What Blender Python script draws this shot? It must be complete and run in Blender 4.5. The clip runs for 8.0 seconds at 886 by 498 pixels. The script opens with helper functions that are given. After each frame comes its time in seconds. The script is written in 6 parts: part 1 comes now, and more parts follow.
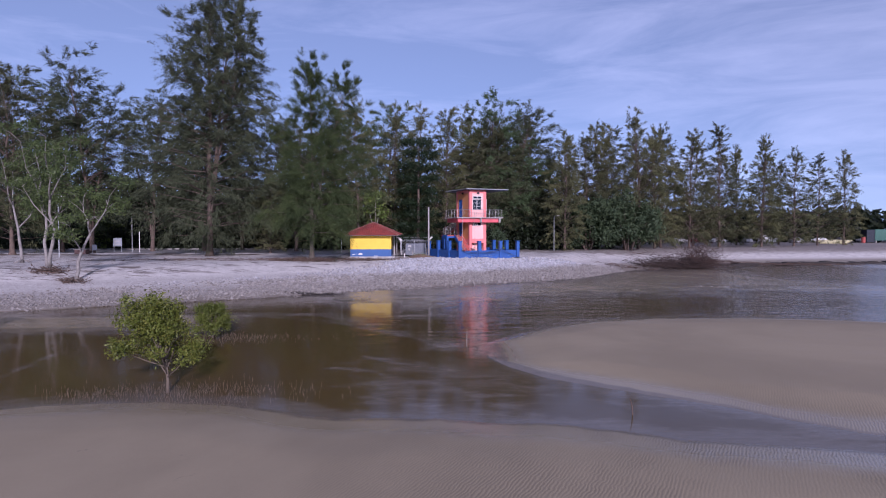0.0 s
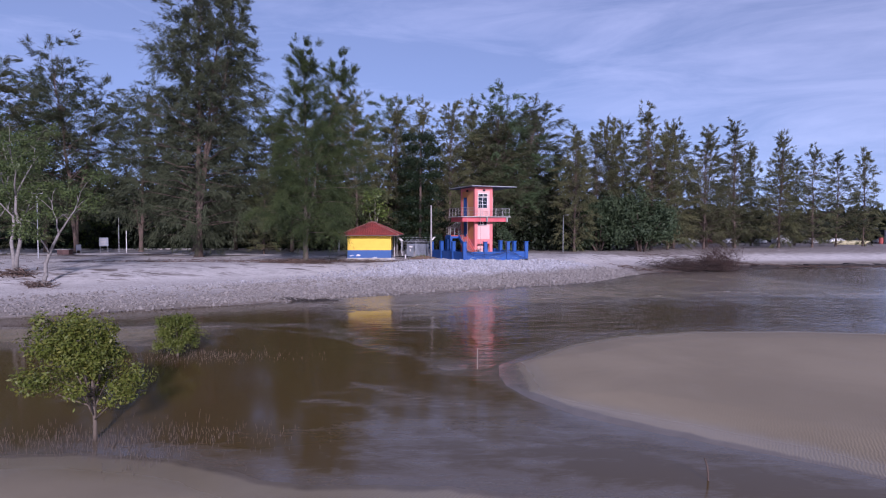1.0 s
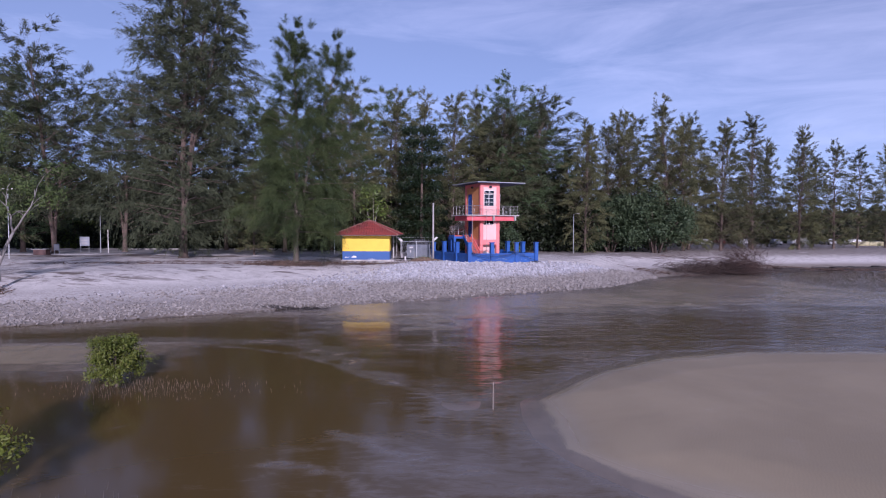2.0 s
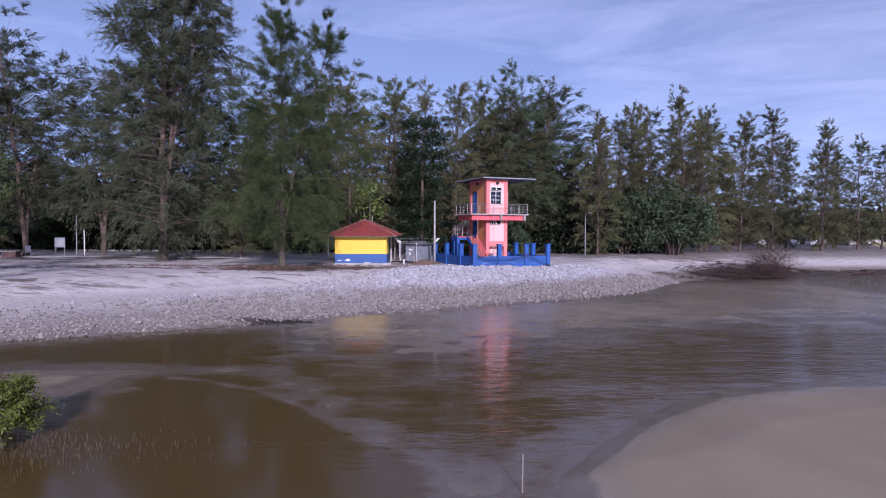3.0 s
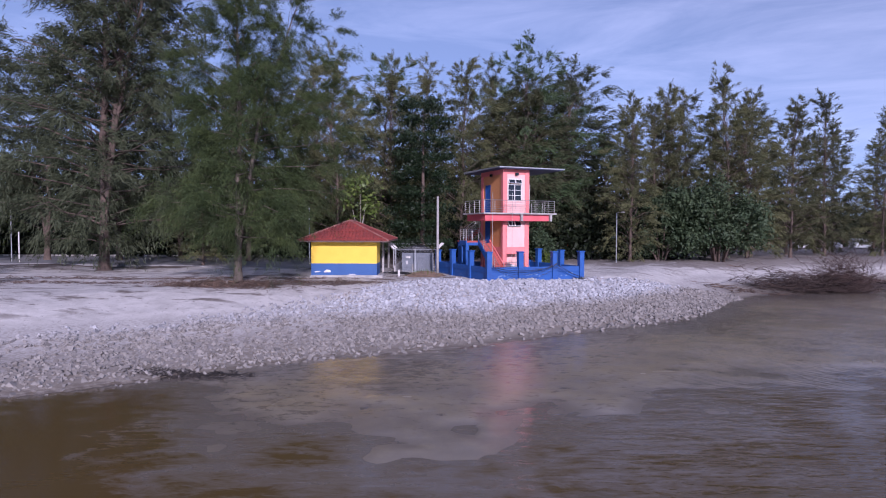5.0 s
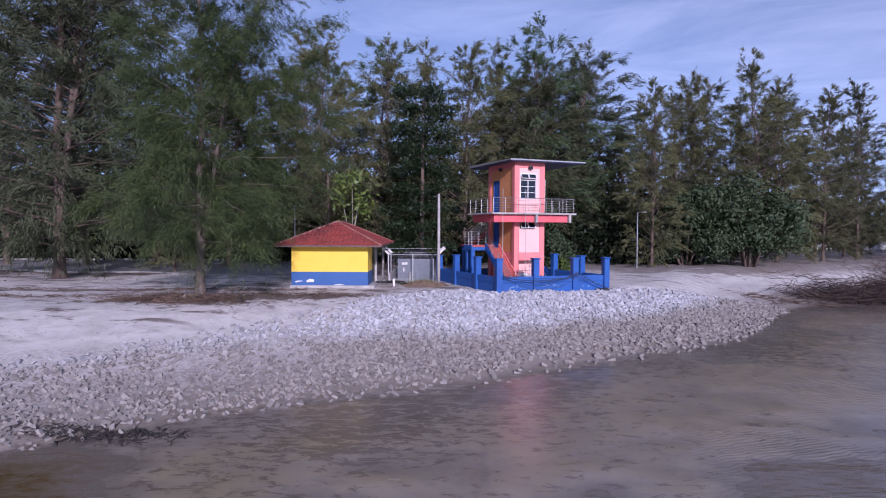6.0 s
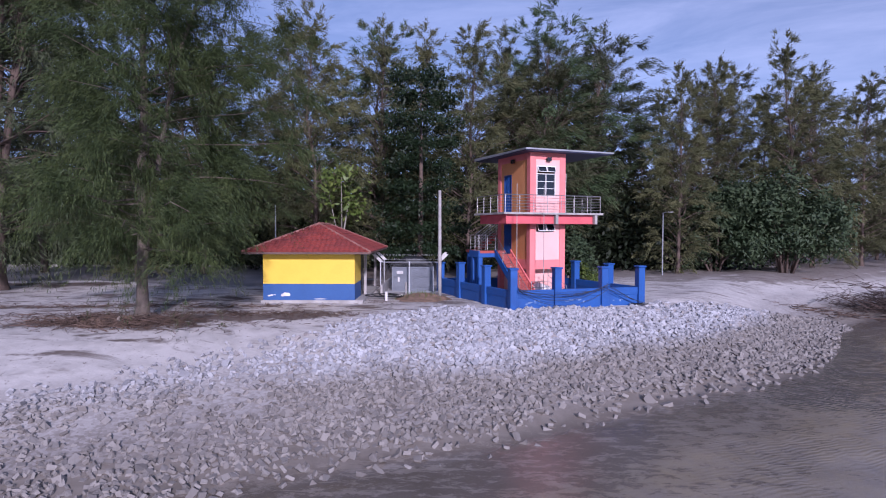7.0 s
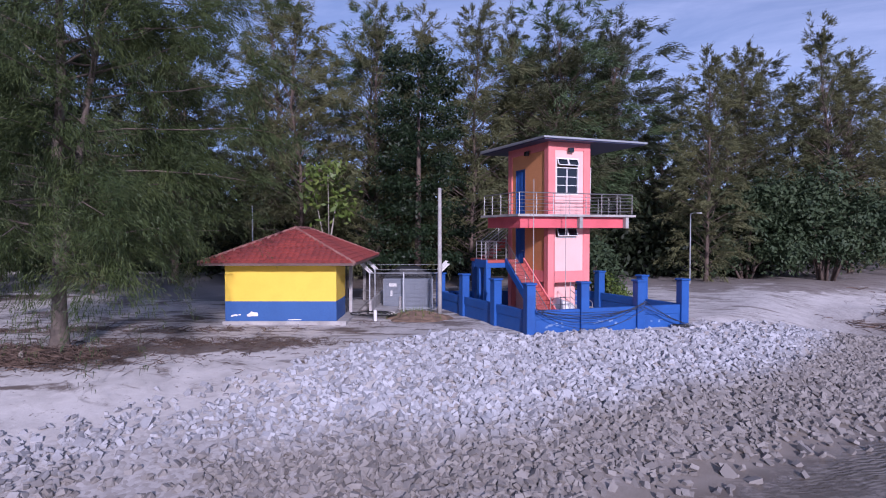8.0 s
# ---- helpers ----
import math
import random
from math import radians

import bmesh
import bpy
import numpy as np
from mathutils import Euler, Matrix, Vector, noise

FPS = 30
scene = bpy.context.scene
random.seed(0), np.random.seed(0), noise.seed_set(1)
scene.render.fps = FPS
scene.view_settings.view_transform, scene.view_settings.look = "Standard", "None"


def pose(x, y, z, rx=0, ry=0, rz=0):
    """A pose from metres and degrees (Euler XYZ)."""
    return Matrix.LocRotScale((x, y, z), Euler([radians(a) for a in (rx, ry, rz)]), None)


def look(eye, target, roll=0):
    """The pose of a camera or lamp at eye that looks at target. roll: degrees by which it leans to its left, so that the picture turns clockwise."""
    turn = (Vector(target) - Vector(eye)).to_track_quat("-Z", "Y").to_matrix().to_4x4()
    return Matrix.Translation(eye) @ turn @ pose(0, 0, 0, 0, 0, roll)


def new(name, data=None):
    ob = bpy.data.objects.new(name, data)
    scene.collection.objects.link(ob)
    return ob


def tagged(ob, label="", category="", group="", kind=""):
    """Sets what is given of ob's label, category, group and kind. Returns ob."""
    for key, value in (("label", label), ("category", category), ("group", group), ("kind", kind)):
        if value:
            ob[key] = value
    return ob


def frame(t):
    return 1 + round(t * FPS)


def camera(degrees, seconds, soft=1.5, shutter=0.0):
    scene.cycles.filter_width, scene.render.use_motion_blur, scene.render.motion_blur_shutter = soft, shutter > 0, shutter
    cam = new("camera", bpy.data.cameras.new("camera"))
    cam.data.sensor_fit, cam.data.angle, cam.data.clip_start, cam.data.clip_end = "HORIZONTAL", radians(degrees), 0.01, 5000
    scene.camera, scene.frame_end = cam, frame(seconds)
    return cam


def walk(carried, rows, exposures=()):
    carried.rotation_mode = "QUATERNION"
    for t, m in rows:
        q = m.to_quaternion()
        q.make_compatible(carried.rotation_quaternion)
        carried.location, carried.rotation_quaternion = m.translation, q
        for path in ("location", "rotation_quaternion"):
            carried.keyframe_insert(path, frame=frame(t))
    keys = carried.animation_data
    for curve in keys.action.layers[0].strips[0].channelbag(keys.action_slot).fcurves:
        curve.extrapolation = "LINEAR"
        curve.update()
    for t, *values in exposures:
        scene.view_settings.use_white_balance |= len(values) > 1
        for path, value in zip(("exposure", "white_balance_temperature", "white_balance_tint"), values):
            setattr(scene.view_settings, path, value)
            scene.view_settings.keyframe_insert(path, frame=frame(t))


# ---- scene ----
cam = camera(73.7, 8.0, soft=1.1)
PATH = [
    (0, (0.018, -0.001, 6.300), (0.028, 19.979, 5.652), -0.10),
    (0.5, (-0.091, 2.495, 6.326), (-0.111, 22.484, 5.678), 0.00),
    (1, (-0.161, 5.215, 6.304), (-0.221, 25.205, 5.646), 0.00),
    (1.5, (-0.255, 8.101, 6.310), (-0.345, 28.091, 5.641), 0.10),
    (3, (-0.527, 17.552, 6.399), (-0.677, 37.540, 5.711), 0.15),
    (3.5, (-0.623, 20.839, 6.475), (-0.803, 40.828, 5.787), 0.20),
    (4, (-0.705, 24.186, 6.534), (-0.905, 44.175, 5.845), 0.20),
    (4.5, (-0.753, 27.616, 6.569), (-0.983, 47.605, 5.881), 0.20),
    (6, (-0.952, 38.304, 6.835), (-1.252, 58.292, 6.146), 0.20),
    (6.5, (-1.063, 41.944, 6.889), (-1.373, 61.923, 6.211), 0.20),
    (7, (-1.143, 45.556, 6.952), (-1.463, 65.546, 6.304), 0.10),
    (7.5, (-1.200, 49.137, 7.057), (-1.530, 69.118, 6.429), 0.00),
    (8, (-1.242, 51.952, 7.210), (-1.582, 71.932, 6.582), 0.00),
]
walk(cam, [(t, look(eye, target, roll)) for t, eye, target, roll in PATH], [(0.0, 0.16, 5650, 35), (1.5, 0.21, 5650, 35), (3.0, 0.29, 5650, 35), (5.0, 0.29, 5580, 34), (8.0, 0.26, 5500, 33)])

# ---- sky, sun ----
SUN_AZ, SUN_EL = 167.0, 20.5   # compass bearing from +y clockwise, height, degrees
world = bpy.data.worlds.new("sky")
scene.world = world
world.use_nodes = True
wn, wl = world.node_tree.nodes, world.node_tree.links
wn.clear()
w_out = wn.new("ShaderNodeOutputWorld")
w_bg = wn.new("ShaderNodeBackground")
w_sky = wn.new("ShaderNodeTexSky")
w_sky.sky_type = "NISHITA"
w_sky.sun_disc = False
w_sky.sun_elevation, w_sky.sun_rotation = radians(SUN_EL), radians(SUN_AZ)
w_sky.air_density, w_sky.dust_density, w_sky.ozone_density = 0.9, 0.25, 2.1
w_tc = wn.new("ShaderNodeTexCoord")
w_map = wn.new("ShaderNodeMapping")
w_map.inputs["Scale"].default_value = (1.3, 1.3, 8.0)
w_map.inputs["Rotation"].default_value = (0.0, 0.06, 0.3)
w_n1 = wn.new("ShaderNodeTexNoise")
w_n1.inputs["Scale"].default_value = 2.2
w_n1.inputs["Detail"].default_value = 8.0
w_n1.inputs["Roughness"].default_value = 0.62
w_n1.inputs["Distortion"].default_value = 0.6
w_ramp = wn.new("ShaderNodeValToRGB")
w_ramp.color_ramp.elements[0].position, w_ramp.color_ramp.elements[0].color = 0.42, (0.44, 0.44, 0.44, 1)
w_ramp.color_ramp.elements[1].position, w_ramp.color_ramp.elements[1].color = 0.72, (1.0, 1.0, 1.0, 1)
w_mix = wn.new("ShaderNodeMix")
w_mix.data_type = "RGBA"
w_cloud = wn.new("ShaderNodeMix")
w_cloud.data_type = "RGBA"
w_cloud.blend_type = "ADD"
w_cloud.inputs[0].default_value = 1.0
w_cloud.inputs[7].default_value = (2.44, 2.36, 2.42, 1)
w_lift = wn.new("ShaderNodeMapping")   # hazy air: the pale band at the skyline stays low
w_lift.inputs["Scale"].default_value = (1.0, 1.0, 0.86)
w_lift.inputs["Location"].default_value = (0.0, 0.0, 0.14)
wl.new(w_tc.outputs["Generated"], w_lift.inputs[0])
wl.new(w_lift.outputs[0], w_sky.inputs[0])
wl.new(w_tc.outputs["Generated"], w_map.inputs[0])
wl.new(w_map.outputs[0], w_n1.inputs["Vector"])
w_sep = wn.new("ShaderNodeSeparateXYZ")   # the cloud veil thickens towards +x
w_veil = wn.new("ShaderNodeMath")
w_veil.operation = "MULTIPLY_ADD"
w_veil.inputs[1].default_value = 0.22
wl.new(w_tc.outputs["Generated"], w_sep.inputs[0])
wl.new(w_sep.outputs[0], w_veil.inputs[0])
wl.new(w_n1.outputs["Fac"], w_veil.inputs[2])
wl.new(w_veil.outputs[0], w_ramp.inputs[0])
wl.new(w_ramp.outputs[0], w_mix.inputs[0])
wl.new(w_sky.outputs[0], w_mix.inputs[6])
wl.new(w_sky.outputs[0], w_cloud.inputs[6])
wl.new(w_cloud.outputs[2], w_mix.inputs[7])
wl.new(w_mix.outputs[2], w_bg.inputs[0])
w_bg.inputs[1].default_value = 0.092
wl.new(w_bg.outputs[0], w_out.inputs[0])

sun_data = bpy.data.lights.new("sun", "SUN")
sun_data.energy, sun_data.angle, sun_data.color = 3.9, radians(3.0), (1.0, 0.94, 0.87)
sun = new("sun", sun_data)
az, el = radians(SUN_AZ), radians(SUN_EL)
sun_dir = Vector((math.sin(az) * math.cos(el), math.cos(az) * math.cos(el), math.sin(el)))
sun.matrix_world = look(sun_dir * 100, (0, 0, 0))


# ---- materials ----
def nodes_of(name):
    m = bpy.data.materials.new(name)
    m.use_nodes = True
    n, l = m.node_tree.nodes, m.node_tree.links
    return m, n, l, n["Principled BSDF"], n["Material Output"]


def mixed(n, l, fac, a, b, blend="MIX"):
    """A colour mix; a and b are sockets or colours, fac a socket or a number."""
    k = n.new("ShaderNodeMix")
    k.data_type, k.blend_type = "RGBA", blend
    for slot, value in ((0, fac), (6, a), (7, b)):
        if isinstance(value, bpy.types.NodeSocket):
            l.new(value, k.inputs[slot])
        elif slot == 0:
            k.inputs[0].default_value = value
        else:
            k.inputs[slot].default_value = (*value, 1)
    return k.outputs[2]


def ranged(n, l, value, a, b, lo=0.0, hi=1.0):
    """value from a..b mapped smoothly onto lo..hi."""
    k = n.new("ShaderNodeMapRange")
    k.interpolation_type = "SMOOTHSTEP"
    l.new(value, k.inputs[0])
    for slot, v in zip((1, 2, 3, 4), (a, b, lo, hi)):
        k.inputs[slot].default_value = v
    return k.outputs[0]


def sums(n, l, op, a, b):
    k = n.new("ShaderNodeMath")
    k.operation = op
    for slot, v in ((0, a), (1, b)):
        if isinstance(v, bpy.types.NodeSocket):
            l.new(v, k.inputs[slot])
        else:
            k.inputs[slot].default_value = v
    return k.outputs[0]


def noisy(n, l, vec, scale, detail=4.0, rough=0.55, distort=0.0):
    k = n.new("ShaderNodeTexNoise")
    k.inputs["Scale"].default_value, k.inputs["Detail"].default_value = scale, detail
    k.inputs["Roughness"].default_value, k.inputs["Distortion"].default_value = rough, distort
    l.new(vec, k.inputs["Vector"])
    return k.outputs["Fac"]


def place_of(n):
    return n.new("ShaderNodeNewGeometry").outputs["Position"]


def split(n, l, vec):
    k = n.new("ShaderNodeSeparateXYZ")
    l.new(vec, k.inputs[0])
    return k.outputs


def bumped(n, l, bsdf, height, strength, distance):
    k = n.new("ShaderNodeBump")
    k.inputs["Strength"].default_value, k.inputs["Distance"].default_value = strength, distance
    l.new(height, k.inputs["Height"])
    l.new(k.outputs[0], bsdf.inputs["Normal"])
    return k


def worn(name, colour, dark, rough=0.7, metal=0.0, broad=0.8, fine=14.0, amount=0.6, bump=0.25, dist=0.01, pieces=False):
    """A painted, plastered or natural surface with stains at two scales; pieces: each object differs a little."""
    m, n, l, bsdf, _ = nodes_of(name)
    pos = place_of(n)
    big, small = noisy(n, l, pos, broad, 5, 0.6, 0.3), noisy(n, l, pos, fine, 6, 0.65)
    col = mixed(n, l, sums(n, l, "MULTIPLY", ranged(n, l, big, 0.35, 0.75), amount), colour, dark)
    col = mixed(n, l, sums(n, l, "MULTIPLY", ranged(n, l, small, 0.45, 0.75), amount * 0.6), col, dark)
    if pieces:
        info = n.new("ShaderNodeObjectInfo").outputs["Random"]
        col = mixed(n, l, ranged(n, l, info, 0.0, 1.0, 0.0, 0.45), col, dark)
    l.new(col, bsdf.inputs["Base Color"])
    l.new(ranged(n, l, small, 0.2, 0.8, rough - 0.1, min(1.0, rough + 0.1)), bsdf.inputs["Roughness"])
    bsdf.inputs["Metallic"].default_value = metal
    bumped(n, l, bsdf, small, bump, dist)
    return m


def leafy(name, a, b, c, gloss=0.6, through_leaf=0.16):
    """Foliage: three greens, mixed leaf by leaf and clump by clump; some light comes through."""
    m, n, l, bsdf, out = nodes_of(name)
    geo = n.new("ShaderNodeNewGeometry")
    clump = noisy(n, l, geo.outputs["Position"], 0.45, 3, 0.6)
    col = mixed(n, l, ranged(n, l, clump, 0.35, 0.68), a, b)
    col = mixed(n, l, ranged(n, l, geo.outputs["Random Per Island"], 0.45, 1.0, 0.0, 0.8), col, c)
    whole = n.new("ShaderNodeObjectInfo").outputs["Random"]
    col = mixed(n, l, ranged(n, l, whole, 0.0, 1.0, 0.0, 0.55), col, b)
    l.new(col, bsdf.inputs["Base Color"])
    bsdf.inputs["Roughness"].default_value = gloss
    bsdf.inputs["Specular IOR Level"].default_value = 0.25
    tr = n.new("ShaderNodeBsdfTranslucent")
    l.new(col, tr.inputs[0])
    mx = n.new("ShaderNodeMixShader")
    mx.inputs[0].default_value = through_leaf
    l.new(bsdf.outputs[0], mx.inputs[1])
    l.new(tr.outputs[0], mx.inputs[2])
    l.new(mx.outputs[0], out.inputs[0])
    return m


def ground_material():
    """White beach sand above, rippled grey-brown flats below, dark wet mud at the water's level."""
    m, n, l, bsdf, _ = nodes_of("shore_sand")
    pos = place_of(n)
    x, y, z = split(n, l, pos)[:3]
    near_bank = n.new("ShaderNodeAttribute")
    near_bank.attribute_name = "shore"
    shore = near_bank.outputs["Fac"]
    n_big, n_mid, n_fine = noisy(n, l, pos, 0.12, 5, 0.6, 0.4), noisy(n, l, pos, 0.9, 6, 0.62, 0.3), noisy(n, l, pos, 30.0, 4, 0.7)
    zj = sums(n, l, "ADD", z, sums(n, l, "MULTIPLY", sums(n, l, "SUBTRACT", n_mid, 0.5), 0.24))
    flat = mixed(n, l, ranged(n, l, n_big, 0.3, 0.7), (0.294, 0.236, 0.154), (0.232, 0.184, 0.118))
    flat = mixed(n, l, ranged(n, l, n_fine, 0.4, 0.75, 0, 0.35), flat, (0.21, 0.165, 0.108))
    flat = mixed(n, l, ranged(n, l, shore, -5.0, -1.0), flat, mixed(n, l, ranged(n, l, n_mid, 0.35, 0.65), (0.185, 0.156, 0.130), (0.240, 0.206, 0.176)))
    beach = mixed(n, l, ranged(n, l, n_mid, 0.35, 0.7), (0.56, 0.522, 0.495), (0.43, 0.398, 0.375))
    flat = mixed(n, l, ranged(n, l, shore, -5.0, -1.0), flat, mixed(n, l, ranged(n, l, n_mid, 0.35, 0.65), (0.185, 0.156, 0.130), (0.240, 0.206, 0.176)))
    beach = mixed(n, l, ranged(n, l, noisy(n, l, pos, 3.5, 8, 0.75), 0.58, 0.66, 0, 0.8), beach, (0.12, 0.085, 0.065))
    col = mixed(n, l, ranged(n, l, zj, 0.55, 1.15), flat, beach)
    # needle litter under the trees behind the beach
    stretch = n.new("ShaderNodeMapping")
    stretch.inputs["Scale"].default_value = (0.28, 0.6, 1.0)
    l.new(pos, stretch.inputs[0])
    streak = noisy(n, l, stretch.outputs[0], 1.0, 7, 0.66, 0.5)
    inland = sums(n, l, "SUBTRACT", y, ranged(n, l, x, -9.0, 6.0, 0.0, 8.0))
    back = ranged(n, l, sums(n, l, "ADD", inland, sums(n, l, "MULTIPLY", n_big, 14.0)), 93.0, 107.0)
    litter = sums(n, l, "MULTIPLY", ranged(n, l, sums(n, l, "ADD", streak, sums(n, l, "MULTIPLY", back, 0.22)), 0.53, 0.63), sums(n, l, "MULTIPLY", ranged(n, l, zj, 1.5, 2.2), ranged(n, l, x, 5.0, -6.0, 0.75, 1.0)))
    mat_at = n.new("ShaderNodeAttribute")
    mat_at.attribute_name = "needle_mat"
    ragged = noisy(n, l, pos, 0.9, 9, 0.74, 0.6)
    litter = sums(n, l, "MAXIMUM", litter, ranged(n, l, sums(n, l, "ADD", ragged, sums(n, l, "MULTIPLY", mat_at.outputs["Fac"], 0.30)), 0.66, 0.72))
    col = mixed(n, l, sums(n, l, "MULTIPLY", litter, 0.88), col, mixed(n, l, ranged(n, l, n_fine, 0.35, 0.65), (0.055, 0.036, 0.028), (0.115, 0.076, 0.056)))
    # thin wrack lines strewn along the beach, thickened to paint in shadow lines too
    line = n.new("ShaderNodeMapping")
    line.inputs["Scale"].default_value = (0.6, 3.0, 1.0)
    line.inputs["Rotation"].default_value = (0, 0, -0.12)
    l.new(pos, line.inputs[0])
    wrack = ranged(n, l, noisy(n, l, line.outputs[0], 1.0, 8, 0.7, 0.6), 0.52, 0.575)
    wrack = sums(n, l, "MULTIPLY", wrack, sums(n, l, "MAXIMUM", ranged(n, l, y, 74.5, 77.5), ranged(n, l, x, -24.0, -32.0)))
    wrack = sums(n, l, "MULTIPLY", wrack, sums(n, l, "MULTIPLY", sums(n, l, "MULTIPLY", ranged(n, l, zj, 1.3, 1.8), ranged(n, l, x, 4.0, -6.0, 0.6, 1.0)), ranged(n, l, n_big, 0.36, 0.5)))
    col = mixed(n, l, sums(n, l, "MULTIPLY", wrack, 0.88), col, (0.10, 0.07, 0.054))
    # gravel between the stones of the bank
    cell = n.new("ShaderNodeTexVoronoi")
    cell.inputs["Scale"].default_value = 8.5
    l.new(pos, cell.inputs["Vector"])
    gravel = sums(n, l, "MULTIPLY", ranged(n, l, zj, 0.25, 0.5), ranged(n, l, zj, 1.75, 1.35))
    gravel = sums(n, l, "MULTIPLY", gravel, ranged(n, l, x, 34.0, 26.0))
    pebble = mixed(n, l, ranged(n, l, split(n, l, cell.outputs["Color"])[0], 0.0, 1.0), (0.20, 0.175, 0.16), (0.40, 0.37, 0.36))
    col = mixed(n, l, sums(n, l, "MULTIPLY", gravel, 0.6), col, pebble)
    wet = ranged(n, l, sums(n, l, "ADD", z, sums(n, l, "MULTIPLY", sums(n, l, "SUBTRACT", noisy(n, l, pos, 1.6, 7, 0.7, 0.5), 0.5), 0.14)), 0.11, -0.01)
    mud = mixed(n, l, ranged(n, l, n_mid, 0.35, 0.65), (0.188, 0.160, 0.134), (0.236, 0.204, 0.176))
    mud = mixed(n, l, ranged(n, l, z, 0.055, 0.0, 0.0, 0.9), mud, (0.150, 0.125, 0.102))
    soaked = mixed(n, l, ranged(n, l, n_mid, 0.35, 0.65), (0.130, 0.100, 0.070), (0.165, 0.128, 0.092))
    col = mixed(n, l, sums(n, l, "MULTIPLY", wet, ranged(n, l, y, 44.0, 50.0, 0.0, 0.95)), col, mud)
    # the soaked rim of the sand bars ends in a sharp line
    rim = sums(n, l, "ADD", z, sums(n, l, "MULTIPLY", sums(n, l, "SUBTRACT", noisy(n, l, pos, 1.1, 6, 0.6, 0.4), 0.5), 0.022))
    col = mixed(n, l, sums(n, l, "MULTIPLY", ranged(n, l, sums(n, l, "SUBTRACT", rim, ranged(n, l, y, 20.0, 27.0, -0.042, 0.0)), 0.066, 0.050), ranged(n, l, y, 48.0, 44.0, 0.0, 0.95)), col, soaked)
    tidemark = sums(n, l, "MULTIPLY", sums(n, l, "MULTIPLY", ranged(n, l, rim, 0.050, 0.058), ranged(n, l, rim, 0.072, 0.062)), sums(n, l, "MULTIPLY", ranged(n, l, n_fine, 0.40, 0.60), sums(n, l, "MULTIPLY", ranged(n, l, y, 23.0, 28.0), ranged(n, l, y, 46.0, 43.0, 0.0, 0.6))))
    col = mixed(n, l, tidemark, col, (0.05, 0.038, 0.03))
    # dark silt lines left by the ebb near the bank
    ebb = n.new("ShaderNodeMapping")
    ebb.inputs["Scale"].default_value = (0.62, 1.35, 1.0)
    ebb.inputs["Rotation"].default_value = (0, 0, -0.3)
    l.new(pos, ebb.inputs[0])
    silt = ranged(n, l, sums(n, l, "ADD", noisy(n, l, ebb.outputs[0], 1.9, 12, 0.80, 0.4), sums(n, l, "ADD", sums(n, l, "ADD", ranged(n, l, shore, -11.0, -1.5, -0.012, 0.068), ranged(n, l, x, 14.0, 26.0, 0.0, 0.012)), sums(n, l, "MULTIPLY", sums(n, l, "SUBTRACT", n_big, 0.5), 0.42))), 0.545, 0.595)
    silt = sums(n, l, "MULTIPLY", silt, sums(n, l, "MULTIPLY", ranged(n, l, y, 44.0, 50.0), ranged(n, l, shore, 1.2, 0.0)))
    col = mixed(n, l, sums(n, l, "MULTIPLY", silt, sums(n, l, "MULTIPLY", ranged(n, l, n_fine, 0.3, 0.6, 0.7, 1.0), 0.72)), col, (0.082, 0.064, 0.050))
    peat = sums(n, l, "MULTIPLY", sums(n, l, "MULTIPLY", ranged(n, l, shore, -0.9, 0.2), ranged(n, l, shore, 2.4, 1.2)), ranged(n, l, x, 40.0, 46.0))
    peat = sums(n, l, "MULTIPLY", peat, ranged(n, l, noisy(n, l, ebb.outputs[0], 1.1, 6, 0.7), 0.36, 0.48))
    col = mixed(n, l, peat, col, (0.022, 0.019, 0.017))
    # dark-troughed ripples on the flats under the bank
    crest = n.new("ShaderNodeTexWave")
    crest.inputs["Scale"].default_value, crest.inputs["Distortion"].default_value = 1.7, 8.0
    crest.inputs["Detail"].default_value, crest.inputs["Detail Scale"].default_value = 3.0, 0.9
    lay = n.new("ShaderNodeMapping")
    lay.inputs["Rotation"].default_value = (0, 0, 1.25)
    l.new(pos, lay.inputs[0])
    l.new(lay.outputs[0], crest.inputs["Vector"])
    trough = sums(n, l, "MULTIPLY", ranged(n, l, crest.outputs["Fac"], 0.62, 0.30), sums(n, l, "MULTIPLY", ranged(n, l, shore, -11.0, -3.0), ranged(n, l, shore, 0.6, -0.6)))
    trough = sums(n, l, "MULTIPLY", trough, sums(n, l, "MULTIPLY", ranged(n, l, noisy(n, l, pos, 0.16, 4, 0.6), 0.42, 0.56), ranged(n, l, y, 48.0, 54.0)))
    trough = sums(n, l, "MULTIPLY", trough, ranged(n, l, x, 7.0, 13.0, 0.06, 0.85))
    col = mixed(n, l, trough, col, (0.060, 0.052, 0.046))
    # sand ripples on the flats, coloured darker in the troughs
    turn = n.new("ShaderNodeMapping")
    turn.inputs["Rotation"].default_value = (0, 0, 0.5)
    l.new(pos, turn.inputs[0])
    wave = n.new("ShaderNodeTexWave")
    wave.inputs["Scale"].default_value, wave.inputs["Distortion"].default_value = 3.3, 7.0
    wave.inputs["Detail"].default_value, wave.inputs["Detail Scale"].default_value = 3.0, 0.8
    l.new(turn.outputs[0], wave.inputs["Vector"])
    low = sums(n, l, "MULTIPLY", ranged(n, l, z, 0.7, 0.35), sums(n, l, "MULTIPLY", ranged(n, l, n_big, 0.38, 0.55, 0.25, 1.0), sums(n, l, "MULTIPLY", ranged(n, l, y, 26.0, 17.0, 0.12, 1.0), ranged(n, l, x, -6.0, 3.0, 0.1, 1.0))))
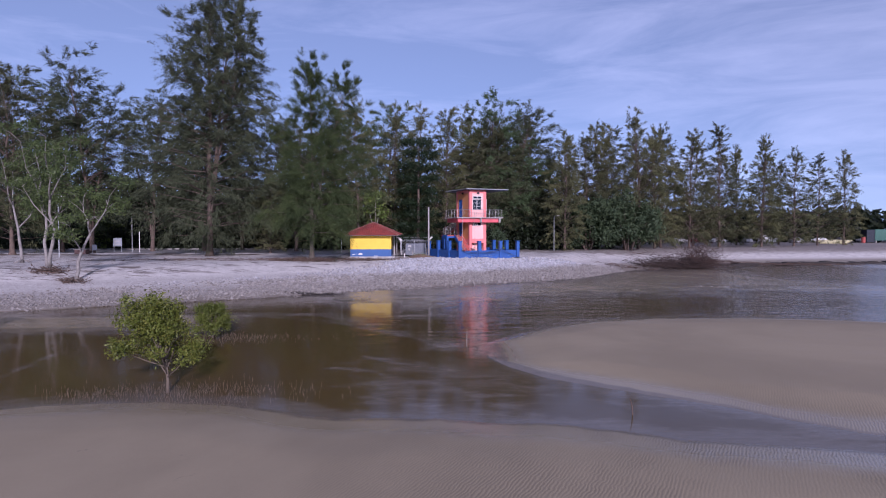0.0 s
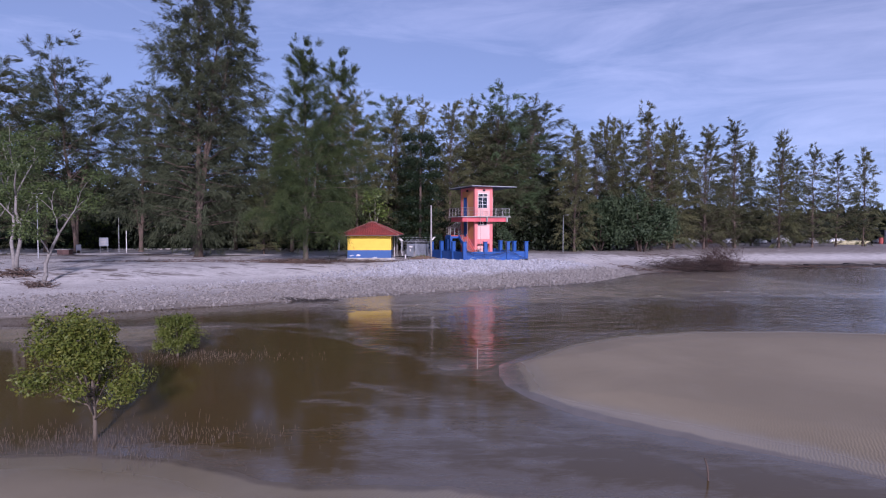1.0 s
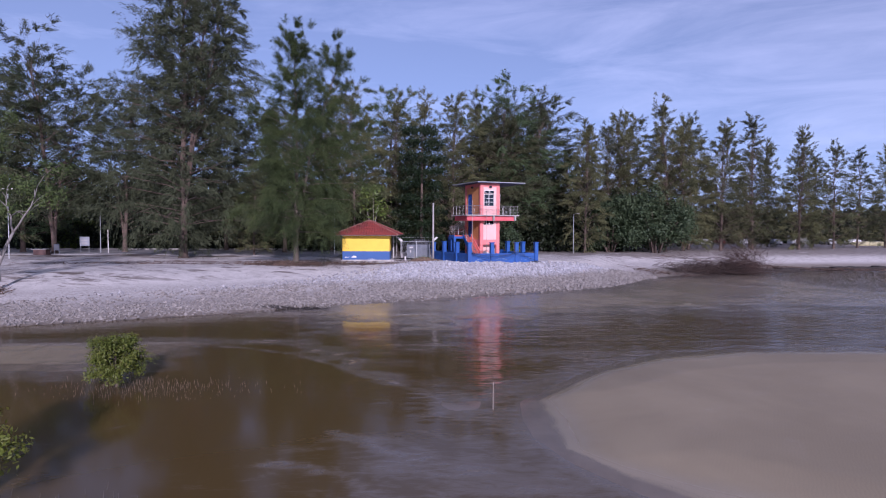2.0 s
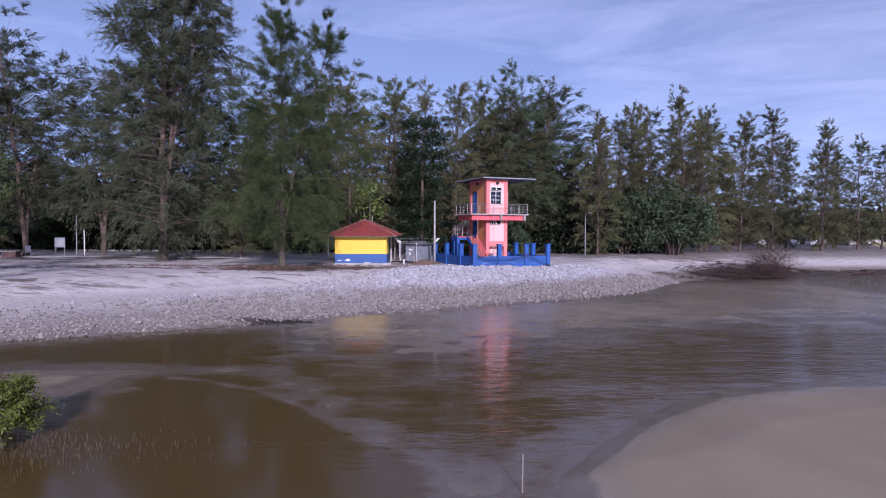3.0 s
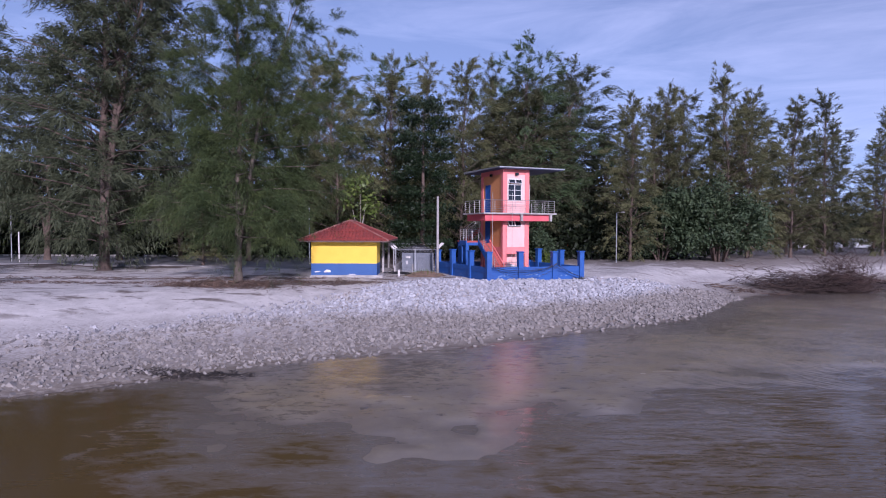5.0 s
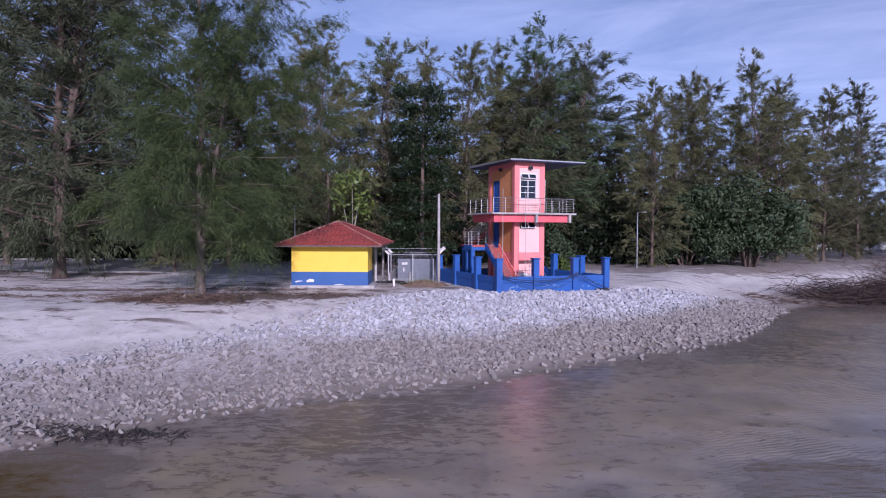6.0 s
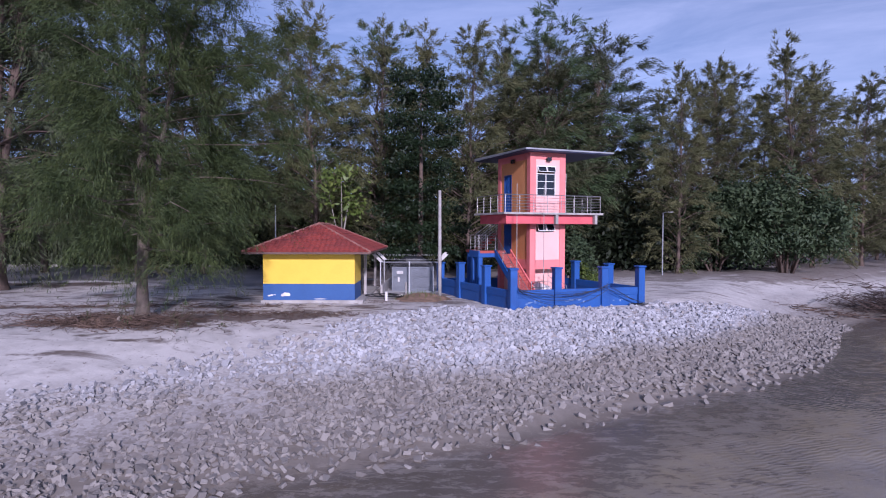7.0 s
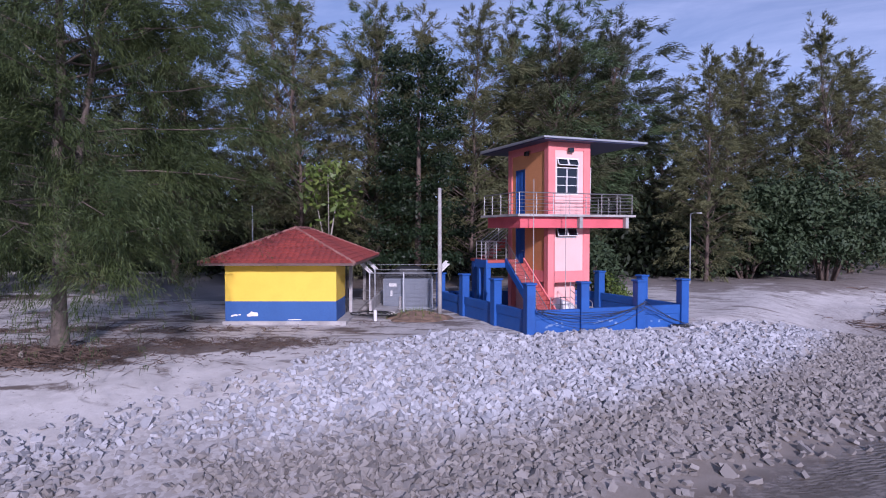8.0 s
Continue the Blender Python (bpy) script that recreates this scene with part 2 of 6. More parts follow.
    col = mixed(n, l, sums(n, l, "MULTIPLY", low, ranged(n, l, wave.outputs["Fac"], 0.65, 0.15, 0.0, 0.6)), col, (0.155, 0.122, 0.084))
    l.new(col, bsdf.inputs["Base Color"])
    l.new(ranged(n, l, sums(n, l, "ADD", z, sums(n, l, "MULTIPLY", sums(n, l, "SUBTRACT", n_big, 0.5), 0.1)), 0.06, 0.16, 0.19, 0.85), bsdf.inputs["Roughness"])
    relief = sums(n, l, "ADD", sums(n, l, "MULTIPLY", wave.outputs["Fac"], sums(n, l, "MULTIPLY", low, 0.30)), sums(n, l, "MULTIPLY", n_mid, ranged(n, l, z, 0.6, 1.2, 0.3, 4.0)))
    relief = sums(n, l, "ADD", relief, sums(n, l, "MULTIPLY", n_fine, 0.2))
    relief = sums(n, l, "ADD", relief, sums(n, l, "MULTIPLY", crest.outputs["Fac"], sums(n, l, "MULTIPLY", sums(n, l, "MULTIPLY", ranged(n, l, x, 3.0, 13.0, 0.02, 0.5), ranged(n, l, noisy(n, l, pos, 0.16, 4, 0.6), 0.40, 0.54, 0.1, 1.0)), sums(n, l, "MULTIPLY", ranged(n, l, y, 48.0, 54.0), ranged(n, l, shore, 0.4, -0.6)))))
    relief = sums(n, l, "SUBTRACT", relief, sums(n, l, "MULTIPLY", cell.outputs["Distance"], sums(n, l, "MULTIPLY", gravel, 0.5)))
    bumped(n, l, bsdf, relief, 0.55, 0.03)
    return m


def water_material():
    """Shallow brown water: the bed shows through faintly, the surface mirrors with small ripples."""
    m, n, l, bsdf, out = nodes_of("brown_water")
    pos = place_of(n)
    stretch = n.new("ShaderNodeMapping")
    stretch.inputs["Scale"].default_value = (0.5, 1.6, 1.0)
    stretch.inputs["Rotation"].default_value = (0, 0, -0.15)
    l.new(pos, stretch.inputs[0])
    rip = sums(n, l, "ADD", noisy(n, l, stretch.outputs[0], 2.3, 3, 0.5, 0.3), sums(n, l, "MULTIPLY", noisy(n, l, stretch.outputs[0], 0.62, 3, 0.55, 0.4), 2.6))
    calm = ranged(n, l, sums(n, l, "ADD", split(n, l, pos)[0], sums(n, l, "MULTIPLY", noisy(n, l, pos, 0.11, 4, 0.55), 30.0)), 9.0, 25.0, 0.10, 1.3)
    calm = sums(n, l, "MULTIPLY", calm, ranged(n, l, split(n, l, pos)[1], 27.0, 38.0, 0.06, 1.0))
    rip = sums(n, l, "MULTIPLY", rip, calm)
    bump = n.new("ShaderNodeBump")
    bump.inputs["Strength"].default_value, bump.inputs["Distance"].default_value = 0.55, 0.05
    l.new(rip, bump.inputs["Height"])
    drift = n.new("ShaderNodeMapping")
    drift.inputs["Scale"].default_value = (0.5, 1.0, 1.0)
    drift.inputs["Rotation"].default_value = (0, 0, 0.35)
    l.new(pos, drift.inputs[0])
    silt = noisy(n, l, drift.outputs[0], 0.42, 8, 0.66, 1.4)
    body = n.new("ShaderNodeBsdfDiffuse")
    deep = n.new("ShaderNodeAttribute")
    deep.attribute_name = "depth"
    silt = sums(n, l, "MULTIPLY", sums(n, l, "SUBTRACT", silt, 0.5), ranged(n, l, deep.outputs["Fac"], -0.01, 0.08, 0.0, 0.30))
    fleck = sums(n, l, "MULTIPLY", sums(n, l, "SUBTRACT", noisy(n, l, stretch.outputs[0], 1.9, 9, 0.74, 0.8), 0.5), 0.22)
    deep = sums(n, l, "ADD", sums(n, l, "ADD", deep.outputs["Fac"], fleck), silt)
    bed = mixed(n, l, ranged(n, l, split(n, l, pos)[1], 42.0, 50.0), (0.190, 0.152, 0.115), (0.205, 0.172, 0.142))
    l.new(mixed(n, l, ranged(n, l, deep, 0.0, 0.095), bed, (0.092, 0.059, 0.021)), body.inputs[0])
    see = n.new("ShaderNodeBsdfTransparent")
    l.new(mixed(n, l, ranged(n, l, deep, 0.0, 0.10), (1.0, 0.99, 0.98), (0.82, 0.72, 0.58)), see.inputs[0])
    inner = n.new("ShaderNodeMixShader")
    l.new(ranged(n, l, deep, -0.03, 0.09, 0.65, 0.97), inner.inputs[0])
    l.new(see.outputs[0], inner.inputs[1])
    l.new(body.outputs[0], inner.inputs[2])
    gloss = n.new("ShaderNodeBsdfGlossy")
    gloss.inputs["Roughness"].default_value = 0.10
    l.new(bump.outputs[0], gloss.inputs["Normal"])
    fres = n.new("ShaderNodeFresnel")
    fres.inputs["IOR"].default_value = 1.40
    l.new(bump.outputs[0], fres.inputs["Normal"])
    top = n.new("ShaderNodeMixShader")
    shine = sums(n, l, "MULTIPLY", fres.outputs[0], 1.0)
    shine.node.use_clamp = True
    l.new(shine, top.inputs[0])
    l.new(inner.outputs[0], top.inputs[1])
    l.new(gloss.outputs[0], top.inputs[2])
    l.new(top.outputs[0], out.inputs[0])
    return m


def stone_material():
    """Pale blasted granite, browner and darker towards the tide line."""
    m, n, l, bsdf, _ = nodes_of("granite_rubble")
    geo = n.new("ShaderNodeNewGeometry")
    pos = geo.outputs["Position"]
    z = split(n, l, pos)[2]
    own = sums(n, l, "FRACT", sums(n, l, "ADD", geo.outputs["Random Per Island"], n.new("ShaderNodeObjectInfo").outputs["Random"]), 0.0)
    small, mid = noisy(n, l, pos, 9.0, 6, 0.7), noisy(n, l, pos, 0.25, 4, 0.6)
    col = mixed(n, l, ranged(n, l, own, 0.1, 0.9), (0.405, 0.402, 0.425), (0.272, 0.270, 0.288))
    col = mixed(n, l, ranged(n, l, own, 0.9, 0.97, 0, 0.5), col, (0.29, 0.235, 0.19))
    col = mixed(n, l, ranged(n, l, small, 0.45, 0.75, 0, 0.5), col, (0.24, 0.22, 0.215))
    tide = ranged(n, l, sums(n, l, "ADD", z, sums(n, l, "MULTIPLY", sums(n, l, "SUBTRACT", mid, 0.5), 0.9)), 1.6, 1.0)
    tide = sums(n, l, "MAXIMUM", tide, ranged(n, l, split(n, l, pos)[0], -5.0, -13.0, 0.0, 0.35))
    col = mixed(n, l, sums(n, l, "MULTIPLY", tide, 0.85), col, mixed(n, l, ranged(n, l, own, 0.1, 0.9), (0.210, 0.184, 0.160), (0.140, 0.121, 0.105)))
    l.new(col, bsdf.inputs["Base Color"])
    bsdf.inputs["Roughness"].default_value = 0.85
    bumped(n, l, bsdf, small, 0.5, 0.02)
    return m


def glassy(name, tint, rough=0.05):
    m, n, l, bsdf, _ = nodes_of(name)
    bsdf.inputs["Base Color"].default_value = (*tint, 1)
    bsdf.inputs["Roughness"].default_value = rough
    bsdf.inputs["IOR"].default_value = 1.5
    return m


M_GROUND, M_WATER, M_STONE = ground_material(), water_material(), stone_material()
M_YELLOW = worn("yellow_paint", (0.74, 0.50, 0.045), (0.60, 0.38, 0.03), 0.6, amount=0.35, bump=0.15)
M_BLUE = worn("blue_paint", (0.012, 0.082, 0.31), (0.009, 0.050, 0.20), 0.55, amount=0.6, bump=0.2)
M_BLUE_HUT = worn("dull_blue_paint", (0.024, 0.088, 0.265), (0.017, 0.064, 0.20), 0.6, amount=0.5, bump=0.15)
M_PINK = worn("pink_paint", (0.72, 0.205, 0.20), (0.55, 0.13, 0.12), 0.6, amount=0.4, bump=0.15)
M_PALE = worn("pale_pink_paint", (0.80, 0.44, 0.41), (0.66, 0.33, 0.28), 0.6, amount=0.35, bump=0.12)
M_ORANGE = worn("orange_paint", (0.70, 0.285, 0.11), (0.50, 0.18, 0.07), 0.65, amount=0.45, bump=0.15)
M_BEAM = worn("deep_pink_paint", (0.62, 0.105, 0.125), (0.42, 0.06, 0.07), 0.6, amount=0.45, bump=0.15)
M_RED = worn("red_paint", (0.37, 0.068, 0.056), (0.22, 0.04, 0.034), 0.6, amount=0.5, bump=0.2)
M_TILE = worn("red_roof_tile", (0.30, 0.050, 0.036), (0.14, 0.030, 0.028), 0.7, broad=0.6, fine=9, amount=0.8, bump=0.35, pieces=True)
M_RIDGE = worn("bleached_ridge_mortar", (0.33, 0.16, 0.13), (0.19, 0.06, 0.05), 0.85, amount=0.8)
M_FASCIA = worn("faded_fascia_paint", (0.15, 0.085, 0.075), (0.08, 0.045, 0.042), 0.8, amount=0.8, bump=0.2)
M_CONCRETE = worn("weathered_concrete", (0.40, 0.375, 0.36), (0.20, 0.185, 0.18), 0.85, broad=1.2, amount=0.8, bump=0.3)
M_WHITE = worn("white_paint", (0.72, 0.69, 0.68), (0.45, 0.42, 0.40), 0.55, amount=0.5)
M_STEEL = worn("stainless_rail", (0.42, 0.41, 0.41), (0.26, 0.25, 0.25), 0.35, metal=0.85, amount=0.4, bump=0.05)
M_GALV = worn("galvanised_steel", (0.42, 0.43, 0.45), (0.25, 0.26, 0.28), 0.5, metal=0.6, amount=0.5, bump=0.1)
M_ROOF_EDGE = worn("grey_blue_fascia", (0.05, 0.062, 0.13), (0.03, 0.036, 0.08), 0.6, amount=0.5)
M_LOUVRE = worn("grey_louvre", (0.27, 0.29, 0.33), (0.16, 0.17, 0.20), 0.5, metal=0.3, amount=0.5)
M_ASPHALT = worn("asphalt", (0.25, 0.24, 0.24), (0.15, 0.145, 0.148), 0.9, broad=0.3, fine=25, amount=0.8, bump=0.4)
M_BARK = worn("casuarina_bark", (0.135, 0.095, 0.075), (0.06, 0.043, 0.036), 0.95, broad=2.5, fine=22, amount=0.9, bump=0.8, dist=0.03)
M_PALE_BARK = worn("pale_bark", (0.27, 0.23, 0.20), (0.14, 0.115, 0.095), 0.9, broad=3, fine=25, amount=0.8, bump=0.6, dist=0.02)
M_NEAR_BARK = worn("grey_casuarina_bark", (0.165, 0.13, 0.105), (0.08, 0.062, 0.05), 0.95, broad=2.5, fine=22, amount=0.9, bump=0.8, dist=0.03)
M_DEAD = worn("grey_driftwood", (0.13, 0.085, 0.065), (0.05, 0.034, 0.028), 0.95, broad=2, amount=0.9, bump=0.6)
M_ROOT = worn("breathing_root_bark", (0.16, 0.125, 0.095), (0.08, 0.06, 0.045), 0.9, amount=0.8)
M_RUBBER = worn("black_cable", (0.012, 0.012, 0.014), (0.02, 0.02, 0.02), 0.5, amount=0.4)
M_GLASS = glassy("dark_glass", (0.012, 0.016, 0.022))
M_CAS = leafy("casuarina_needles", (0.062, 0.071, 0.034), (0.087, 0.088, 0.040), (0.035, 0.045, 0.022))
M_CAS_GREY = leafy("grey_casuarina_needles", (0.053, 0.066, 0.036), (0.073, 0.084, 0.043), (0.029, 0.042, 0.024))
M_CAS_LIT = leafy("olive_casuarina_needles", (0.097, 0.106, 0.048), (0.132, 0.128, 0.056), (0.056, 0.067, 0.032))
M_CAS_DEEP = leafy("deep_casuarina_needles", (0.043, 0.064, 0.020), (0.074, 0.096, 0.029), (0.021, 0.035, 0.014))
M_CAS_GREEN = leafy("green_casuarina_needles", (0.063, 0.104, 0.046), (0.086, 0.124, 0.053), (0.040, 0.068, 0.033))
M_FLAKE = worn("flaked_pale_plaster", (0.17, 0.25, 0.42), (0.06, 0.13, 0.34), 0.8, amount=0.8)
M_LITTER = worn("brown_needle_litter", (0.115, 0.072, 0.050), (0.055, 0.036, 0.027), 0.95, broad=1.5, fine=18, amount=0.9, bump=0.9, dist=0.03)
M_ALMOND = leafy("dark_glossy_leaves", (0.017, 0.031, 0.012), (0.012, 0.024, 0.010), (0.029, 0.046, 0.017), 0.5, 0.12)
M_STEM = worn("pale_stem", (0.30, 0.27, 0.23), (0.18, 0.155, 0.13), 0.85, broad=3, fine=25, amount=0.6)
M_PEAT = worn("black_peat", (0.035, 0.028, 0.025), (0.018, 0.015, 0.014), 0.95, broad=1.0, amount=0.8, bump=0.8, dist=0.04)
M_BROAD = leafy("broad_leaves", (0.050, 0.074, 0.034), (0.036, 0.058, 0.028), (0.078, 0.104, 0.050), 0.6)
M_LIGHT = leafy("light_green_leaves", (0.105, 0.150, 0.032), (0.075, 0.115, 0.024), (0.17, 0.20, 0.05), 0.45)
M_MANGROVE = leafy("mangrove_leaves", (0.107, 0.129, 0.020), (0.073, 0.097, 0.018), (0.175, 0.172, 0.037), 0.5)
# near-black: the shade between and beneath the trees is put into this leaf colour
M_WOODS_SHADE = leafy("shade_dark_woods_leaves", (0.011, 0.018, 0.008), (0.015, 0.022, 0.009), (0.008, 0.013, 0.006))


# ---- mesh helpers ----
class Shape:
    """Gathers corners and faces for one mesh."""

    def __init__(self):
        self.v, self.f = [], []

    def add(self, verts, faces, m=None):
        k = len(self.v)
        self.v += [tuple(m @ Vector(p)) for p in verts] if m is not None else [tuple(p) for p in verts]
        self.f += [tuple(i + k for i in q) for q in faces]
        return self

    def box(self, x0, y0, z0, x1, y1, z1, m=None, bevel=0.0):
        b = min(bevel, (x1 - x0) / 3, (y1 - y0) / 3, (z1 - z0) / 3)
        if b <= 0:
            v = [(x, y, z) for z in (z0, z1) for y in (y0, y1) for x in (x0, x1)]
            return self.add(v, [(0, 2, 3, 1), (4, 5, 7, 6), (0, 1, 5, 4), (2, 6, 7, 3), (0, 4, 6, 2), (1, 3, 7, 5)], m)
        bm = bmesh.new()
        bmesh.ops.create_cube(bm, size=1.0)
        for q in bm.verts:
            q.co = ((x0 + x1) / 2 + q.co.x * (x1 - x0), (y0 + y1) / 2 + q.co.y * (y1 - y0), (z0 + z1) / 2 + q.co.z * (z1 - z0))
        bmesh.ops.bevel(bm, geom=bm.edges[:], offset=b, segments=1, affect="EDGES")
        bm.verts.index_update()
        self.add([q.co.copy() for q in bm.verts], [[q.index for q in f.verts] for f in bm.faces], m)
        bm.free()
        return self

    def tube(self, pts, radii, sides=6, caps=True, m=None):
        """A round bar along pts; radii one number or one for each point."""
        pts = [Vector(p) for p in pts]
        if not isinstance(radii, (list, tuple)):
            radii = [radii] * len(pts)
        v, f, side = [], [], None
        for i, p in enumerate(pts):
            d = (pts[min(i + 1, len(pts) - 1)] - pts[max(i - 1, 0)]).normalized()
            if side is None:
                side = d.orthogonal().normalized()
            side = (side - d * side.dot(d)).normalized()
            up = d.cross(side)
            for k in range(sides):
                a = 2 * math.pi * k / sides
                v.append(p + (side * math.cos(a) + up * math.sin(a)) * radii[i])
        for i in range(len(pts) - 1):
            for k in range(sides):
                a, b = i * sides + k, i * sides + (k + 1) % sides
                f.append((a, b, b + sides, a + sides))
        if caps:
            f.append(tuple(range(sides - 1, -1, -1)))
            f.append(tuple(range(len(v) - sides, len(v))))
        return self.add(v, f, m)

    def data(self, name, material, smooth=False):
        me = bpy.data.meshes.new(name)
        me.from_pydata(self.v, [], self.f)
        me.materials.append(material)
        if smooth:
            me.polygons.foreach_set("use_smooth", [True] * len(me.polygons))
        me.update()
        return me


def part(name, shape, material, parent, label="", smooth=False):
    ob = new(name, shape.data(name, material, smooth))
    ob.parent = parent
    return tagged(ob, label)


def thing(name, m, label, category, group=""):
    ob = new(name)
    ob.matrix_world = m
    return tagged(ob, label, category, group)


def solid(name, shape, material, label, category, m=None, group="", kind="", smooth=False):
    ob = new(name, shape.data(name, material, smooth))
    if m is not None:
        ob.matrix_world = m
    return tagged(ob, label, category, group, kind)


def mesh_from_arrays(name, v, f, material):
    """A mesh out of arrays: corners (n, 3), triangles or quads (m, 3 or 4)."""
    me = bpy.data.meshes.new(name)
    k = f.shape[1]
    me.vertices.add(len(v))
    me.vertices.foreach_set("co", np.ascontiguousarray(v, dtype=np.float32).ravel())
    me.loops.add(len(f) * k)
    me.loops.foreach_set("vertex_index", np.ascontiguousarray(f, dtype=np.int32).ravel())
    me.polygons.add(len(f))
    me.polygons.foreach_set("loop_start", np.arange(0, len(f) * k, k, dtype=np.int32))
    me.polygons.foreach_set("loop_total", np.full(len(f), k, dtype=np.int32))
    me.materials.append(material)
    me.polygons.foreach_set("use_smooth", np.zeros(len(f), dtype=bool))
    me.update(calc_edges=True)
    me.validate()
    return me


# ---- the lie of the land ----
TOE_X = [-400, -60, -34, -24, -16.6, -10, -5, 0, 5, 10, 15, 19.4, 25, 32, 43, 55, 75, 100, 400]
TOE_Y = [20, 37, 45.5, 51, 54.5, 59.5, 61.7, 63.8, 67.0, 70.0, 73.2, 78, 86, 92, 97, 102.5, 105, 107, 150]
NEAR_X = [-400, -40, -15.7, -13.5, -10.1, -7.5, -4.9, -3.5, 0.3, 3.1, 5.3, 7.2, 10.3, 12.5, 20, 60, 400]
NEAR_Y = [10, 18.5, 20.8, 21.4, 21.9, 21.4, 20.2, 19.6, 19.5, 19.2, 18.4, 17.6, 17.0, 16.3, 14.5, 8, -20]
BAR_X = [2.3, 3.0, 4.3, 6.6, 8.7, 10.3, 11.5, 13.3, 20, 60, 400]
BAR_NEAR = [29.0, 27.0, 25.1, 23.1, 21.7, 20.6, 19.2, 17.9, 16.2, 9.5, -18]
BARF_X = [2.3, 3.8, 6.5, 10.1, 14.9, 21.0, 26.5, 30.4, 60, 400]
BAR_FAR = [32.4, 34.6, 37.9, 40.8, 42.4, 42.6, 41.6, 40.3, 33, 20]


RIDGES = [  # low sand ridges under the water: line, width, height
    ([(-18.5, 43.4), (-8.6, 44.0), (-6.3, 41.0), (-4.2, 37.6), (-2.6, 35.9), (-1.0, 34.2), (0.3, 31.9)], 1.1, 0.022),
    ([(7.4, 38.4), (4.2, 36.6), (2.4, 34.8), (0.3, 31.9)], 0.7, 0.012),
    ([(-14.8, 26.5), (-12.0, 28.2), (-10.2, 30.4)], 0.16, 0.012),
    ([(-5.0, 26.9), (-3.2, 26.2), (-1.6, 24.4), (-1.3, 23.0)], 0.20, 0.014),
    ([(-4.0, 29.5), (-1.5, 27.3), (0.6, 26.3)], 0.18, 0.014),
    ([(-12.3, 42.6), (-8.0, 40.8), (-3.8, 36.5), (-1.0, 33.8), (0.2, 30.8)], 0.24, 0.014),
    ([(-19.0, 25.3), (-19.4, 28.0), (-19.8, 30.0)], 0.25, 0.012)]


def lattice_noise(x, y, scale, seed):
    """Smooth value noise in 0..1 for arrays."""
    table = np.random.default_rng(seed).random((257, 257))
    u, w = x / scale, y / scale
    i, j = np.floor(u).astype(int), np.floor(w).astype(int)
    a, b = u - i, w - j
    a, b = a * a * (3 - 2 * a), b * b * (3 - 2 * b)
    i, j = i % 256, j % 256
    return (table[i, j] * (1 - a) + table[i + 1, j] * a) * (1 - b) + (table[i, j + 1] * (1 - a) + table[i + 1, j + 1] * a) * b


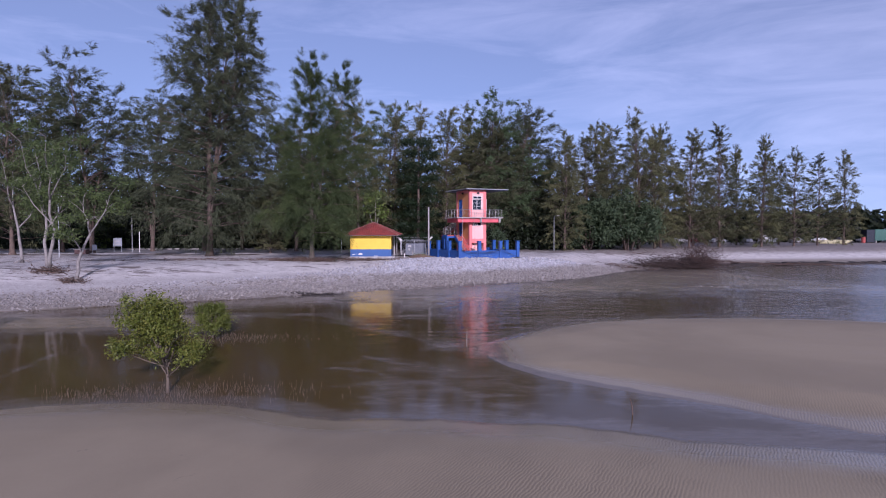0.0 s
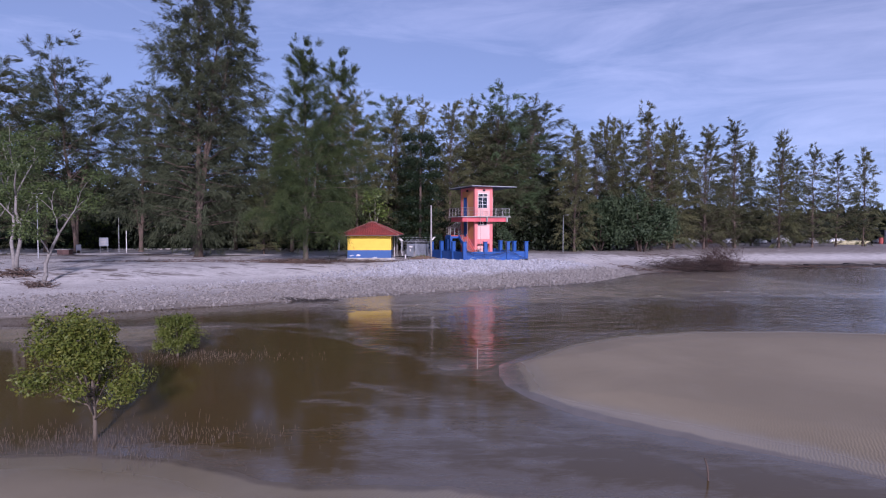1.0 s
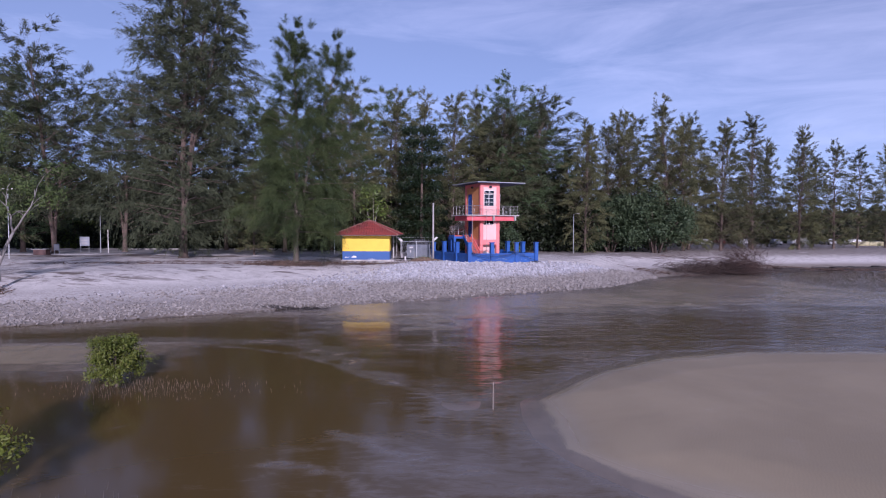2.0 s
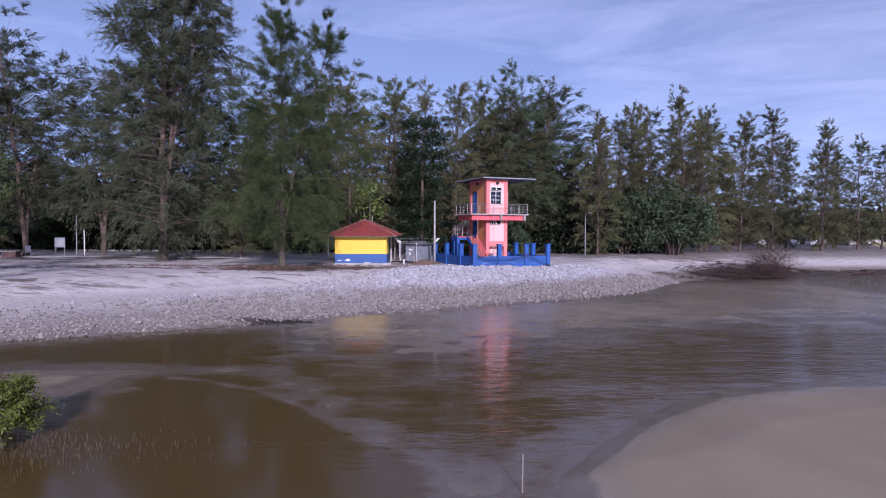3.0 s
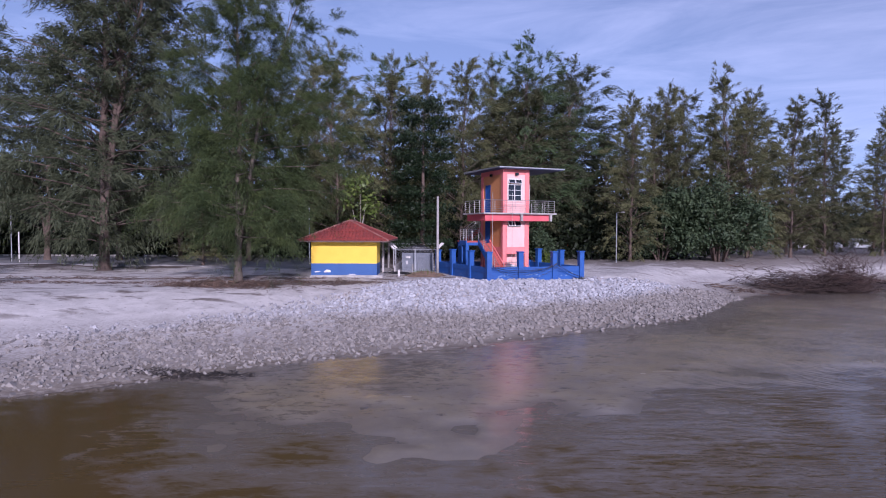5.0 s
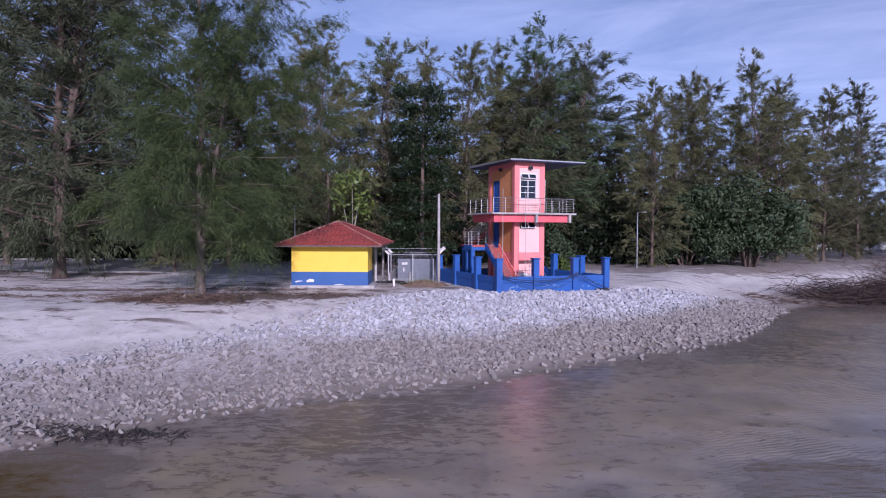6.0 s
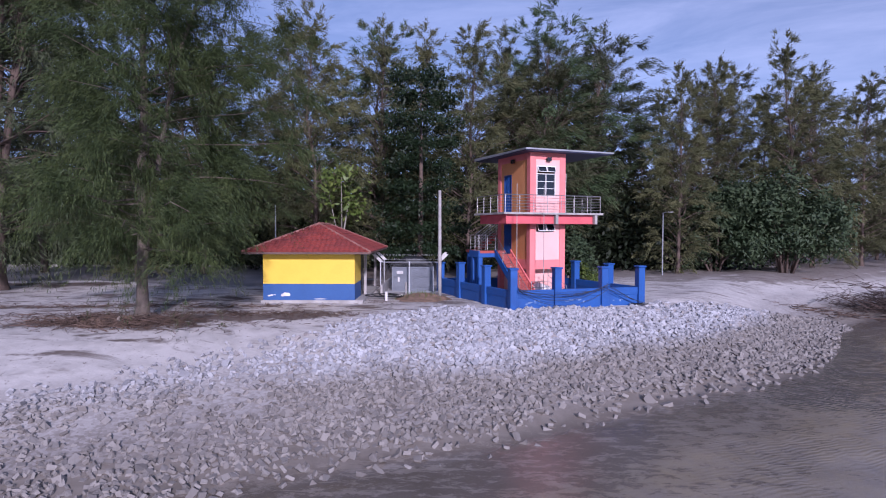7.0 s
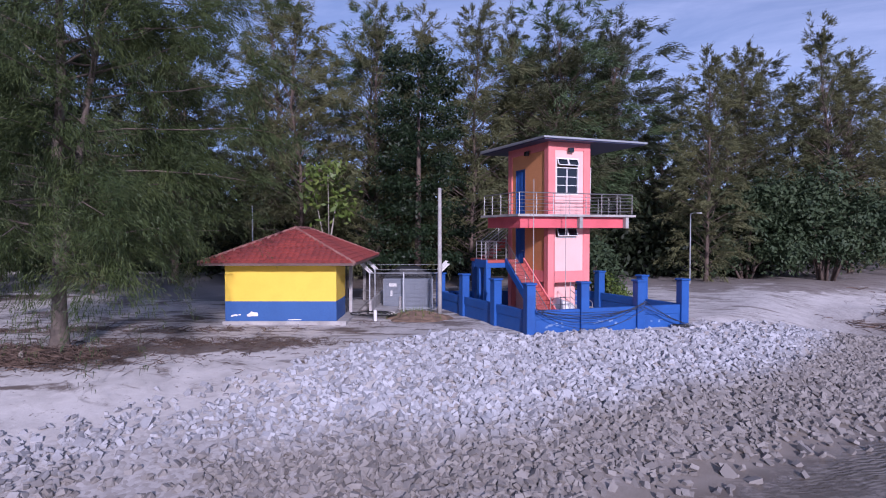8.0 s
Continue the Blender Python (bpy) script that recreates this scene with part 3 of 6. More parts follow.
def height(x, y):
    """The ground's height over the water, for arrays or numbers."""
    x, y = np.asarray(x, float), np.asarray(y, float)
    n1, n2, n3 = lattice_noise(x, y, 9.0, 1), lattice_noise(x, y, 2.3, 2), lattice_noise(x, y, 0.8, 3)
    wob = (n1 - 0.5) * 1.2 + (n2 - 0.5) * 0.7
    s = y - np.interp(x, TOE_X, TOE_Y)
    t = np.clip(s / np.interp(x, [-10, 0, 12, 22], [17.0, 12.8, 12.2, 15.0]), 0, 1)
    land = 0.10 + 2.38 * (0.55 * t + 0.45 * t * t * (3 - 2 * t)) + np.clip(s, 0, 1) * ((n1 - 0.5) * 0.22 + (n2 - 0.5) * 0.10)
    land = np.where(s > 0, land, -9)
    fore = np.clip((np.interp(x, NEAR_X, NEAR_Y) - y + wob * 0.35) * 0.06, -0.18, 0.22)
    d = np.minimum(y - np.interp(x, BAR_X, BAR_NEAR), np.interp(x, BARF_X, BAR_FAR) - y)
    d = np.where(x < 2.3, -(2.3 - x) * 0.8 - np.abs(y - 30.5) * 0.3, d)
    d = np.minimum(d, (x - 2.0) * 0.9)
    bar = np.clip((d + wob * 0.15) * 0.06, -0.18, 0.26)
    left = np.clip((np.minimum(np.minimum(y - 36.5, 43.6 - y), (-14.5 - x) * 0.6) + wob) * 0.05, -0.18, 0.07)
    reach = np.interp(x, [-14, -8, 0, 10, 18, 30, 50, 100], [61, 50.0, 49.5, 54.5, 57.0, 59.0, 60.0, 59])
    streak = lattice_noise(x * 0.4, y, 1.1, 5) + 0.6 * lattice_noise(x * 0.5, y, 0.5, 6) - 0.8
    mud = np.clip((y - reach + wob * 1.8) * 0.012, -0.16, 0.05) + (n2 - 0.5) * 0.035 + streak * (0.02 + 0.06 * np.exp(-((y - reach - 1) / 4.5) ** 2))
    pool = np.clip(1.2 - np.hypot((x - 58) / 15, (y - 82) / 20), 0, 1) * 0.35
    side = np.clip((np.minimum(np.hypot((x + 18) / 6.5, (y - 47.5) / 5.0), 9) - 1) * 0.3, -0.16, 0.5)
    mud = np.minimum(np.minimum(mud, mud - pool), side)
    bed = -0.072 + 0.045 * np.exp(-(((x + 4) / 5) ** 2) - ((y - 46) / 4) ** 2) + (n1 - 0.5) * 0.13 + (n2 - 0.5) * 0.05 - 0.11 * np.exp(-(((x + 5) / 9) ** 2) - ((y - 32) / 6.5) ** 2) - 0.10 * np.exp(-(((x - 14) / 15) ** 2) - ((y - 50) / 5.0) ** 2) - 0.13 * np.exp(-(((x + 16) / 6) ** 2) - ((y - 49) / 4.0) ** 2) - 0.03 * np.exp(-(((x - 9) / 6) ** 2) - ((y - 19.3) / 2.5) ** 2) + 0.02 * np.exp(-(((x - 1.5) / 2.5) ** 2) - ((y - 31) / 5) ** 2)
    for line, wide, lift in RIDGES:
        d2 = np.full(np.shape(x), 1e9)
        for (ax, ay), (bx, by) in zip(line, line[1:]):
            q = np.clip(((x - ax) * (bx - ax) + (y - ay) * (by - ay)) / ((bx - ax) ** 2 + (by - ay) ** 2), 0, 1)
            d2 = np.minimum(d2, (x - ax - q * (bx - ax)) ** 2 + (y - ay - q * (by - ay)) ** 2)
        bed = np.where(d2 < 9, np.maximum(bed, bed + (lift - bed) * np.exp(-d2 / wide ** 2) * (0.45 + 0.55 * n3)), bed)
    flat = np.maximum.reduce([fore, bar, left, np.where(s < 1.0, mud, -9), bed]) + (n3 - 0.5) * 0.012
    return np.maximum(flat, land)


def ground_at(x, y):
    return float(height(np.array([x]), np.array([y]))[0])


def steps(*runs):
    out = []
    for a, b, d in runs:
        out += list(np.arange(a, b, d))
    return np.array(out + [runs[-1][1]])


gx = steps((-3000, -300, 300), (-300, -90, 15), (-90, -45, 1.5), (-45, -24, 0.4), (-24, 14, 0.24), (14, 45, 0.4), (45, 110, 1.2), (110, 300, 19), (300, 3000, 300))
gy = steps((-2000, -200, 300), (-200, 0, 20), (0, 10, 1.0), (10, 18, 0.4), (18, 46, 0.24), (46, 90, 0.4), (90, 130, 1.6), (130, 300, 17), (300, 3000, 300))
X, Y = np.meshgrid(gx, gy, indexing="ij")
Z = height(X, Y)
nx, ny = len(gx), len(gy)
idx = np.arange(nx * ny).reshape(nx, ny)
quads = np.stack([idx[:-1, :-1], idx[1:, :-1], idx[1:, 1:], idx[:-1, 1:]], -1).reshape(-1, 4)
ground = new("ground", mesh_from_arrays("ground", np.stack([X, Y, Z], -1).reshape(-1, 3), quads, M_GROUND))
ground.data.polygons.foreach_set("use_smooth", [True] * len(ground.data.polygons))
ground.data.attributes.new("shore", "FLOAT", "POINT").data.foreach_set("value", (Y - np.interp(X, TOE_X, TOE_Y)).astype(np.float32).ravel())
mat_y = 75.0 + 0.30 * (X + 14)
mat = np.exp(-((Y - mat_y) / 1.5) ** 2) * np.clip((X + 25) / 5, 0, 1) * np.clip((-5 - X) / 3, 0, 1) + 0.9 * np.exp(-(((X + 16.8) / 2.8) ** 2) - ((Y - 73.4) / 1.7) ** 2) + 0.75 * np.exp(-((Y - 79.5 - 0.12 * (X + 24)) / 1.1) ** 2) * np.clip((X + 46) / 8, 0, 1) * np.clip((-13.5 - X) / 3, 0, 1)
ground.data.attributes.new("needle_mat", "FLOAT", "POINT").data.foreach_set("value", mat.astype(np.float32).ravel())
tagged(ground, "pale beach sand sloping down to rippled grey-brown tidal flats", "ground", kind="structure")
wx = steps((-300, -60, 12), (-60, -40, 1.0), (-40, -22, 0.65), (-22, 14, 0.28), (14, 40, 0.65), (40, 110, 1.4), (110, 300, 19))
wy = steps((6, 14, 1.0), (14, 19, 0.65), (19, 46, 0.28), (46, 66, 0.65), (66, 125, 1.5))
WX, WY = np.meshgrid(wx, wy, indexing="ij")
wi = np.arange(len(wx) * len(wy)).reshape(len(wx), len(wy))
wet = mesh_from_arrays("water", np.stack([WX, WY, WX * 0], -1).reshape(-1, 3), np.stack([wi[:-1, :-1], wi[1:, :-1], wi[1:, 1:], wi[:-1, 1:]], -1).reshape(-1, 4), M_WATER)
wet.attributes.new("depth", "FLOAT", "POINT").data.foreach_set("value", (-height(WX, WY)).astype(np.float32).ravel())
tagged(new("water", wet), "shallow brown tidal water with small ripples over mud", "water", kind="structure")

# asphalt lot behind the beach, with a pale kerb along its far side
lot = Shape()
front = [(-80, 96.5), (-60, 95.5), (-46, 97.0), (-38, 94.2), (-31, 95.0), (-25, 92.4), (-20, 91.2), (-15.2, 90.4)]
rear = [(-15.2, 114.5), (-80, 112.0)]
ring = front + rear
kz = 2.62
lot.add([(x, y, kz) for x, y in ring] + [(x, y, kz - 0.4) for x, y in ring], [tuple(range(len(ring)))] + [(i + len(ring), (i + 1) % len(ring) + len(ring), (i + 1) % len(ring), i) for i in range(len(ring))])
solid("road", lot, M_ASPHALT, "grey asphalt car lot half covered with blown sand", "road", kind="structure")
kerb = Shape()
for i in range(26):
    kerb.box(-80 + i * 2.5, 112.4 + i * 0.096, 2.3, -77.54 + i * 2.5, 112.62 + i * 0.096, 2.84, bevel=0.03)
solid("kerb", kerb, M_CONCRETE, "pale concrete kerb along the asphalt lot", "kerb", kind="structure")


# ---- trees ----
def unit(a):
    return a / np.maximum(np.linalg.norm(a, axis=-1, keepdims=True), 1e-9)


def plume_blades(rng, base, way, long, per, blade, width, sag, hang, spread, tuft=0.10):
    """Feathery plumes: per thin needle sprays along each curved twig, all combed the twig's way and drooping."""
    n = len(base)
    u = rng.uniform(0.12, 1.0, (n, per, 1))
    ln = np.asarray(long)[:, None, None]
    sag = np.broadcast_to(sag, (n,))[:, None, None]
    down = np.array([0, 0, -1.0])
    p = base[:, None] + way[:, None] * ln * u + down * sag * ln * u * u + rng.normal(0, tuft, (n, per, 3)) * ln * (1.1 - 0.7 * u)
    d = unit(way[:, None] + down * 2 * sag * u + down * hang + rng.normal(0, spread, (n, per, 3)))
    side = unit(np.cross(d, rng.normal(0, 1, (n, per, 3))))
    bl = blade * rng.uniform(0.5, 1.3, (n, per, 1)) * (1.15 - 0.45 * u)
    w = width * rng.uniform(0.6, 1.3, (n, per, 1))
    v = np.stack([p - side * w, p + side * w, p + d * bl], 2).reshape(-1, 3)
    return v, np.arange(len(v)).reshape(-1, 3)


def casuarina(seed, tall, outline, limbs, plumes, per, leaf, blade=0.42, width=0.026, plume=1.7, first=0.10, lean=(0, 0), up=(0.02, 0.10), sag=0.35, hang=0.25, spread=0.30, girth=0.010, ragged=0.3, bark=None, side_bias=0.0, bend=1.3, low=1.0, clump=4.5):
    """A she-oak: a tapering trunk, curved limbs that end near the outline (height share, radius), drooping plumes of needles. Returns trunk and crown meshes."""
    rng = np.random.default_rng(seed)
    wood = Shape()
    levels = 10
    sway = np.cumsum(rng.normal(0, 0.010 * tall, (levels, 2)) * np.linspace(0, 1, levels)[:, None], 0)
    spine = np.array([(lean[0] * (i / 9) ** bend * tall + sway[i, 0], lean[1] * (i / 9) ** bend * tall + sway[i, 1], tall * i / 9) for i in range(levels)])
    radius = lambda h: max(0.02, tall * girth * (1 - h / tall) ** 0.8 + 0.015)
    foot = [(0, 0, -0.3), (0, 0, 0.0), (0.01, 0, 0.4), (0.02, 0, 1.1)]
    wood.tube(foot + [tuple(p) for p in spine[1:]], [radius(0) * k for k in (2.4, 1.8, 1.35, 1.1)] + [radius(p[2]) for p in spine[1:]], 9)
    oq, orad = [o[0] for o in outline], [o[1] for o in outline]
    base, way, long, sags = [], [], [], []
    az = rng.uniform(0, 6.28)
    on_spine = lambda h: np.array([np.interp(h, spine[:, 2], spine[:, 0]), np.interp(h, spine[:, 2], spine[:, 1]), h])
    for k in range(limbs):
        q = first + (0.97 - first) * ((k + rng.uniform(0, 1)) / limbs) ** low
        az += 2.4 + rng.normal(0, 0.4)
        flat = np.array([math.cos(az), math.sin(az), 0])
        rise = up[0] + (up[1] - up[0]) * q + rng.normal(0, 0.015)
        tip_q = min(q + rise, 1.0)
        reach = np.interp(tip_q, oq, orad) * (rng.uniform(0.72, 1.12) if rng.random() > ragged * 0.5 else rng.uniform(0.35, 0.7)) * (1 + side_bias * flat[0])
        start = on_spine(q * tall)
        across = np.array([-flat[1], flat[0], 0]) * rng.normal(0, 0.16) * reach
        pts = []
        for i in range(5):
            r = i / 4
            pts.append(start + flat * reach * r + across * r * r + np.array([0, 0, rise * tall * (1.5 * r - 0.5 * r ** 3)]) + (rng.normal(0, 0.025, 3) * reach if i else 0))
        pts = np.array(pts)
        r0 = min(radius(q * tall) * 0.5, 0.018 + reach * 0.011)
        wood.tube([tuple(p) for p in pts], [r0 * (1 - 0.21 * i) for i in range(5)], 3, False)
        m = max(3, int(plumes * (0.35 + 0.65 * reach / max(orad))))
        tufts = max(2, int(m / clump))
        spot = np.clip(rng.uniform(0.2, 1.0, tufts) ** 0.75, 0.2, 0.985) * 4
        bent = rng.normal(0, 0.75, (tufts, 3)) * (1, 1, 0.75)
        out = rng.uniform(0.1, 0.55, tufts) * plume
        for _ in range(m):
            c = rng.integers(tufts)
            r = min(max(spot[c] + rng.normal(0, 0.12), 0.3), 3.99)
            i = int(r)
            main = unit(pts[i + 1] - pts[i])
            turn = bent[c] + rng.normal(0, 0.36, 3)
            base.append(pts[i] + (pts[i + 1] - pts[i]) * (r - i) + unit(main * 0.6 + bent[c]) * out[c])
            way.append(unit(main * 0.85 + turn + np.array([0, 0, 0.12 + 0.5 * q * q])))
            long.append(plume * rng.uniform(0.55, 1.25) * (1.0 - 0.45 * max(0.0, q - 0.55) / 0.45))
            sags.append(sag * (1.15 - 0.95 * q) * rng.uniform(0.5, 1.5))
    for _ in range(plumes):
        h = tall * rng.uniform(0.93, 1.0)
        base.append(on_spine(h))
        way.append(unit(np.array([rng.normal(0, 0.4), rng.normal(0, 0.4), 1.0])))
        long.append(plume * rng.uniform(0.3, 0.65))
        sags.append(0.1)
    v, f = plume_blades(rng, np.array(base), np.array(way), np.array(long), per, blade, width, np.array(sags), hang, spread)
    return wood.data("trunk", bark or M_BARK, True), mesh_from_arrays("crown", v, f, leaf)


def broadleaf(seed, clumps, leaves, size, leaf, trunks, bark, name="crown"):
    """A leafy tree or shrub: clumps are (x, y, z, rx, ry, rz) lobes filled with small leaves near their skins; trunks are (points, radii)."""
    rng = np.random.default_rng(seed)
    wood = Shape()
    wood.tube(trunks[0][0], list(trunks[0][1]), 8)
    limbs = [Shape().tube(pts, list(radii), 6).data("limb", bark, True) for pts, radii in trunks[1:]]
    vs = []
    vol = np.array([c[3] * c[4] + c[3] * c[5] for c in clumps])
    for c, share in zip(clumps, vol / vol.sum()):
        n = int(leaves * share)
        sub = max(4, n // 24)
        d = unit(rng.normal(0, 1, (sub, 3)))
        cen = np.array(c[:3]) + d * np.array(c[3:]) * rng.uniform(0.45, 1.08, (sub, 1)) ** 0.6
        pick = rng.integers(0, sub, n)
        p = cen[pick] + rng.normal(0, size * 1.9, (n, 3))
        nrm = unit(d[pick] * 0.7 + rng.normal(0, 0.6, (n, 3)) + np.array([0, 0, 0.45]))
        a = unit(np.cross(nrm, rng.normal(0, 1, (n, 3))))
        b = np.cross(nrm, a)
        s = size * rng.uniform(0.6, 1.35, (n, 1))
        vs.append(np.stack([p - a * s, p + b * s * 0.42, p + a * s, p - b * s * 0.42], 1).reshape(-1, 3))
    v = np.concatenate(vs)
    return wood.data("trunk", bark, True), mesh_from_arrays(name, v, np.arange(len(v)).reshape(-1, 4), leaf), *limbs


def plant(name, meshes, x, y, turn, scale, label, category="tree", group="", tall=1.0, sink=0.05):
    ob = thing(name, Matrix.Translation((x, y, ground_at(x, y) - sink)) @ pose(0, 0, 0, 0, 0, turn) @ Matrix.Diagonal((scale, scale, scale * tall, 1)), label, category, group)
    for k, me in enumerate(meshes):
        new(("trunk", "crown")[k] if k < 2 else "limb", me).parent = ob
    return ob


SPIRE = ((0.0, 2.2), (0.12, 3.2), (0.35, 3.4), (0.6, 2.9), (0.8, 1.9), (0.93, 1.0), (1.0, 0.3))
STOUT = ((0.0, 2.6), (0.12, 4.2), (0.35, 4.6), (0.6, 3.9), (0.8, 2.6), (0.93, 1.3), (1.0, 0.4))
DOME = ((0.0, 2.8), (0.12, 4.4), (0.4, 5.0), (0.68, 4.6), (0.85, 3.5), (0.95, 2.1), (1.0, 0.8))
CONE = [casuarina(11 + k, 24.0, o, 130, 11, 21, lf, 0.58, 0.037, 1.6, first=0.02, up=(0.06, 0.12), sag=0.30, hang=0.25, spread=0.36, girth=0.0075, ragged=0.35)
        for k, (o, lf) in enumerate(((SPIRE, M_CAS_LIT), (STOUT, M_CAS_LIT), (STOUT, M_CAS)))]
BUSHY = [casuarina(15 + k, 24.0, DOME, 130, 13, 21, lf, 0.60, 0.035, 1.9, first=0.02, up=(0.06, 0.15), sag=0.35, hang=0.3, spread=0.36, girth=0.0075, ragged=0.4)
         for k, lf in enumerate((M_CAS_LIT, M_CAS, M_CAS_LIT))]


def joined(*made):
    """Several leaders as one tree: all trunks in one mesh, all needles in another."""
    out = []
    for k, name in enumerate(("trunk", "crown")):
        bm = bmesh.new()
        for pair in made:
            bm.from_mesh(pair[k])
        me = bpy.data.meshes.new(name)
        bm.to_mesh(me)
        bm.free()
        me.materials.append(made[0][k].materials[0])
        out.append(me)
    return tuple(out)


ROUND = ((0.0, 2.0), (0.15, 4.6), (0.4, 5.8), (0.65, 5.8), (0.82, 5.0), (0.94, 3.6), (1.0, 2.0))
OPEN = ((0.0, 1.2), (0.25, 3.8), (0.5, 5.4), (0.75, 5.6), (0.9, 4.6), (1.0, 2.2))
FULL = [joined(casuarina(31 + k, 26.0, o, 100, 14, 22, lf, 0.62, 0.035, 2.2, first=f0 - 0.04, lean=(-0.07, 0.02), up=(0.04, 0.16), sag=0.45, hang=0.35, girth=0.009, ragged=0.6),
               casuarina(41 + k, 24.5 - k, o, 64, 14, 22, lf, 0.62, 0.035, 2.2, first=0.22, bend=1.6, lean=(0.13, -0.03 + 0.05 * k), up=(0.05, 0.16), sag=0.45, hang=0.35, girth=0.007, ragged=0.6))
        for k, (o, lf, f0) in enumerate(((ROUND, M_CAS, 0.12), (ROUND, M_CAS_GREEN, 0.12), (OPEN, M_CAS_GREY, 0.18)))]

# the tallest she-oak and the leaning one before it
TALL = ((0.0, 4.0), (0.12, 8.6), (0.3, 10.2), (0.55, 9.2), (0.75, 8.0), (0.9, 6.2), (1.0, 2.4))
HIGH = ((0.0, 2.0), (0.4, 5.4), (0.7, 6.4), (0.9, 5.2), (1.0, 2.0))
plant("casuarina_tree", joined(casuarina(3, 37.5, TALL, 130, 38, 24, M_CAS_GREY, 0.58, 0.038, 2.6, first=0.07, low=1.15, side_bias=0.08, lean=(0.035, 0.0), up=(0.01, 0.12), sag=0.5, hang=0.4, girth=0.0115, ragged=0.6),
                               casuarina(6, 38.0, HIGH, 75, 24, 24, M_CAS_LIT, 0.55, 0.045, 2.3, first=0.42, bend=1.7, lean=(0.11, 0.02), up=(0.03, 0.12), sag=0.4, hang=0.35, girth=0.008, ragged=0.6),
                               casuarina(7, 33.0, HIGH, 56, 24, 24, M_CAS_GREY, 0.55, 0.045, 2.3, first=0.45, bend=1.7, lean=(0.20, -0.02), up=(0.03, 0.12), sag=0.4, hang=0.35, girth=0.007, ragged=0.6)), -35.2, 89.3, 0, 1.0,
      "towering feathery casuarina with a brown trunk on the beach")
WEEP = ((0.0, 4.0), (0.2, 5.6), (0.42, 5.8), (0.65, 4.9), (0.85, 3.6), (1.0, 1.4))
plant("casuarina_tree", joined(casuarina(5, 23.5, WEEP, 66, 64, 58, M_CAS_DEEP, 0.29, 0.0150, 2.0, bark=M_NEAR_BARK, first=0.15, low=1.15, clump=8.0, side_bias=0.12, lean=(0.0, 0.02), up=(-0.01, 0.10), sag=0.60, hang=0.50, spread=0.46, girth=0.0105, ragged=0.9),
                               casuarina(9, 22.5, WEEP, 46, 62, 58, M_CAS_DEEP, 0.29, 0.0150, 2.0, first=0.20, low=1.1, clump=8.0, bend=1.7, side_bias=0.30, lean=(0.22, 0.03), up=(-0.01, 0.10), sag=0.60, hang=0.50, spread=0.46, girth=0.007, ragged=0.9)), -16.5, 74.5, 0, 1.0,
      "drooping casuarina with washed-out roots at the edge of the sand")

FRONT_ROW = [  # kind, variant, x, y, height
    (CONE, 0, 22.0, 106.5, 21.5), (CONE, 1, 38.0, 114.8, 27.0), (BUSHY, 0, 31.0, 118.0, 24.5), (BUSHY, 1, 45.0, 122.0, 24.5), (CONE, 2, 50.5, 121.0, 24.5),
    (CONE, 2, 60.0, 128.0, 27.0), (CONE, 0, 68.5, 127.0, 24.0), (CONE, 1, 78.5, 132.0, 22.0), (CONE, 2, 87.5, 138.0, 21.5), (CONE, 0, 95.0, 140.0, 22.5),
    (CONE, 1, 55.5, 131.0, 24.0), (BUSHY, 1, 28.0, 116.0, 22.0), (BUSHY, 0, 34.5, 120.0, 25.0), (BUSHY, 2, 42.0, 117.0, 23.0), (CONE, 1, 47.5, 130.0, 24.5), (CONE, 2, 73.5, 136.0, 21.0), (CONE, 0, 41.5, 128.0, 24.0), (CONE, 1, 64.5, 138.0, 22.0), (CONE, 2, 83.0, 146.0, 21.0),
    (FULL, 1, 11.0, 115.0, 28.5), (FULL, 0, 17.5, 122.0, 27.0), (BUSHY, 0, 0.5, 108.0, 25.5), (BUSHY, 2, 4.5, 114.0, 27.0), (BUSHY, 2, -8.5, 109.0, 26.0),
    (BUSHY, 2, -4.0, 112.0, 26.5), (BUSHY, 2, -15.0, 106.0, 26.5), (BUSHY, 2, -20.0, 112.0, 28.0), (FULL, 0, -25.5, 103.0, 23.5), (CONE, 1, -27.5, 94.5, 12.5),
    (FULL, 2, -42.0, 104.0, 26.0), (FULL, 2, -51.0, 104.0, 27.5), (FULL, 2, -57.5, 97.0, 31.5), (FULL, 1, -65.0, 101.0, 28.0), (FULL, 0, -67.0, 92.0, 29.0),
    (FULL, 1, -75.0, 97.0, 28.0), (FULL, 2, -84.0, 104.0, 29.0), (CONE, 0, 26.5, 126.0, 23.5), (CONE, 2, 35.5, 128.0, 24.0), (FULL, 0, -32.5, 118.0, 25.0), (FULL, 1, 9.0, 126.0, 27.0), (FULL, 2, 14.5, 117.5, 28.0), (FULL, 0, 8.5, 112.0, 24.0), (CONE, 2, 21.5, 117.0, 18.0), (FULL, 1, -11.5, 117.0, 27.0), (FULL, 0, -38.0, 112.0, 24.0)]
rr = random.Random(4)
for kind, k, x, y, tall in FRONT_ROW:
    base_tall = 26.0 if kind is FULL else 24.0
    s = tall * 0.90 / base_tall
    plant("casuarina_tree", kind[k], x, y, rr.uniform(0, 360), s ** 0.7 * (1.34 if kind is FULL else 1.12), "slender cone-shaped casuarina behind the beach" if kind is CONE else "bushy round-topped casuarina behind the beach" if kind is BUSHY else "broad feathery casuarina behind the beach",
          group="casuarinas behind the beach", tall=s ** 0.3 / (1.34 if kind is FULL else 1.12))
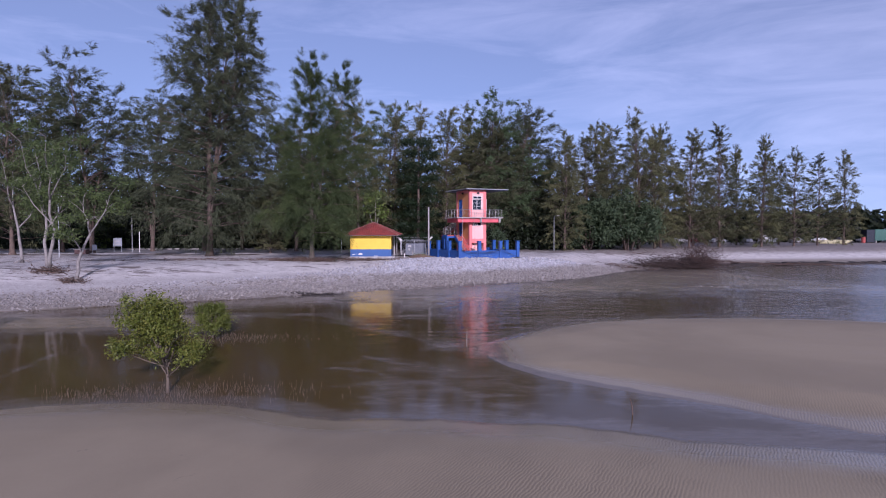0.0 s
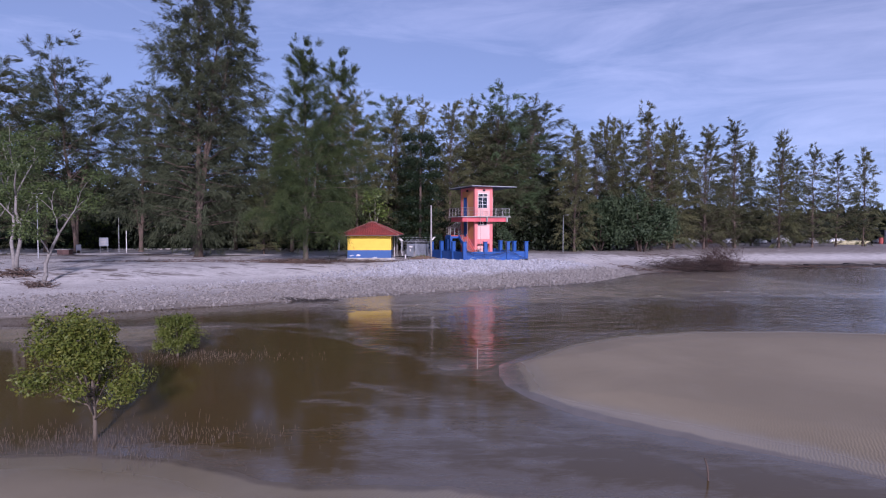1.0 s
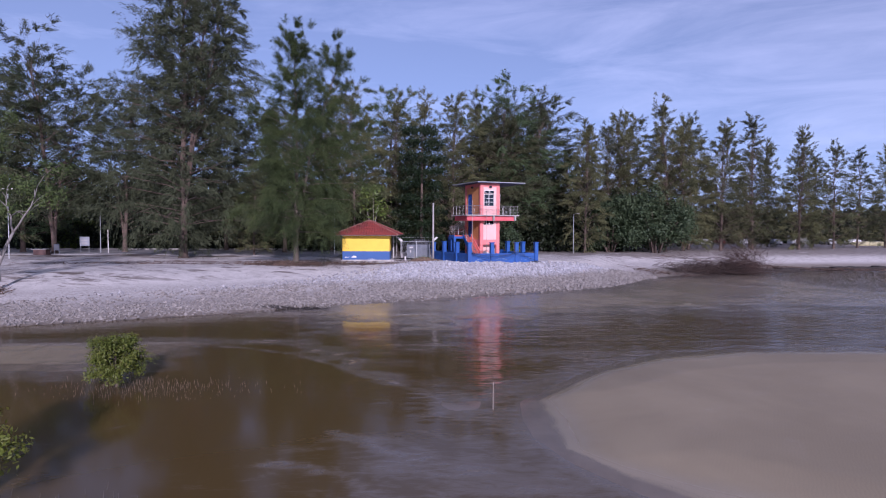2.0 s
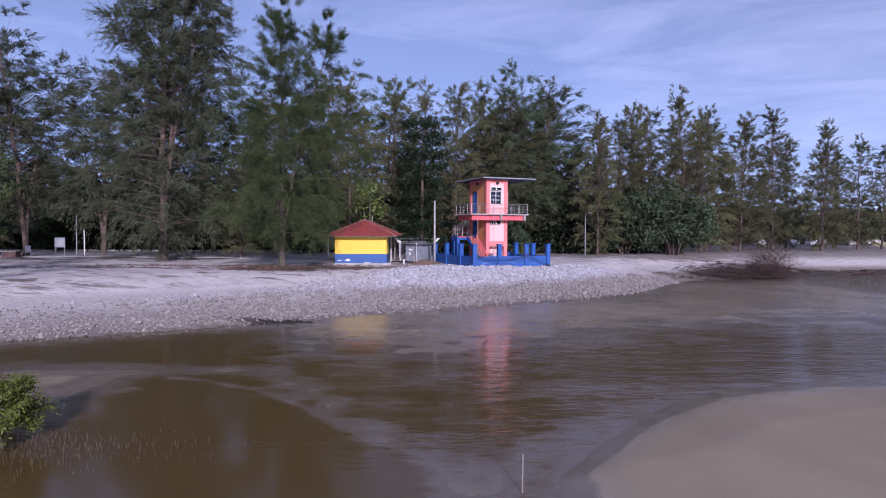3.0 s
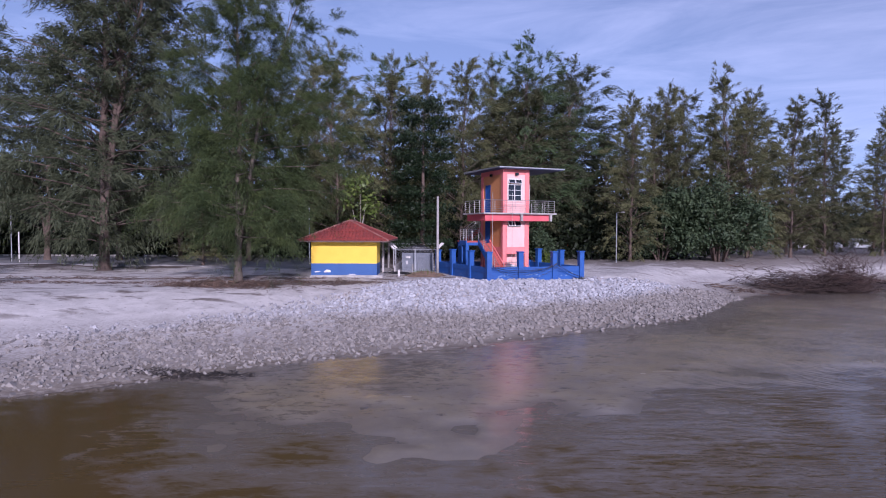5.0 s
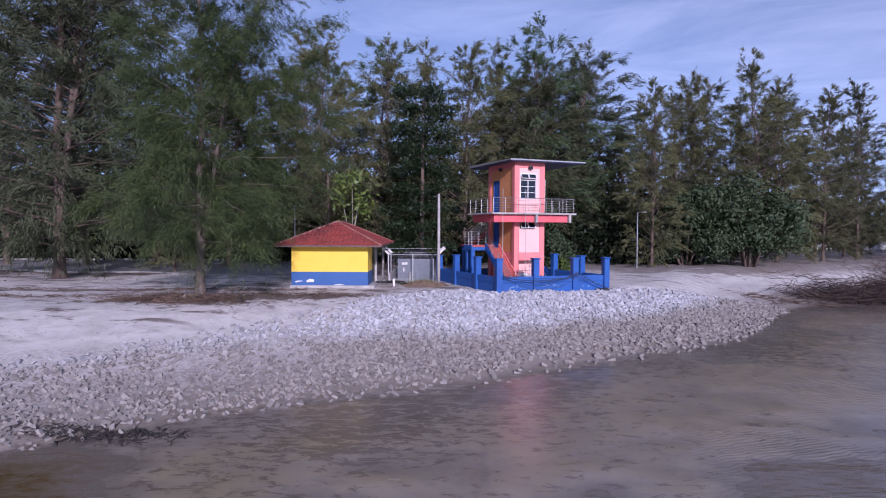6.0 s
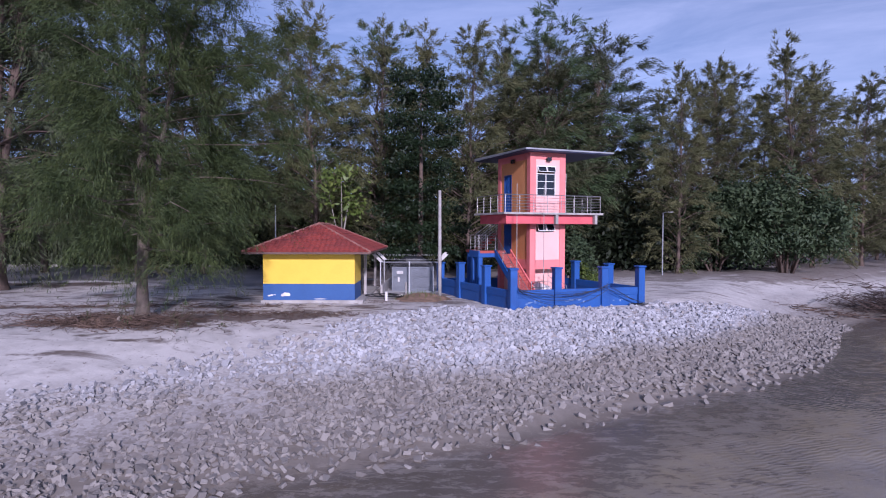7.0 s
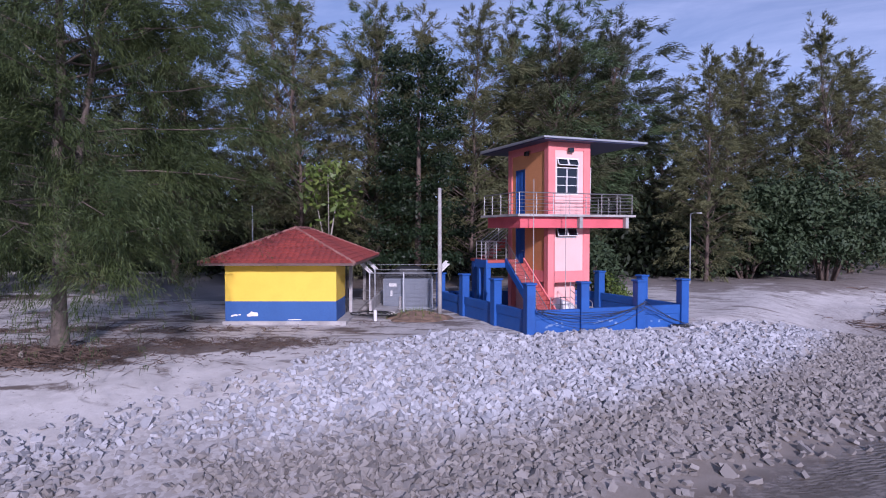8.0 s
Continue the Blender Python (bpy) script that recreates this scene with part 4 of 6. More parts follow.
for i in range(6):
    x = -92 + i * 33.0 + rr.uniform(-2.5, 2.5)
    y = (128 if x < 20 else 142) + rr.uniform(-5, 8)
    kind = FULL if x < 15 else CONE
    s = rr.uniform(0.72, 0.95)
    plant("casuarina_tree", kind[rr.randrange(3)], x, y, rr.uniform(0, 360), s, "casuarina in the second row behind the beach", group="casuarinas of the second row")


def lobes(rng, n, rx, ry, z0, z1, r):
    out = []
    for _ in range(n):
        a, q = rng.uniform(0, 6.28), math.sqrt(rng.random())
        z = rng.uniform(z0, z1)
        k = math.sqrt(max(0.08, 1 - ((z - z0) / (z1 - z0 + 0.01)) ** 2 * 0.8))
        out.append((rx * q * math.cos(a) * k, ry * q * math.sin(a) * k, z, r * rng.uniform(0.7, 1.2), r * rng.uniform(0.7, 1.2), r * rng.uniform(0.5, 0.9)))
    return out


def shrub_mesh(seed, rx, ry, z0, z1, r, n, leaves, size, leaf, bark):
    rng = random.Random(seed)
    cl = lobes(rng, n, rx, ry, z0, z1, r)
    tr = []
    for c in cl[: min(10, n)]:
        tr.append(([(c[0] * 0.15, c[1] * 0.15, -0.2), (c[0] * 0.35, c[1] * 0.35, c[2] * 0.45), (c[0] * 0.85, c[1] * 0.85, c[2] * 0.95)], (0.03 + z1 * 0.014, 0.02 + z1 * 0.01, 0.015)))
    return broadleaf(seed, cl, leaves, size, leaf, tr, bark)


plant("broadleaf_tree", shrub_mesh(61, 5.6, 4.2, 2.3, 9.4, 2.1, 34, 15000, 0.24, M_BROAD, M_BARK), 34.0, 108.5, 0, 1.0, "dense dark green broad-leaved tree with a low crown")
plant("broadleaf_tree", shrub_mesh(62, 5.0, 4.0, 2.1, 8.6, 2.0, 28, 12000, 0.24, M_BROAD, M_BARK), 27.0, 109.5, 0, 1.0, "dense dark green broad-leaved tree with a low crown")
tiers = []
tr0 = random.Random(8)
for lv in range(9):
    zt = 2.6 + lv * 2.0
    rt = 5.0 * (1 - 0.06 * lv)
    for k in range(9):
        a = k * 0.7 + lv + tr0.uniform(-0.2, 0.2)
        q = rt * tr0.uniform(0.35, 1.0)
        tiers.append((q * math.cos(a), q * math.sin(a), zt + tr0.uniform(-0.4, 0.4), 1.15, 1.15, 0.34))
plant("almond_tree", broadleaf(63, tiers, 17000, 0.17, M_ALMOND, [([(0, 0, -0.2), (0.1, 0, 9), (0.1, 0.1, 18)], (0.28, 0.2, 0.05))], M_BARK), -4.2, 101.0, 0, 1.0,
      "dark tiered broad-leaved tree among the casuarinas")
plant("shrub", shrub_mesh(64, 1.6, 1.5, 0.5, 3.4, 0.7, 16, 3200, 0.16, M_BROAD, M_BARK), 8.0, 90.6, 0, 1.12, "dark green shrub behind the pink tower", "shrub")
plant("shrub", shrub_mesh(65, 1.0, 0.8, 0.3, 1.5, 0.45, 9, 1400, 0.11, M_LIGHT, M_BARK), 9.0, 89.6, 0, 1.0, "light green shrub behind the blue wall", "shrub")
plant("sapling", broadleaf(66, [(0.5, 0, 4.4, 0.9, 0.8, 0.8), (-0.7, 0.2, 4.9, 0.8, 0.8, 0.7), (0.1, -0.2, 5.9, 0.9, 0.8, 0.8), (-0.5, 0.1, 5.6, 0.7, 0.6, 0.5)], 430, 0.20, M_LIGHT,
      [([(0, 0, -0.2), (0.1, 0, 2.2), (0.5, 0, 4.6)], (0.075, 0.055, 0.02)), ([(0.05, 0, 1.2), (-0.3, 0.1, 3.2), (-0.7, 0.2, 5.0)], (0.035, 0.028, 0.012)), ([(0.1, 0, 2.0), (0.1, -0.1, 4.0), (0.1, -0.2, 6.0)], (0.035, 0.025, 0.012))], M_STEM),
      -11.4, 99.5, 0, 1.55, "thin pale-stemmed sapling behind the hut", "tree")

# pale forked trees with washed-out roots on the sand
def forked(seed, tall, spread, leaves, stems=1):
    rng = random.Random(seed)
    tr, cl = [], []
    for k in range(stems):
        a = rng.uniform(0, 6.28) if stems == 1 else k * 3.0 + 0.2
        lx, ly = math.cos(a) * spread * 0.5, math.sin(a) * spread * 0.3
        main = [(lx * 0.1, ly * 0.1, -0.2)]
        for i in range(1, 6):
            q = i / 5
            main.append((lx * q + rng.uniform(-0.28, 0.28), ly * q + rng.uniform(-0.28, 0.28), tall * 0.52 * q))
        tr.append((main, (0.22, 0.17, 0.15, 0.13, 0.11, 0.10)))
        for f in range(3):
            b = a + f * 2.2 + rng.uniform(-0.4, 0.4)
            base = main[3 if f == 2 else 5]
            pts = [base]
            for i in range(1, 6):
                q = i / 5
                pts.append((base[0] + math.cos(b) * spread * 0.75 * q + rng.uniform(-0.2, 0.2), base[1] + math.sin(b) * spread * 0.6 * q + rng.uniform(-0.2, 0.2), base[2] + tall * (0.42 if f < 2 else 0.3) * q ** 1.15))
            tr.append((pts, (0.085, 0.07, 0.06, 0.045, 0.03, 0.012)))
            for j in range(5):
                p = pts[2 + j % 4]
                c = rng.uniform(0, 6.28)
                tip = (p[0] + math.cos(c) * 1.5, p[1] + math.sin(c) * 1.5, p[2] + rng.uniform(0.2, 1.3))
                tr.append(([p, ((p[0] + tip[0]) / 2, (p[1] + tip[1]) / 2, (p[2] + tip[2]) / 2 + 0.12), tip], (0.03, 0.022, 0.008)))
                if rng.random() < 0.75:
                    cl.append((tip[0], tip[1], tip[2], 1.25, 1.25, 0.5))
    for k in range(10):
        a = k * 0.63 + rng.uniform(-0.2, 0.2)
        tr.append(([(0, 0, 0.35), (math.cos(a) * 0.5, math.sin(a) * 0.5, 0.22), (math.cos(a) * 1.1, math.sin(a) * 1.0, -0.08)], (0.08, 0.055, 0.02)))
    return broadleaf(seed, cl, leaves, 0.13, M_FORK, tr, M_GREY_BARK)


M_FORK = leafy("sparse_tree_leaves", (0.074, 0.104, 0.032), (0.052, 0.078, 0.024), (0.105, 0.135, 0.044), 0.5)
M_GREY_BARK = worn("grey_lichen_bark", (0.25, 0.23, 0.215), (0.12, 0.105, 0.095), 0.9, broad=3, fine=25, amount=0.85, bump=0.6, dist=0.02)
for seed, x, y, tall, stems in ((71, -39.4, 59.0, 13.5, 2), (72, -34.8, 55.6, 8.5, 1), (73, -49.6, 69.8, 13.0, 1)):
    plant("beach_tree", forked(seed, tall, tall * 0.30, 7000 if stems == 2 else 3600, stems), x, y, seed * 50, 1.0, "grey-limbed forked tree with bare roots on the sand", group="forked trees on the sand", sink=0.0)
plant("shrub", shrub_mesh(75, 5.0, 3.0, 0.5, 7.5, 1.8, 22, 6000, 0.22, M_LIGHT, M_BARK), -66.0, 116.0, 0, 1.0, "bright green bushy tree behind the lot", "shrub")
plant("shrub", shrub_mesh(76, 5.5, 3.0, 0.5, 7.0, 1.8, 22, 6000, 0.22, M_LIGHT, M_BARK), -52.0, 119.0, 0, 1.0, "bright green bushy tree behind the lot", "shrub")

# woods that close the view behind the rows, shade included in their leaf colour
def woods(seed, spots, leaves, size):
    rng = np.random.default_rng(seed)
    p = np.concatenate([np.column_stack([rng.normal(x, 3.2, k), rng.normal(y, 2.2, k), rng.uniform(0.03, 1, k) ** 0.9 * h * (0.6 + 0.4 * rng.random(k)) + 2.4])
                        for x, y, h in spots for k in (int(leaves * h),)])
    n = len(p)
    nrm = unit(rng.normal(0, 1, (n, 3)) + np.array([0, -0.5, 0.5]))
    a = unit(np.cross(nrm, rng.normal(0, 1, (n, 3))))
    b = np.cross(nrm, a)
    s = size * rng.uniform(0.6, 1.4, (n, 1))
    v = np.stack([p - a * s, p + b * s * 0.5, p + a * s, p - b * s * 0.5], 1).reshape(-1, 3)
    return mesh_from_arrays("far_woods", v, np.arange(4 * n).reshape(-1, 4), M_WOODS_SHADE)


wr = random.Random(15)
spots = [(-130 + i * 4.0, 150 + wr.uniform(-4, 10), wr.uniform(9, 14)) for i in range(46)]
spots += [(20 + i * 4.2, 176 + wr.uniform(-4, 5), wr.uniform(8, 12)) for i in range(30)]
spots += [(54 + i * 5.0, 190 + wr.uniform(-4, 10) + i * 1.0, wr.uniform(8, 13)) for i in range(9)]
tagged(new("far_woods", woods(80, spots, 26, 1.0)), "woods behind the rows of casuarinas, shade put into their near-black leaf colour", "woods", kind="stuff")
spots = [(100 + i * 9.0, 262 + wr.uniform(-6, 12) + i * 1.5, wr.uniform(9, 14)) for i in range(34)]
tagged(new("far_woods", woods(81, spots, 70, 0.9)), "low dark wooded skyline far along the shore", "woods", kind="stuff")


# undergrowth and added filler: near-black leaves stand in for shade behind the trunks
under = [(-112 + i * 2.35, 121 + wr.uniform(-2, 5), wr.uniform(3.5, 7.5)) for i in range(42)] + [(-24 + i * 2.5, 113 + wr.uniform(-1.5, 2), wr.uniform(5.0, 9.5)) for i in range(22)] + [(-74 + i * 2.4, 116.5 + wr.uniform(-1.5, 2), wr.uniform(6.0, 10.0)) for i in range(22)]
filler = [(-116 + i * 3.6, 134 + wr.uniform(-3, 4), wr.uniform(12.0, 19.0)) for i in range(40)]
tagged(new("back_woods", woods(84, filler, 34, 0.75)), "near-black leaves added to darken the gaps behind the casuarinas", "woods", kind="stuff")
tagged(new("undergrowth", woods(83, under, 95, 0.30)), "leafy undergrowth behind the casuarinas, its shade put into the near-black leaf colour", "undergrowth", kind="stuff")


# ---- mangroves and their breathing roots ----
def mangrove(seed, tall, wide, leaves, leaf=0.058, shift=0.0):
    rng = random.Random(seed)
    cl = [(c[0] + shift * c[2] / tall, *c[1:]) for c in lobes(rng, 44, wide * 0.42, wide * 0.38, tall * 0.30, tall * 0.93, tall * 0.105)]
    tr = [([(0, 0, -0.2), (0.02, 0, tall * 0.16), (-0.05, 0.02, tall * 0.38), (-0.02, 0, tall * 0.7)], (0.07, 0.055, 0.045, 0.015))]
    for c in cl[:16]:
        s = rng.uniform(0.14, 0.4)
        tr.append(([(0, 0, tall * s), (c[0] * 0.5, c[1] * 0.5, (tall * s + c[2]) / 2 - 0.03), (c[0], c[1], c[2])], (0.03, 0.02, 0.008)))
    return broadleaf(seed, cl, leaves, leaf, M_MANGROVE, tr, M_ROOT)


plant("mangrove", mangrove(91, 4.1, 3.7, 15000, 0.058, -0.75), -10.65, 22.7, 0, 1.0, "small green mangrove standing in breathing roots", "mangrove", "mangroves", sink=0.1)
plant("mangrove", mangrove(92, 2.3, 2.9, 9000, 0.058), -13.45, 34.4, 90, 1.0, "low bushy mangrove in shallow water", "mangrove", "mangroves", sink=0.1)
plant("mangrove", mangrove(93, 2.0, 2.4, 2600), -29.6, 37.5, 30, 1.0, "low bushy mangrove in shallow water", "mangrove", "mangroves", sink=0.1)
pr = np.random.default_rng(5)
pneu = Shape()
for cx, cy, sx, sy, k in ((-9.6, 22.7, 2.9, 0.75, 800), (-12.0, 34.2, 2.6, 0.8, 480), (-8.2, 20.9, 0.5, 0.5, 40), (-13.4, 22.4, 1.4, 0.4, 160)):
    for _ in range(k):
        x, y = cx + float(pr.normal(0, sx)) * 0.75, cy + float(pr.normal(0, sy))
        z, h = ground_at(x, y), float(pr.uniform(0.05, 0.19))
        pneu.tube([(x, y, z - 0.03), (x + float(pr.normal(0, 0.03)), y + float(pr.normal(0, 0.03)), max(z, 0) + h)], [0.010, 0.004], 3, False)
tagged(new("breathing_roots", pneu.data("breathing_roots", M_ROOT)), "thin grey mangrove breathing roots sticking out of the mud", "roots", kind="stuff")


# ---- the yellow and blue hut ----
HUT_Z = 2.62
hut = thing("hut", pose(-12.72, 81.45, HUT_Z, 0, 0, 1.0), "yellow and blue painted beach hut with a red tiled hip roof", "hut")
HW, HD, HH, BAND = 5.60, 9.0, 2.86, 1.02
part("plinth", Shape().box(-0.12, -0.10, -0.5, HW + 0.5, HD + 0.3, 0.02, bevel=0.015), M_CONCRETE, hut, "grey concrete apron")
# the front room: lower band and upper wall stand one over the other
for name, z0, z1, mat_, grow in (("lower_wall", 0.0, BAND, M_BLUE_HUT, 0.004), ("upper_wall", BAND, HH, M_YELLOW, 0.0)):
    sh = Shape()
    sh.box(-grow, -grow, z0, HW + grow, 0.2, z1)
    sh.box(-grow, 0.2, z0, 0.2, HD, z1)
    sh.box(HW - 0.2, 0.2, z0, HW + grow, 2.7, z1)
    sh.box(0.2, 2.5, z0, HW - 0.2, 2.7, z1)
    sh.box(HW - 1.6, 2.7, z0, HW - 1.4, HD, z1)
    sh.box(0.2, HD - 0.2, z0, HW - 1.6, HD, z1)
    part(name, sh, mat_, hut, "blue painted lower wall" if name == "lower_wall" else "yellow painted wall")
fr = random.Random(3)
for cx, cz, w, h in ((1.42, 0.37, 0.30, 0.15), (1.22, 0.33, 0.14, 0.09), (0.52, 0.33, 0.12, 0.05), (0.36, 0.29, 0.10, 0.05), (0.72, 0.34, 0.08, 0.04), (3.5, 0.09, 0.4, 0.03)):
    k = 9
    ring = [(cx + math.cos(6.283 * i / k) * w * fr.uniform(0.7, 1.1), -0.009, cz + math.sin(6.283 * i / k) * h * fr.uniform(0.6, 1.1)) for i in range(k)]
    flake = Shape().add(ring + [(x, -0.003, z) for x, y, z in ring], [tuple(range(k - 1, -1, -1))] + [(i, (i + 1) % k, (i + 1) % k + k, i + k) for i in range(k)])
    part("bare_patch", flake, M_WHITE, hut, "flaked patch of bare white plaster")
for cy in (3.1, HD - 0.2):
    part("column", Shape().box(HW + 0.16, cy - 0.09, 0.04, HW + 0.34, cy + 0.09, HH + 0.02, bevel=0.015), M_CONCRETE, hut, "white porch column")
part("downpipe", Shape().tube([(HW + 0.08, 2.78, 0.1), (HW + 0.08, 2.78, HH)], 0.04, 8), M_RUBBER, hut, "dark downpipe")
part("ceiling_board", Shape().box(-0.85, -0.85, HH, HW + 0.95, HD + 0.85, HH + 0.05), M_WHITE, hut)
# hip roof: deck, fascia, tiles in courses, ridge and hip caps
X0, X1, Y0, Y1, E0 = -0.97, HW + 1.05, -0.95, HD + 0.95, HH + 0.10
mid, run = (X0 + X1) / 2, (X1 - X0) / 2
RISE = 1.72
A, B = (mid, Y0 + run, E0 + RISE), (mid, Y1 - run, E0 + RISE)
c4 = [(X0, Y0, E0), (X1, Y0, E0), (X1, Y1, E0), (X0, Y1, E0)]
deck = Shape().add(c4 + [A, B], [(0, 1, 4), (1, 2, 5, 4), (2, 3, 5), (3, 0, 4, 5), (3, 2, 1, 0)])
part("roof_deck", deck, M_TILE, hut)
fas = Shape()
fas.box(X0 - 0.03, Y0 - 0.03, E0 - 0.08, X1 + 0.03, Y0, E0 + 0.03).box(X0 - 0.03, Y1, E0 - 0.08, X1 + 0.03, Y1 + 0.03, E0 + 0.03)
fas.box(X0 - 0.03, Y0, E0 - 0.08, X0, Y1, E0 + 0.03).box(X1, Y0, E0 - 0.08, X1 + 0.03, Y1, E0 + 0.03)
part("fascia", fas, M_FASCIA, hut, "weathered fascia board")
cap = Shape()
for p, q in ((c4[0], A), (c4[1], A), (c4[2], B), (c4[3], B), (A, B)):
    p, q = Vector(p) + Vector((0, 0, 0.05)), Vector(q) + Vector((0, 0, 0.05))
    k = max(3, int((q - p).length / 0.36))
    for i in range(k):
        cap.tube([p.lerp(q, i / k), p.lerp(q, (i + 1.08) / k)], [0.095, 0.075], 7)
part("ridge_cap", cap, M_RIDGE, hut, "sun-bleached ridge and hip tiles")
# a tile: a shallow barrel over its own slope
tile = Shape()
tw, tl = 0.31, 0.36
prof = [(-0.5, 0.012), (-0.25, 0.055), (0.0, 0.07), (0.25, 0.055), (0.5, 0.012)]
tile.add([(x * tw, -0.02, z + 0.035) for x, z in prof] + [(x * tw, tl + 0.03, z) for x, z in prof] + [(x * tw, -0.02, z) for x, z in prof],
         [(i, i + 1, i + 6, i + 5) for i in range(4)] + [(i + 10, i + 11, i + 1, i) for i in range(4)])
tile_me = tile.data("tile", M_TILE)
rest_tiles = Shape()
slope = math.hypot(run, RISE)


def lay_tiles(side):
    courses = int(slope / tl)
    for c in range(courses):
        up = (c + 0.02) * tl / slope
        half_len = run * (1 - up) if side == "front" else None
        if side == "front":
            k = int(2 * half_len / tw)
            for i in range(k):
                x = mid + (i - (k - 1) / 2) * tw
                yield Matrix.Translation((x, Y0 + run * up, E0 + RISE * up)) @ Matrix.Rotation(math.atan2(RISE, run), 4, "X")
        else:
            y0, y1 = Y0 + run * up, Y1 - run * up
            k = int((y1 - y0) / tw)
            for i in range(k):
                y = (y0 + y1) / 2 + (i - (k - 1) / 2) * tw
                sgn = 1 if side == "right" else -1
                yield Matrix.Translation((mid + sgn * run * (1 - up), y, E0 + RISE * up)) @ Matrix.Rotation(sgn * math.pi / 2, 4, "Z") @ Matrix.Rotation(math.atan2(RISE, run), 4, "X")


HUT_TILES = list(lay_tiles("front"))
for m in list(lay_tiles("right")) + list(lay_tiles("left")):
    rest_tiles.add(tile.v, tile.f, m)
part("roof_tiles", rest_tiles, M_TILE, hut)["kind"] = "stuff"
# ramp with low walls beside the hut
ramp = thing("ramp", pose(-6.0, 85.2, 2.5), "low concrete ramp walls beside the hut", "ramp")
part("ramp_wall", Shape().box(0.0, 0.0, -0.3, 0.15, 8.5, 0.75, bevel=0.02), M_CONCRETE, ramp)
part("ramp_wall", Shape().box(1.5, 2.2, -0.3, 1.65, 8.5, 0.75, bevel=0.02), M_CONCRETE, ramp)
part("ramp_wall", Shape().box(0.15, 8.3, -0.3, 1.5, 8.5, 0.95, bevel=0.02), M_CONCRETE, ramp)
part("ramp_floor", Shape().box(0.15, 0.0, -0.3, 1.5, 8.3, 0.12), M_CONCRETE, ramp)

# ---- the pink lookout tower ----
tower = thing("lookout_tower", pose(3.80, 83.40, 2.30, 0, 0, 23.0), "pink and orange two-storey lookout tower on blue stairs", "tower")
TW, TD = 2.65, 4.45
F1, SL, TOP = 2.74, 5.74, 9.62      # floor, balcony slab's top, wall top over the ground
B1 = 2.12                            # underside of the floor band


def wall_with_holes(sh, axis, at, thick, a0, a1, z0, z1, holes):
    """A wall along one axis with rectangular openings (a0, a1, z0, z1)."""
    cuts = sorted({a0, a1, *[h[0] for h in holes], *[h[1] for h in holes]})
    for p, q in zip(cuts, cuts[1:]):
        here = sorted([(h[2], h[3]) for h in holes if h[0] <= p + 1e-6 and h[1] >= q - 1e-6])
        z = z0
        for lo, hi in here + [(z1, z1)]:
            if lo > z + 1e-6:
                if axis == "x":
                    sh.box(p, at, z, q, at + thick, lo)
                else:
                    sh.box(at, p, z, at + thick, q, lo)
            z = max(z, hi)


WIN = (0.50, 1.90, SL + 1.08, SL + 3.05)
LOWWIN = (0.50, 1.80, 4.50, 5.10)
DOOR_U, DOOR_L = (2.55, 3.60, SL + 0.02, SL + 2.65), (2.55, 3.60, F1 + 0.02, F1 + 2.3)
fr_ = Shape()
wall_with_holes(fr_, "x", 0.06, 0.14, 0.42, TW - 0.42, B1, TOP, [WIN, LOWWIN])
part("front_wall", fr_, M_PALE, tower, "pale pink front wall")
lf_ = Shape()
wall_with_holes(lf_, "y", 0.06, 0.14, 0.42, TD - 0.42, B1, TOP, [DOOR_U, DOOR_L])
part("side_wall", lf_, M_ORANGE, tower, "orange side wall")
part("side_wall", Shape().box(TW - 0.20, 0.42, B1, TW - 0.06, TD - 0.42, TOP), M_ORANGE, tower, "orange side wall")
part("back_wall", Shape().box(0.42, TD - 0.20, B1, TW - 0.42, TD - 0.06, TOP), M_PALE, tower)
for x in (0.0, TW - 0.42):
    for y in (0.0, TD - 0.42):
        part("corner_column", Shape().box(x, y, -0.3, x + 0.42, y + 0.42, TOP, bevel=0.012), M_PINK, tower, "pink corner column")
for z0, z1 in ((B1, F1 - 0.01), (TOP - 0.42, TOP)):
    part("wall_band", Shape().box(0.42, 0.022, z0, TW - 0.42, 0.058, z1), M_PINK, tower, "pink painted band")
    part("wall_band", Shape().box(0.022, 0.42, z0, 0.058, TD - 0.42, z1), M_PINK, tower, "pink painted band")
part("floor_slab", Shape().box(0.2, 0.2, F1 - 0.12, TW - 0.2, TD - 0.2, F1), M_CONCRETE, tower)
part("base_wall", Shape().box(0.30, 0.9, -0.3, TW - 0.30, TD - 0.43, B1 - 0.004), M_PALE, tower, "pale plastered wall under the floor")
# balcony slab on beams
SX0, SX1, SY0, SY1 = -2.50, 4.75, -1.22, 3.05
slab = Shape()
for x0, y0, x1, y1 in ((SX0, SY0, SX1, 0.0), (SX0, 0.0, 0.0, SY1), (TW, 0.0, SX1, SY1)):
    slab.box(x0, y0, SL - 0.12, x1, y1, SL)
part("balcony_slab", slab, M_CONCRETE, tower, "weathered grey balcony slab")
for x0, y0, x1, y1 in ((SX0 + 0.3, SY0 + 0.32, SX1 - 0.3, SY0 + 0.57), (SX0 + 0.3, SY0 + 0.572, SX0 + 0.55, SY1 - 0.3), (SX1 - 0.55, SY0 + 0.572, SX1 - 0.3, SY1 - 0.3), (SX0 + 0.552, 1.9, -0.002, 2.15), (TW + 0.002, 1.9, SX1 - 0.552, 2.15)):
    part("balcony_beam", Shape().box(x0, y0, SL - 0.70, x1, y1, SL - 0.124, bevel=0.01), M_BEAM, tower, "deep pink balcony beam")
